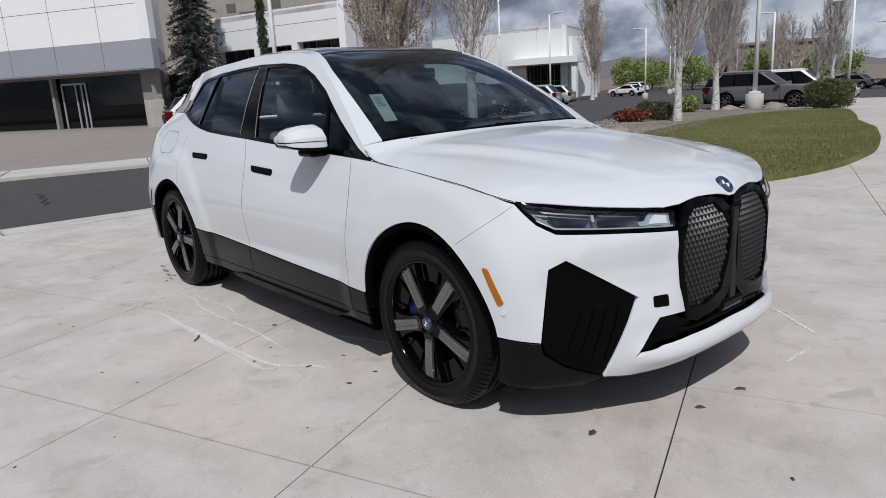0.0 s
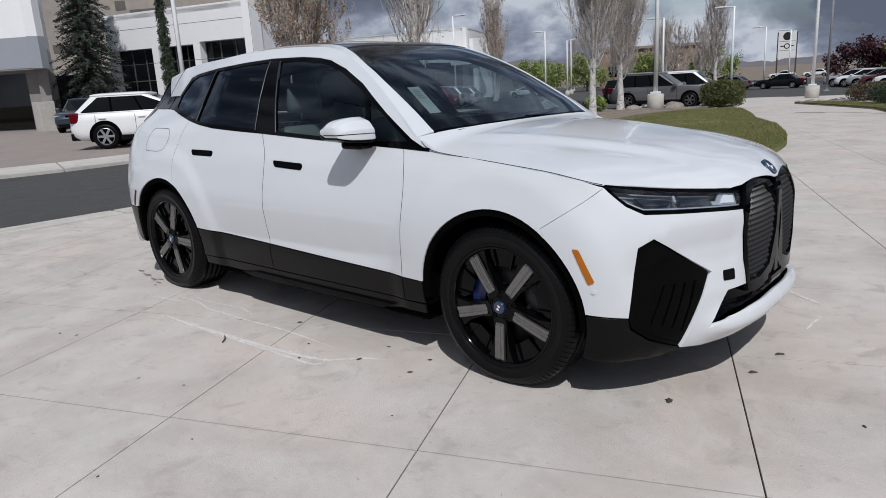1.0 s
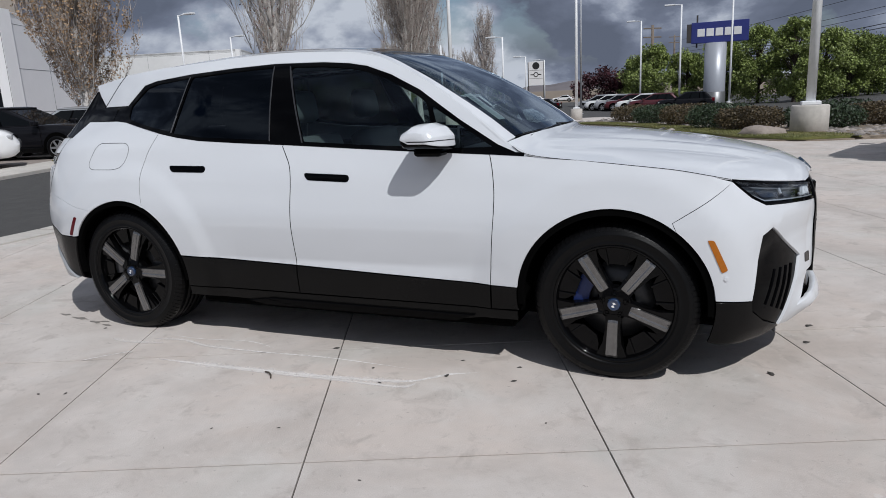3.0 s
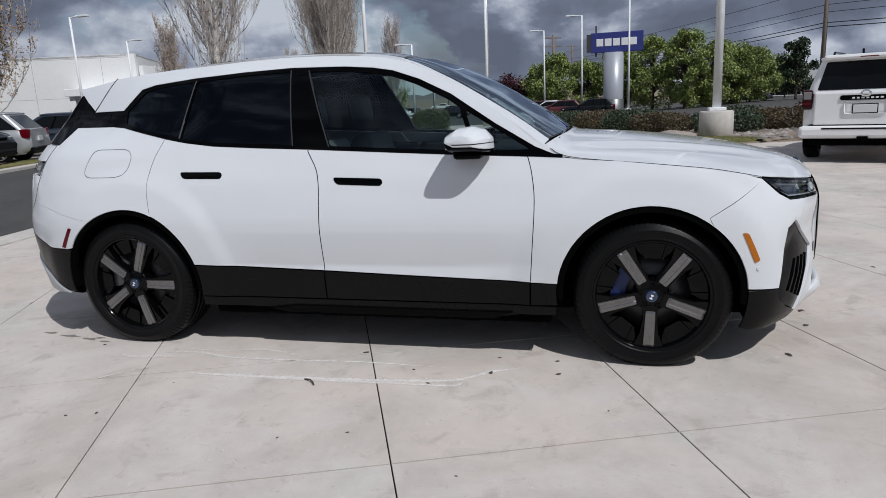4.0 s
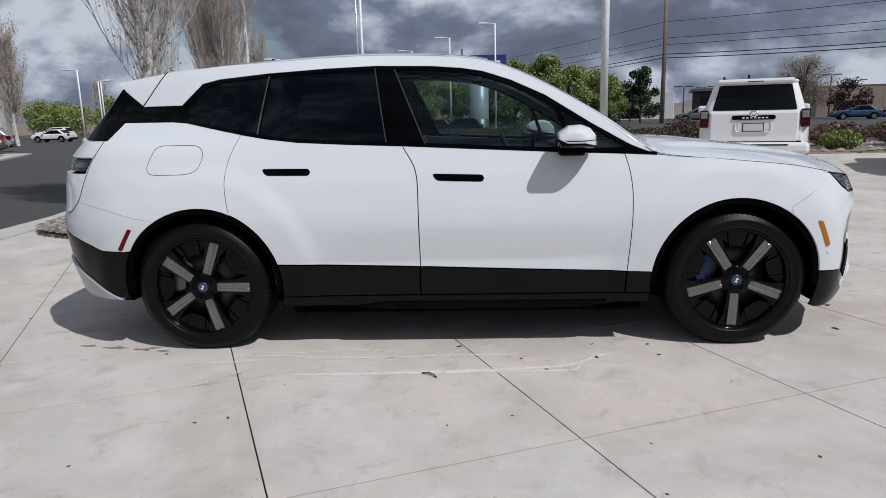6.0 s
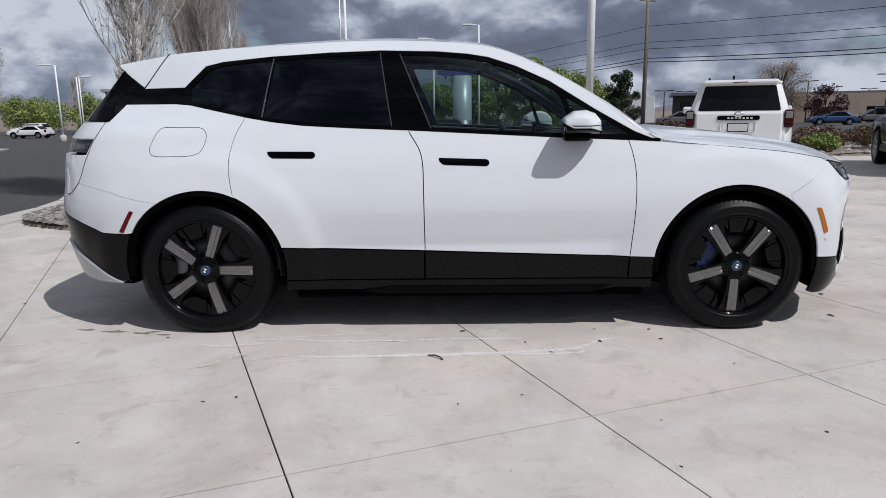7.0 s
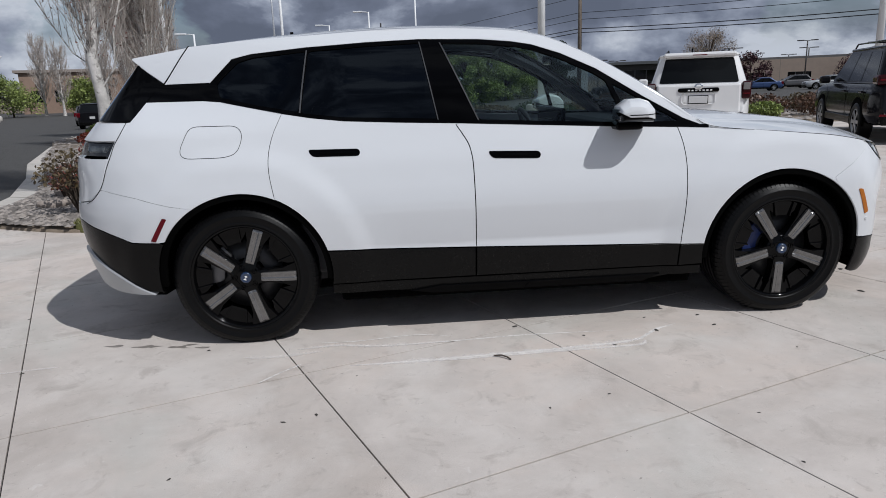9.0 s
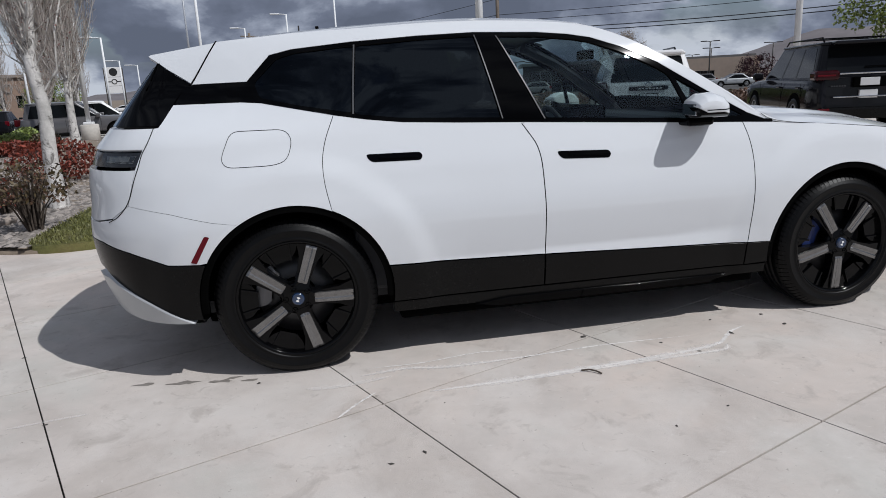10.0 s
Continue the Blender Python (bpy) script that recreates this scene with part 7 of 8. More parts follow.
# ---- buildings, lamps, signs, wires, hills ----
def facade(parent, p0, p1, z0, z1, mat, name="wall", thick=0.4, openings=(), panels=None, seam=None):
    """A wall from p0 to p1 with openings (from, to, low, high, glass, columns, rows) cut through it; panels lays a grid of seams."""
    p0, p1 = Vector(p0), Vector(p1)
    d = (p1 - p0).normalized()
    n = Vector((d.y, -d.x))
    if n.dot(-p0) < 0:
        n.negate()
    m = Matrix(((d.x, -n.x, 0, p0.x), (d.y, -n.y, 0, p0.y), (0, 0, 1, 0), (0, 0, 0, 1)))
    length = (p1 - p0).length
    us = sorted({0.0, length, *[v for o in openings for v in o[:2]]})
    bm = bmesh.new()
    for a, b in zip(us, us[1:]):
        zs = [z0]
        for o in sorted((o for o in openings if o[0] <= a + 1e-6 and o[1] >= b - 1e-6), key=lambda o: o[2]):
            if o[2] > zs[-1]:
                box(bm, a, b, 0, thick, zs[-1], o[2], 0, m)
            zs.append(o[3])
        if z1 > zs[-1]:
            box(bm, a, b, 0, thick, zs[-1], z1, 0, m)
    wall = part(name, bm, mat, parent)
    for o in openings:
        a, b, lo, hi, glass, cols, rws = o
        depth = thick * 0.6
        win = boxed("window", (a, b, depth, depth + 0.04, lo, hi), glass, wall, 0, m)
        for k in range(cols + 1):
            u = a + (b - a) * k / cols
            boxed("frame", (u - 0.035, u + 0.035, depth - 0.05, depth - 0.004, lo, hi), FRAME, win, 0, m)
        for k in range(rws + 1):
            v = lo + (hi - lo) * k / rws
            boxed("frame", (a, b, depth - 0.045, depth - 0.006, v - 0.03, v + 0.03), FRAME, win, 0, m)
    if panels:
        bm = bmesh.new()
        u = panels[0]
        while u < length:
            box(bm, u - 0.012, u + 0.012, -0.006, 0.004, z0, z1, 0, m)
            u += panels[0]
        v = z0 + panels[1]
        while v < z1 - 0.1:
            box(bm, 0, length, -0.005, 0.004, v - 0.012, v + 0.012, 0, m)
            v += panels[1]
        part("panel_seam", bm, seam or FRAME, wall)
    return wall


def slab_roof(parent, pts, z0, z1, mat, name="roof"):
    bm = bmesh.new()
    lo, hi = [bm.verts.new((x, y, z0)) for x, y in pts], [bm.verts.new((x, y, z1)) for x, y in pts]
    bm.faces.new(hi)
    bm.faces.new(lo[::-1])
    for i in range(len(pts)):
        j = (i + 1) % len(pts)
        bm.faces.new((lo[i], lo[j], hi[j], hi[i]))
    bmesh.ops.recalc_face_normals(bm, faces=bm.faces)
    return part(name, bm, mat, parent)


# showroom: white and grey metal panels over a dark glazed ground floor
show = thing("showroom_building", pose(0, 0, 0), "showroom with white and grey panels over dark glass", "building", kind="structure")
c0, c1, c2 = Vector((-36.3, 10.9)), Vector((-62.0, -5.1)), Vector((-49.5, 16.3))
f0, f1 = (c0.lerp(c1, 0.028) + Vector((-0.5, 0.8))), c1 + Vector((-0.5, 0.8))
facade(show, f0, f1, -0.4, 3.25, TAUPE, "ground_floor_wall", 0.5, [(1.0, 7.55, 0.08, 3.12, SHOW_GLASS, 1, 1), (7.75, 16.0, 0.08, 3.12, SHOW_GLASS, 1, 1), (16.2, 28.6, 0.08, 3.12, SHOW_GLASS, 3, 1)])
facade(show, c0, c1, 3.25, 4.85, GREY_PANEL, "grey_band", 0.5, panels=(3.4, 3.0))
facade(show, c0, c1, 4.85, 10.0, WHITE_PANEL, "upper_wall", 0.5, panels=(3.4, 1.9))
facade(show, c0, c2, 3.25, 4.85, GREY_PANEL, "grey_band", 0.5, panels=(3.4, 3.0))
facade(show, c0, c2, 4.85, 10.0, WHITE_PANEL, "upper_wall", 0.5, panels=(3.4, 1.9))
facade(show, c0 + Vector((-0.9, 0.5)), c2 + Vector((-0.6, 0.5)), -0.4, 3.25, TAUPE, "side_wall", 0.5)
slab_roof(show, [tuple(c0), tuple(c1), (-75, 20), tuple(c2)], 9.6, 9.9, GREY_PANEL)
slab_roof(show, [tuple(c0), tuple(c1), (-75, 20), tuple(c2)], 3.22, 3.30, TAUPE, "soffit")
# the room behind the glass, its door frames, a table and chairs
along = (f1 - f0).normalized()
inward = Vector((along.y, -along.x))
room = Matrix(((along.x, inward.x, 0, f0.x), (along.y, inward.y, 0, f0.y), (0, 0, 1, 0), (0, 0, 0, 1)))
boxed("room_floor", (0.2, 29.0, 0.4, 8.0, -0.1, 0.03), DARK_STONE, show, 0, room)
boxed("room_back_wall", (0.2, 29.0, 8.0, 8.2, 0.0, 3.2), CABIN, show, 0, room)
for u in (5.3, 5.62, 6.05, 7.1):
    boxed("door_frame", (u - 0.045, u + 0.045, 0.20, 0.28, 0.05, 2.75), GREY_PANEL, show, 0.005, room, "pale aluminium door frame")
boxed("door_frame", (5.3, 7.1, 0.20, 0.28, 2.68, 2.78), GREY_PANEL, show, 0.005, room)


def cafe_table(u, v):
    ob = thing("cafe_table", room @ Matrix.Translation((u, v, 0.03)), "small metal table inside the showroom window", "table")
    bm = bmesh.new()
    lathe(bm, [(0.0001, 0.72), (0.44, 0.72), (0.45, 0.735), (0.44, 0.75), (0.0001, 0.75)], "z", 28)
    part("tabletop", bm, SATIN, ob)
    for k in range(4):
        bm = bmesh.new()
        a = radians(45 + 90 * k)
        tube(bm, [(0.34 * math.cos(a), 0.34 * math.sin(a), 0.0), (0.22 * math.cos(a), 0.22 * math.sin(a), 0.72)], 0.018, 8)
        part("leg", bm, SATIN, ob)


def cafe_chair(u, v, turn):
    ob = thing("cafe_chair", room @ Matrix.Translation((u, v, 0.03)) @ pose(0, 0, 0, 0, 0, turn), "metal-framed chair inside the showroom window", "chair", "chairs round the table")
    boxed("seat", (-0.21, 0.21, -0.21, 0.21, 0.43, 0.46), CABIN, ob, 0.012)
    for x in (-0.19, 0.19):
        for y in (-0.19, 0.19):
            bm = bmesh.new()
            tube(bm, [(x, y, 0), (x * 0.95, y * 0.95, 0.43)] if y < 0 else [(x, y + 0.03, 0), (x * 0.95, y, 0.43), (x * 0.95, y + 0.04, 0.82)], 0.014, 8)
            part("leg", bm, SATIN, ob)
    boxed("backrest", (-0.19, 0.19, 0.19, 0.225, 0.60, 0.82), SATIN, ob, 0.012)


cafe_table(10.4, 1.5)
for u, v, turn in ((9.5, 1.4, -90), (11.3, 1.6, 90), (10.5, 0.7, 180), (8.6, 1.9, -70)):
    cafe_chair(u, v, turn)
boxed("column_base", (-37.35, -36.45, 10.4, 11.2, 0.0, 1.55), KERB, show, 0.02, label="pale lower half of a corner column")

# low white building with square windows
low = thing("white_building", pose(0, 0, 0), "low white panel building with dark square windows", "building", kind="structure")
a, b, c = Vector((-41.8, 16.9)), Vector((-31.1, 20.3)), Vector((-36.0, 30.0))
facade(low, a, b, -0.7, 6.55, WHITE_PANEL, "front_wall", 0.9, [(0.35, 3.6, 0.6, 4.4, WINDOW_DARK, 3, 2), (4.1, 6.85, 0.6, 4.4, WINDOW_DARK, 3, 2), (7.35, 10.75, 0.6, 4.5, WINDOW_DARK, 3, 2)], (5.6, 2.1))
facade(low, b, c, -0.7, 6.5, WHITE_PANEL, "side_wall", 0.5, (), (4.5, 2.2))
slab_roof(low, [tuple(a), tuple(b), tuple(c), (-46, 29)], 6.2, 6.45, WHITE_PANEL)

# tall stone-clad hall behind
hall = thing("stone_hall", pose(0, 0, 0), "tall tan stone-clad hall with dark stepped blocks", "building", kind="structure")
wall = facade(hall, (-78, 22), (-52, 37.3), -1.0, 15, STONE_WALL, "front_wall", 0.6)
rng = random.Random(8)
d = Vector((34, 20)).normalized()
n = Vector((d.y, -d.x))
for k in range(26):
    u, v = 4 + rng.random() * 22, 5.5 + rng.random() * 8.2
    m = Matrix(((d.x, -n.x, 0, -78), (d.y, -n.y, 0, 22), (0, 0, 1, 0), (0, 0, 0, 1)))
    w = rng.choice((1.1, 1.1, 2.2, 3.2))
    boxed("stone_block", (u, u + w, -0.03, 0.1, round(v / 0.9) * 0.9, round(v / 0.9) * 0.9 + 0.85), DARK_STONE, wall, 0, m)
slab_roof(hall, [(-78, 22), (-52, 37.3), (-66, 62), (-95, 50)], 14.7, 15, STONE_WALL)

# large white hall with a canopy over its glazed entry
big_hall = thing("white_hall", pose(0, 0, 0), "large plain white hall with a canopy over a glazed entry", "building", kind="structure")
a, b = Vector((-82.0, 70.0)), Vector((-60.5, 76.5))
facade(big_hall, a, b, -1.5, 8.9, STUCCO, "front_wall", 0.6, [(16.2, 21.6, -0.9, 3.6, WINDOW_DARK, 5, 2)], (9.0, 5.0))
facade(big_hall, b, (-72, 100), -1.5, 8.9, STUCCO, "side_wall", 0.6)
facade(big_hall, b + Vector((0.3, 1.0)), (-60.6, 82.4), -1.5, 7.4, STUCCO, "low_side_wall", 0.6)
facade(big_hall, (-100, 60), a, -1.5, 7.2, STUCCO, "low_wall", 0.6)
slab_roof(big_hall, [tuple(a), tuple(b), (-72, 100), (-92, 92)], 8.6, 8.85, STUCCO)
m = Matrix.Translation((-71.5, 71.2, 0)) @ pose(0, 0, 0, 0, 0, 17)
boxed("canopy", (3.8, 15.0, -1.4, 3.0, 3.65, 4.6), WHITE_PANEL, big_hall, 0.05, m)
for u in (4.2, 14.0):
    boxed("canopy_post", (u, u + 0.7, -1.0, -0.3, -1.4, 3.65), WHITE_PANEL, big_hall, 0, m)

# brown building with arched gables
brown = thing("brown_building", pose(0, 0, 0), "brown block building with a flat cornice", "building", kind="structure")
facade(brown, (-62.3, 119.7), (-45.0, 127.0), -2.0, 5.6, BRICK, "front_wall", 0.6, [(u, u + 1.8, 0.6, 2.6, WINDOW_DARK, 2, 1) for u in (1.5, 5, 8.5, 12, 15.5)], (6.0, 4.0))
slab_roof(brown, [(-62.8, 119.0), (-44.4, 126.8), (-52, 146), (-70, 138)], 5.6, 6.05, TAN_PAVING)
for u in (3.2, 9.0, 14.6):
    m = Matrix.Translation((-62.3 + 0.921 * u, 119.7 + 0.389 * u - 0.2, 0)) @ pose(0, 0, 0, 0, 0, 22.9)
    bm = bmesh.new()
    lathe(bm, [(0.55, -0.08), (0.75, -0.08), (0.75, 0.3), (0.55, 0.3)], "y", 28, m @ Matrix.Translation((0, 0, 3.9)))
    part("arch", bm, TAN_PAVING, brown)

# shops across the street
shops = thing("tan_store", pose(0, 0, 0), "long low tan store across the street", "building", kind="structure")
facade(shops, (49.0, 96.0), (63.3, 86.0), -1.8, 3.2, TAN_WALL, "front_wall", 0.6, [(u, u + 3.0, -1.0, 1.4, WINDOW_DARK, 3, 1) for u in (3, 9)], (8.0, 6.0))
slab_roof(shops, [(49, 96), (63.3, 86), (76, 104), (62, 114)], 3.2, 3.5, TAUPE)
facade(shops, (63.5, 86.3), (76, 104), -1.8, 3.2, TAN_WALL, "side_wall", 0.6)
facade(shops, (45.0, 99.0), (49.0, 96.2), -1.8, 4.2, GREY_PANEL, "entry_wall", 0.6, [(0.8, 3.6, -1.0, 2.5, WINDOW_DARK, 2, 2)])
glassy = thing("dark_store", pose(0, 0, 0), "dark glazed store with a flat roof", "building", kind="structure")
facade(glassy, (31.8, 96.5), (43.0, 93.0), -1.8, 3.2, POLE_DARK, "front_wall", 0.5, [(1, 10.5, -0.9, 2.4, WINDOW_DARK, 6, 2)])
slab_roof(glassy, [(31.3, 95.6), (43.5, 92.0), (48, 106), (36, 112)], 3.2, 3.6, FRAME)
white_s = thing("white_store", pose(0, 0, 0), "low white store beyond the street", "building", kind="structure")
facade(white_s, (16.0, 128.0), (36.0, 120.0), -2.0, 3.4, STUCCO, "front_wall", 0.5, [(2, 7, -0.9, 1.6, WINDOW_DARK, 3, 1), (10, 16, -0.9, 1.6, WINDOW_DARK, 3, 1)], (5.0, 5.0))
slab_roof(white_s, [(16, 128), (36, 120), (40, 134), (20, 142)], 3.3, 3.7, STUCCO)


# lamp posts and poles
def lamp_post(place, height, label, base=0.0, base_r=0.3, r=0.09, arm=0.0, arm_way=180, mat=None, group="lamp posts of the car park", name="lamp_post", head=True, double=False):
    mat = mat or POLE
    ob = thing(name, pose(place[0], place[1], gz(place[1], place[0]) - 0.02), label, "lamp post", group)
    if base:
        bm = bmesh.new()
        lathe(bm, [(0.0001, -0.2), (base_r, -0.2), (base_r, base - 0.03), (base_r - 0.03, base), (0.0001, base)], "z", 28)
        part("concrete_base", bm, KERB, ob, "round concrete footing", True)
    boxed("base_plate", (-r * 1.9, r * 1.9, -r * 1.9, r * 1.9, base, base + 0.10), mat, ob, 0.02)
    bm = bmesh.new()
    tube(bm, [(0, 0, base), (0, 0, height * 0.5), (0, 0, height)], [r, r * 0.9, r * 0.75], 12)
    part("pole", bm, mat, ob, "", True)
    if head:
        for w in ((arm_way, arm_way + 180) if double else (arm_way,)):
            m = Matrix.Translation((0, 0, height)) @ pose(0, 0, 0, 0, 0, w)
            bm = bmesh.new()
            tube(bm, [(0, 0, -0.05), (arm * 0.5, 0, 0.0), (arm, 0, 0.02)], r * 0.45, 8)
            part("arm", bm, mat, ob).matrix_basis = m
            boxed("lamp_head", (arm - 0.1, arm + 0.75, -0.18, 0.18, -0.04, 0.09), mat, ob, 0.03, m)
    return ob


lamp_post((-9.9, 26.5), 9.4, "grey steel lamp post on a round concrete footing", 0.72, 0.36, 0.095, 0.6, 200)
lamp_post((-7.0, 41.5), 10.6, "grey steel lamp post on a round concrete footing", 0.72, 0.38, 0.10, 0.6, 180)
lamp_post((4.05, 16.4), 9.5, "grey square-based lamp post on a wide concrete footing", 0.78, 0.46, 0.12, 0.6, 180)
lamp_post((-10.4, 61.0), 15.0, "slim bright metal flagpole", 0, 0, 0.10, name="flagpole", group="", head=False, mat=SATIN)
lamp_post((2.35, 59.0), 9.9, "grey lamp post with one arm", 0.6, 0.3, 0.09, 0.7, 180)
lamp_post((-1.85, 63.0), 9.2, "grey lamp post with one arm", 0.6, 0.3, 0.09, 0.7, 180)
lamp_post((-6.15, 71.0), 8.8, "grey lamp post with one arm", 0.6, 0.3, 0.09, 0.7, 180)
lamp_post((-35.0, 37.0), 8.45, "grey lamp post with one arm in the car park", 0.6, 0.3, 0.09, 0.7, 0)
lamp_post((-39.2, 47.9), 8.1, "grey lamp post with one arm in the car park", 0.6, 0.3, 0.09, 0.7, 0)
lamp_post((-25.6, 12.7), 9.0, "grey lamp post before the white building", 0.5, 0.3, 0.10, 0.7, 0)
lamp_post((-37.0, 60.2), 7.0, "grey lamp post in the far car park", 0.5, 0.3, 0.09, 0.7, 180)
lamp_post((-42.9, 74.6), 6.75, "grey lamp post in the far car park", 0.5, 0.3, 0.09, 0.7, 0)
lamp_post((-45.5, 80.0), 7.2, "grey lamp post in the far car park", 0.5, 0.3, 0.09, 0.7, 0)
lamp_post((-21.4, 53.9), 6.55, "grey lamp post in the far car park", 0.5, 0.3, 0.09, 0.7, 180)
lamp_post((-15.6, 53.5), 6.8, "grey lamp post in the far car park", 0.6, 0.3, 0.09, 0.7, 180)
lamp_post((-20.5, 88.5), 6.4, "grey lamp post in the far car park", 0.6, 0.3, 0.09, 0.7, 180)
lamp_post((-19.5, 75.3), 6.3, "grey lamp post in the far car park", 0.6, 0.3, 0.09, 0.7, 180)
lamp_post((13.5, 14.7), 10.0, "grey lamp post at the edge of the forecourt", 0.6, 0.34, 0.10, 0.6, 180)
for x, y, h in ((48.8, 92.0, 5.6), (61.0, 108.0, 5.4), (69.0, 112.0, 5.2), (55.0, 84.5, 6.0), (60.0, 92.0, 5.4), (66.0, 86.0, 5.6), (22.0, 92.0, 4.6), (28.0, 88.0, 4.4), (34.0, 98.0, 4.6), (75.0, 74.0, 6.2)):
    lamp_post((x, y), h, "dark bronze twin-arm street lamp", 0, 0, 0.10, 0.5, 330, POLE_DARK, "street lamps across the road", "street_lamp", True, True)

# blue sign on a round column: plain white blocks stand where its lettering is
sign = thing("pylon_sign", pose(1.0, 70.0, gz(70, 1.0), 0, 0, 0) @ Matrix.Scale(1.055, 4) @ Matrix.Translation((0, 0, 0.45)), "blue dealer sign panel on a thick pale column", "sign")
bm = bmesh.new()
lathe(bm, [(0.95, 0.9), (0.95, 5.33), (0.0001, 5.33)], "z", 32)
part("column", bm, GREY_PANEL, sign, "", True)
bm = bmesh.new()
lathe(bm, [(1.0, -0.8), (1.0, 0.9), (0.96, 0.92)], "z", 32)
part("column_foot", bm, FRAME, sign, "", True)
boxed("panel", (-2.15, 2.75, -0.30, 0.30, 5.35, 7.2), SIGN_BLUE, sign, 0.03)
boxed("end_box", (-2.55, -2.15, -0.28, 0.28, 5.45, 7.1), POLE_DARK, sign, 0.02)
boxed("post", (-1.75, -1.6, 0.31, 0.45, 5.0, 7.9), POLE_DARK, sign)
for k in range(5):
    boxed("letter_block", (-1.62 + 0.78 * k, -1.62 + 0.78 * k + 0.64, -0.33, -0.29, 5.93, 6.62), SIGN_WHITE, sign, 0.02)

tall = thing("pylon_sign", pose(-46.5, 186.0, -1.9, 0, 0, 10) @ Matrix.Scale(1.56, 4) @ Matrix.Translation((0, 0, 0.35)), "tall white dealer sign with round emblem shapes", "sign")
for x in (-1.45, 1.25):
    boxed("post", (x, x + 0.2, -0.1, 0.1, -0.6, 6.6), POLE_DARK, tall)
boxed("panel", (-1.3, 1.3, -0.14, 0.14, 2.6, 6.7), SIGN_WHITE, tall, 0.03)
bm = bmesh.new()
lathe(bm, [(0.0001, -0.16), (0.62, -0.16), (0.62, 0)], "y", 28, Matrix.Translation((0, 0, 5.95)))
part("emblem_disc", bm, SIGN_BLACK, tall)
bm = bmesh.new()
lathe(bm, [(0.30, -0.17), (0.42, -0.17), (0.42, 0)], "y", 24, Matrix.Translation((0, 0, 4.45)))
box(bm, -0.95, -0.42, -0.17, -0.1, 4.38, 4.52)
box(bm, 0.42, 0.95, -0.17, -0.1, 4.38, 4.52)
part("emblem_wings", bm, SIGN_BLACK, tall)
boxed("panel_seam", (-1.2, 1.2, -0.15, -0.13, 5.15, 5.19), SIGN_BLACK, tall)
boxed("panel_seam", (-1.2, 1.2, -0.15, -0.13, 3.75, 3.79), SIGN_BLACK, tall)

# power line
def power_pole(place, height, label):
    ob = thing("power_pole", pose(place[0], place[1], gz(place[1], place[0])), label, "utility pole", "power poles")
    bm = bmesh.new()
    tube(bm, [(0, 0, -0.5), (0.05, 0, height * 0.5), (0, 0, height)], [0.26, 0.22, 0.16], 12)
    part("pole", bm, WOOD_POLE, ob, "", True)
    for z in (height - 0.4, height - 1.5):
        boxed("crossarm", (-1.2, 1.2, -0.08, 0.08, z - 0.08, z + 0.08), WOOD_POLE, ob, 0.01, pose(0, 0, 0, 0, 0, 30))
    return ob


poles = [(-8.0, 150.0), (21.3, 73.5), (64.0, 34.0)]
power_pole(poles[0], 12.5, "distant wooden power pole with crossarms")
power_pole(poles[1], 15.0, "tall weathered wooden power pole by the street")
power_pole(poles[2], 13.0, "wooden power pole along the street")
power_pole((-7.0, 92.0), 10.0, "distant wooden power pole with crossarms")
for k, h in enumerate((7.5, 7.9, 8.9, 9.6, 11.3)):
    bm = bmesh.new()
    for (x0, y0), (x1, y1) in zip(poles, poles[1:]):
        pts = []
        for i in range(17):
            t = i / 16
            pts.append((x0 + (x1 - x0) * t, y0 + (y1 - y0) * t, gz(y0 + (y1 - y0) * t) + h - 0.6 * 4 * t * (1 - t) * (1 if k < 2 else 0.8)))
        tube(bm, pts, 0.045 if k in (0, 1) else 0.028, 5)
    tagged(part("power_line", bm, CABLE, None), "black overhead cable sagging between poles", "cable", "overhead cables")

# hills on the horizon
hills = thing("backdrop", pose(0, 0, 0), "low bare hills on the horizon", "hills", kind="structure")
bm = bmesh.new()
prev = None
for k in range(181):
    az = radians(20 + 140 * k / 180)
    deg = math.degrees(az)
    h = 18 + 26 * noise.fractal(Vector((deg * 0.09, 1.3, 0)), 1.0, 2.0, 5) + 78 * math.exp(-((deg - 48.5) / 7.5) ** 2) + 34 * math.exp(-((deg - 123) / 6.0) ** 2) + 12 * math.exp(-((deg - 112) / 14) ** 2)
    R = 1900
    col = [bm.verts.new((R * math.cos(az) * f, R * math.sin(az) * f, -4 + max(6, h) * g + 6 * noise.noise(Vector((deg, f * 9, 2))) * g)) for f, g in ((0.8, 0.0), (0.88, 0.35), (0.94, 0.7), (1.0, 1.0), (1.2, 0.6))]
    if prev:
        for a, b, c, d2 in zip(prev, prev[1:], col[1:], col):
            bm.faces.new((a, b, c, d2))
    prev = col
part("hill", bm, HILL, hills, "", True)


# ---- forecourt slabs, one by one ----
# two sets of joint lines: along n1 at these distances, along n2 every 1.22 m
N1, N2 = Vector((math.cos(radians(23.4)), math.sin(radians(23.4)))), Vector((-math.sin(radians(21.6)), math.cos(radians(21.6))))
NEAR_U = {-2: -2.87, -1: -1.64, 0: -0.39, 1: 0.80, 2: 2.04, 3: 3.31}


def u_line(i):
    return NEAR_U[i] if i in NEAR_U else (-2.87 + 1.24 * (i + 2) if i < 0 else 3.31 + 1.24 * (i - 3))


def crossing(u, v):
    k = N1.x * N2.y - N1.y * N2.x
    return Vector(((u * N2.y - v * N1.y) / k, (N1.x * v - N2.x * u) / k))


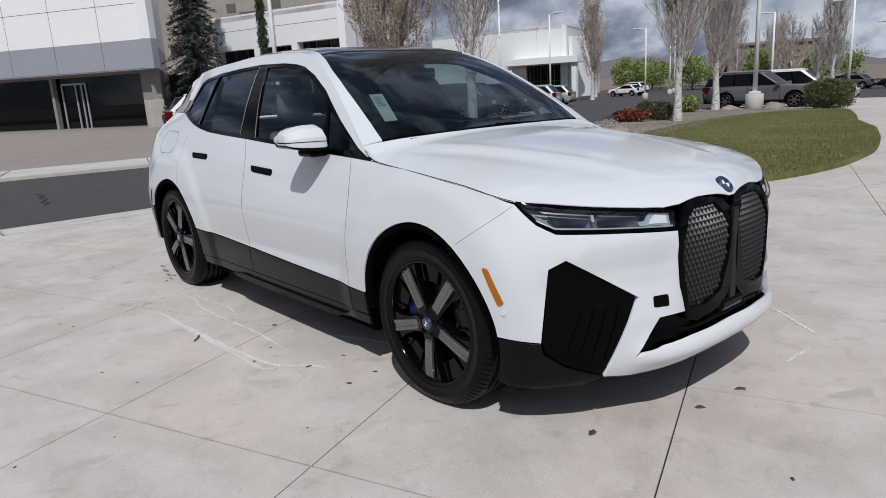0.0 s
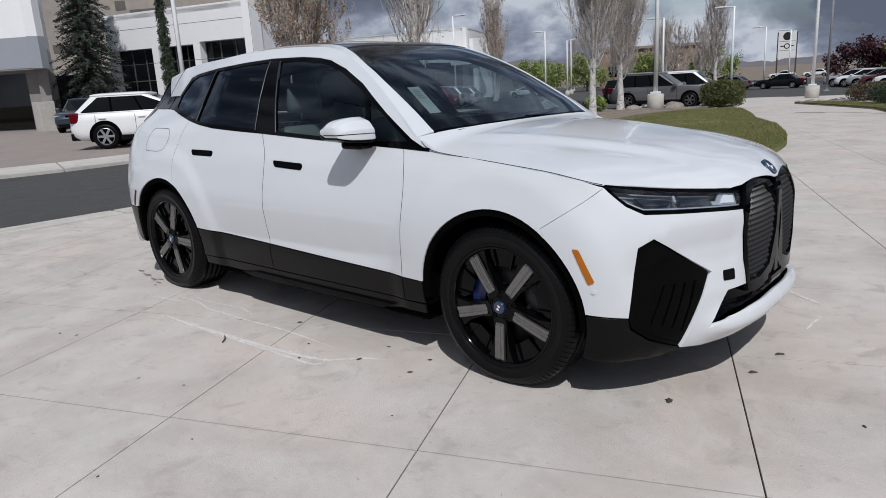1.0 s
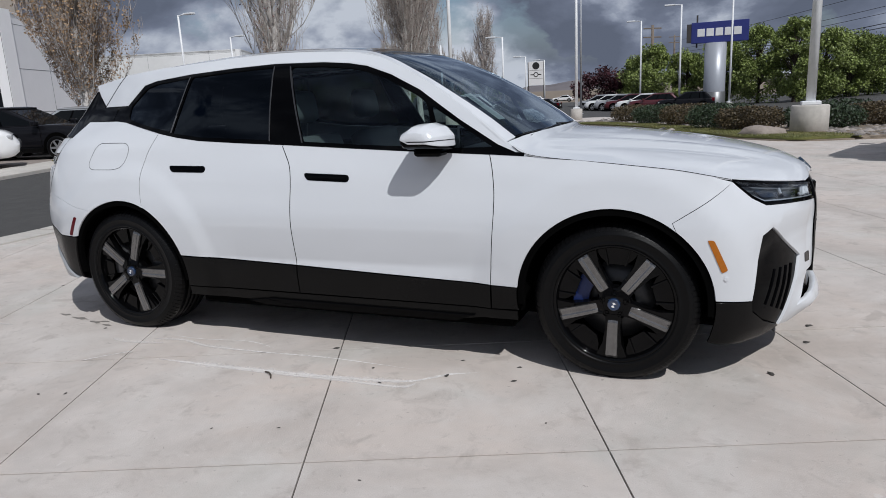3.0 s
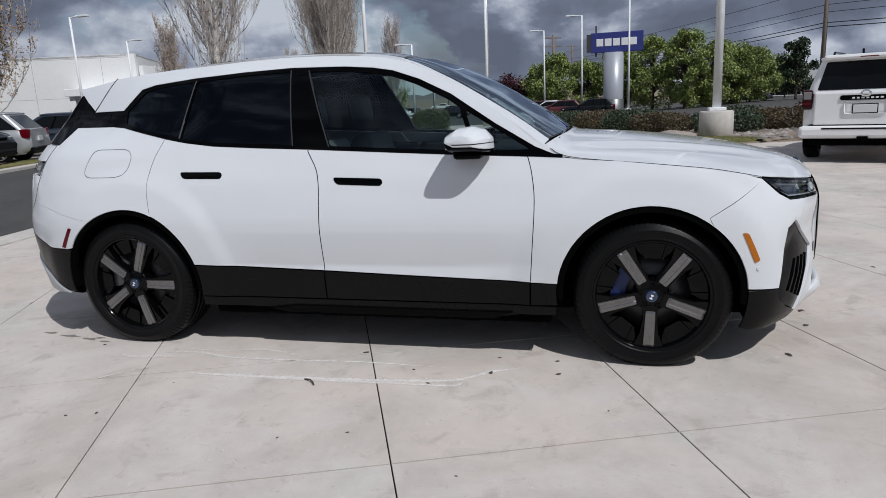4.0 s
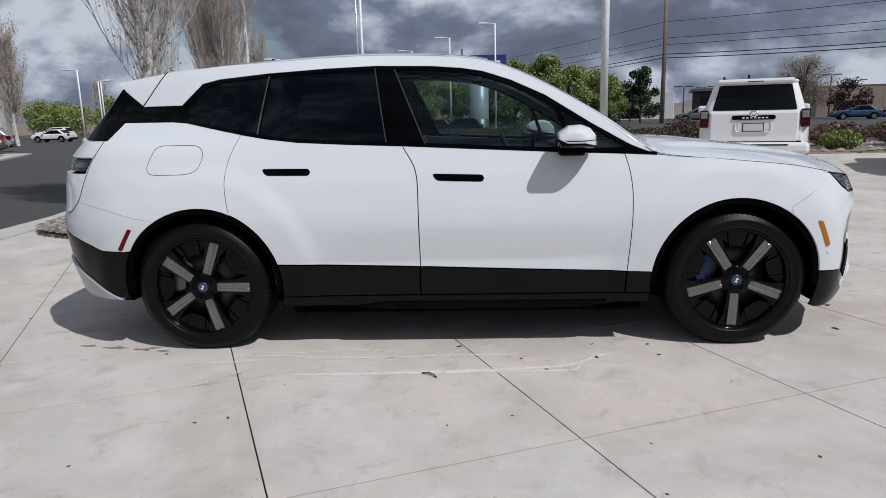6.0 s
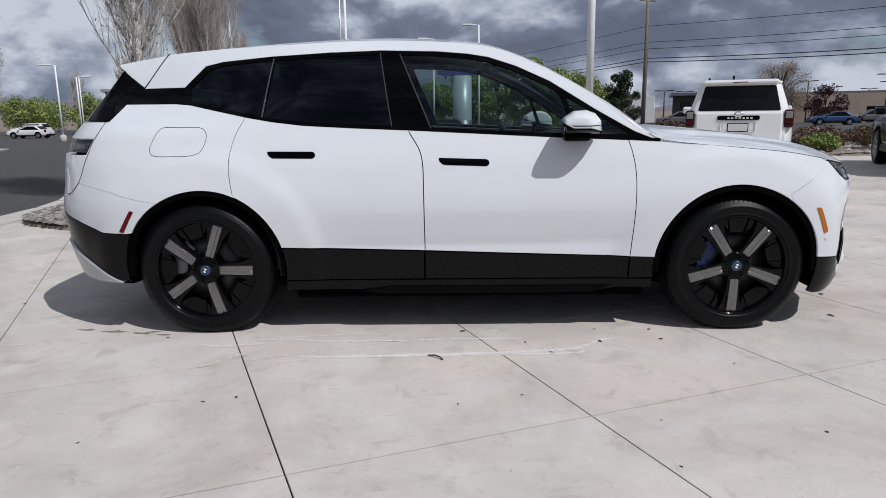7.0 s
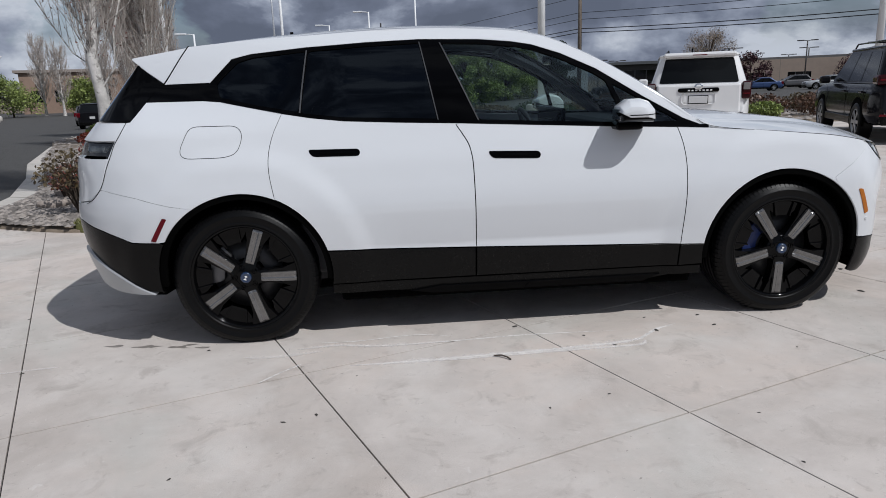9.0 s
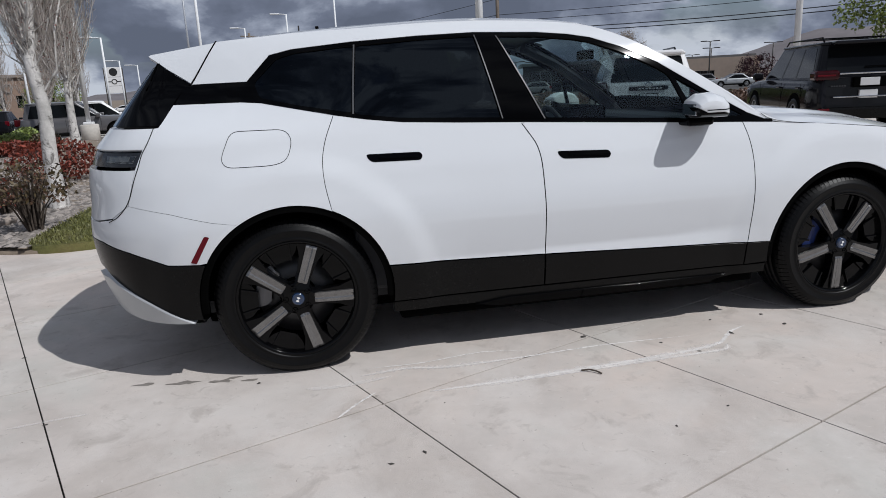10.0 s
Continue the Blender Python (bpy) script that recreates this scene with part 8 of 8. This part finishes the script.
court = thing("floor", pose(0, 0, 0), "pale stained concrete forecourt in square slabs", "floor", kind="structure")
sheet("joint_bed", [(-5.55, -7.6), (20, -7.6), (30, 13), (10, 16), (3.5, 14.5), (1.5, 22), (-1, 32), (-4, 46), (-14, 46), (-13, 30), (-6, 26), (0.5, 12), (0, 5), (-3, 3.0), (-5.4, 3.4)], JOINT, court, -0.012, 2.5)
g = 0.003
# slabs end at y -7.6, unseen, so that the doors mirror dark asphalt
AREA = [(-5.35, -7.6), (20, -7.6), (30, 13), (10, 15.5), (3.5, 15.0), (1.5, 22), (-1, 32), (-4, 46), (-14, 46), (-13, 30), (-6, 26), (-1.5, 12), (-1, 5), (-3.2, 3.2), (-5.3, 3.0)]
rest_v, rest_f = [], []


def clipped(poly, edge_x):
    """The part of a polygon on the forecourt's side of the kerb."""
    out = []
    for p, q in zip(poly, poly[1:] + poly[:1]):
        a, b = p[0] - edge_x(p[1]), q[0] - edge_x(q[1])
        if a >= 0:
            out.append(p)
        if (a >= 0) != (b >= 0):
            t = a / (a - b)
            out.append((p[0] + (q[0] - p[0]) * t, p[1] + (q[1] - p[1]) * t))
    return out


kerb_x = lambda y: float(np.interp(y, [p[1] for p in inner_edge], [p[0] for p in inner_edge])) + 0.006
for i in range(-20, 40):
    for j in range(-20, 45):
        u0, u1, v0, v1 = u_line(i) + g, u_line(i + 1) - g, -2.113 + 1.215 * j + g * 1.5, -2.113 + 1.215 * (j + 1) - g * 1.5
        corners = [crossing(a, b) for a, b in ((u0, v0), (u1, v0), (u1, v1), (u0, v1))]
        c = sum(corners, Vector((0, 0))) / 4
        if not any(inside(p, AREA) for p in (c, *corners)):
            continue
        on_edge = min(p.x for p in corners) < -5.2 and c.y < 6
        if math.hypot(c.x - 0.4, c.y + 1.2) < 8.6 and not on_edge and max(p.y for p in corners) < 8:
            rim = [(c + (p - c) * 0.9985, 0.0) for p in corners] + [(p, -0.0015) for p in corners] + [(p, -0.04) for p in corners]
            faces = [(0, 1, 2, 3)] + [(b + k, b + 4 + k, b + 4 + (k + 1) % 4, b + (k + 1) % 4) for b in (0, 4) for k in range(4)]
            ob = data_object("slab", [(p.x - c.x, p.y - c.y, z) for p, z in rim], faces, CONCRETE, court)
            ob.location = (c.x, c.y, 0)
            continue
        poly = [tuple(p) for p in corners]
        if on_edge:
            poly = clipped(poly, kerb_x)
            if len(poly) < 3:
                continue
        k = len(rest_v)
        n = len(poly)
        rest_v += [(x, y, gz(y, x)) for x, y in poly] + [(x, y, gz(y, x) - 0.04) for x, y in poly]
        rest_f.append(tuple(range(k, k + n)))
        rest_f += [(k + (a + 1) % n, k + a, k + n + a, k + n + (a + 1) % n) for a in range(n)]
tagged(data_object("slabs_beyond", rest_v, rest_f, CONCRETE, court), "", "", "", "stuff")

# marks on the concrete: chalky scrapes, a twig, dark flecks
def chalk_material(name, strong):
    """Chalk rubbed thin: the concrete shows through in patches."""
    m = material(name, (0.80, 0.77, 0.74), 0.9, vary=0.05, scale=30)
    t = m.node_tree
    bare = t.nodes.new("ShaderNodeBsdfTransparent")
    patchy = add(t, "ShaderNodeTexNoise", Scale=24.0, Detail=8.0, Roughness=0.7)
    t.links.new(t.nodes["Texture Coordinate"].outputs["Object"], patchy.inputs["Vector"])
    blend = t.nodes.new("ShaderNodeMixShader")
    t.links.new(ramp(t, [(0.28, 0.4 * strong), (0.52, strong)], patchy.outputs[0]), blend.inputs[0])
    t.links.new(bare.outputs[0], blend.inputs[1])
    t.links.new(t.nodes["Principled BSDF"].outputs[0], blend.inputs[2])
    t.links.new(blend.outputs[0], t.nodes["Material Output"].inputs[0])
    return m


CHALK, CHALK_FAINT = chalk_material("chalky_scrape", 0.85), chalk_material("faint_chalky_smear", 0.36)
FLECK = material("dark_fleck", (0.05, 0.045, 0.04), 0.8, vary=0.2, scale=40)
DAMP = material("damp_concrete", (0.22, 0.20, 0.18), 0.5, vary=0.15, scale=20)


def streak(pts, width, mat, name, seed, label, cat, lift):
    """A thin broken mark lying on the slabs."""
    rng = random.Random(seed)
    p = curve([(x, y) for x, y in pts], 120)
    verts, faces = [], []
    for i in range(len(p)):
        d = Vector(p[min(i + 1, len(p) - 1)] - p[max(i - 1, 0)])
        nrm = np.array(Vector((-d.y, d.x)).normalized())
        w = width * rng.uniform(0.5, 1.1) * min(1.0, 0.15 + 6 * i / len(p), 0.15 + 6 * (len(p) - 1 - i) / len(p))
        for q in (p[i] - nrm * w, p[i] + nrm * w * rng.uniform(0.6, 1.3)):
            verts.append((q[0], q[1], lift))
        if i:
            k = 2 * i
            faces.append((k - 2, k, k + 1, k - 1))
    return tagged(data_object(name, verts, faces, mat), label, cat)


main_line = [(-0.95, -1.37), (-0.57, -1.365), (-0.2, -1.345), (0.15, -1.325), (0.44, -1.29), (0.57, -1.255), (0.64, -1.2), (0.72, -1.13), (0.85, -1.07)]
low_line = [(-0.55, -1.385), (0.16, -1.35), (0.37, -1.345), (0.55, -1.335), (0.60, -1.28)]
top_line = [(-1.24, -1.11), (-1.02, -1.085), (-0.8, -1.13), (-0.42, -1.125), (0.0, -1.10), (0.5, -1.12)]
for k, (pts, wide, mat) in enumerate(((main_line, 0.013, CHALK), (main_line[:6], 0.030, CHALK_FAINT), (low_line, 0.006, CHALK), (low_line, 0.020, CHALK_FAINT), (top_line, 0.007, CHALK), (top_line[:4], 0.022, CHALK_FAINT),
                                     ([(-1.20, -1.03), (-0.93, -1.04), (-0.62, -1.0), (-0.40, -1.05)], 0.006, CHALK), ([(-1.38, -1.52), (-1.28, -1.40), (-1.19, -1.31)], 0.008, CHALK), ([(-2.76, -1.2), (-2.59, -1.17), (-2.44, -1.15)], 0.010, CHALK_FAINT),
                                     ([(2.05, 1.24), (2.25, 1.08), (2.46, 0.92)], 0.010, CHALK), ([(2.46, 0.48), (2.465, 0.6), (2.475, 0.74)], 0.009, CHALK), ([(-1.5, -1.18), (-1.35, -1.2), (-1.1, -1.16)], 0.02, CHALK_FAINT))):
    streak(pts, wide, mat, "chalk_mark", k, "thin pale scrape across the concrete" if mat is CHALK else "faint pale smear on the concrete", "mark", 0.0012 + 0.0002 * k)
bm = bmesh.new()
tube(bm, [(-0.225, -1.37, 0.006), (-0.19, -1.385, 0.012), (-0.165, -1.405, 0.010), (-0.148, -1.43, 0.005)], 0.004, 6)
tagged(part("twig", bm, TRUNK, None), "short dark twig lying on the concrete", "twig")
rng = random.Random(5)
for x, y, r in ((-1.065, -1.876, 0.016), (-1.2, -1.923, 0.016), (-0.075, -1.96, 0.013), (2.2, -0.71, 0.04), (2.4, -0.22, 0.035), (2.44, 0.06, 0.04), (0.42, -1.32, 0.016), (0.71, -1.15, 0.025), (0.30, -1.16, 0.016), (1.05, -1.12, 0.02), (2.9, -0.5, 0.02), (-2.6, -1.2, 0.02), (1.9, -2.3, 0.012), (0.71, -2.5, 0.012), (0.75, -2.13, 0.010), (1.36, -2.24, 0.016), (0.21, -1.87, 0.012), (-1.55, -2.3, 0.012), (-0.91, -1.5, 0.008), (-1.72, -1.04, 0.02), (-0.04, -0.96, 0.03), (1.03, -0.95, 0.022), (0.72, -0.94, 0.016), (-3.0, -0.3, 0.02), (1.3, -1.5, 0.01), (3.2, 1.2, 0.03)):
    bm = bmesh.new()
    vs = [bm.verts.new((0.58 * r * rng.uniform(0.5, 1.2) * math.cos(a) * 1.4, 0.58 * r * rng.uniform(0.4, 1.0) * math.sin(a), 0.0)) for a in np.linspace(0, 5.6, 9)]
    mid = bm.verts.new((0, 0, r * 0.18))
    for a, b in zip(vs, vs[1:] + vs[:1]):
        bm.faces.new((a, b, mid))
    ob = part("dark_fleck", bm, FLECK, None)
    ob.matrix_basis = pose(x, y, 0.0015, 0, 0, rng.uniform(0, 360))
    tagged(ob, "small dark fleck of debris on concrete", "debris", "flecks on the concrete")
for x, y, r in ((-2.08, -0.925, 0.075), (-1.90, -0.96, 0.06), (-1.76, -0.985, 0.045), (-2.26, -0.885, 0.06), (-1.84, -0.935, 0.04)):
    bm = bmesh.new()
    vs = [bm.verts.new((r * rng.uniform(0.6, 1.2) * math.cos(a), 0.35 * r * rng.uniform(0.4, 1.1) * math.sin(a), 0.0)) for a in np.linspace(0, 5.9, 14)]
    bm.faces.new(vs)
    ob = part("damp_spot", bm, DAMP, None)
    ob.matrix_basis = pose(x, y, 0.0015, 0, 0, rng.uniform(-15, 15))
    tagged(ob, "dark damp spot beside the rear tyre", "stain", "damp spots on the concrete")
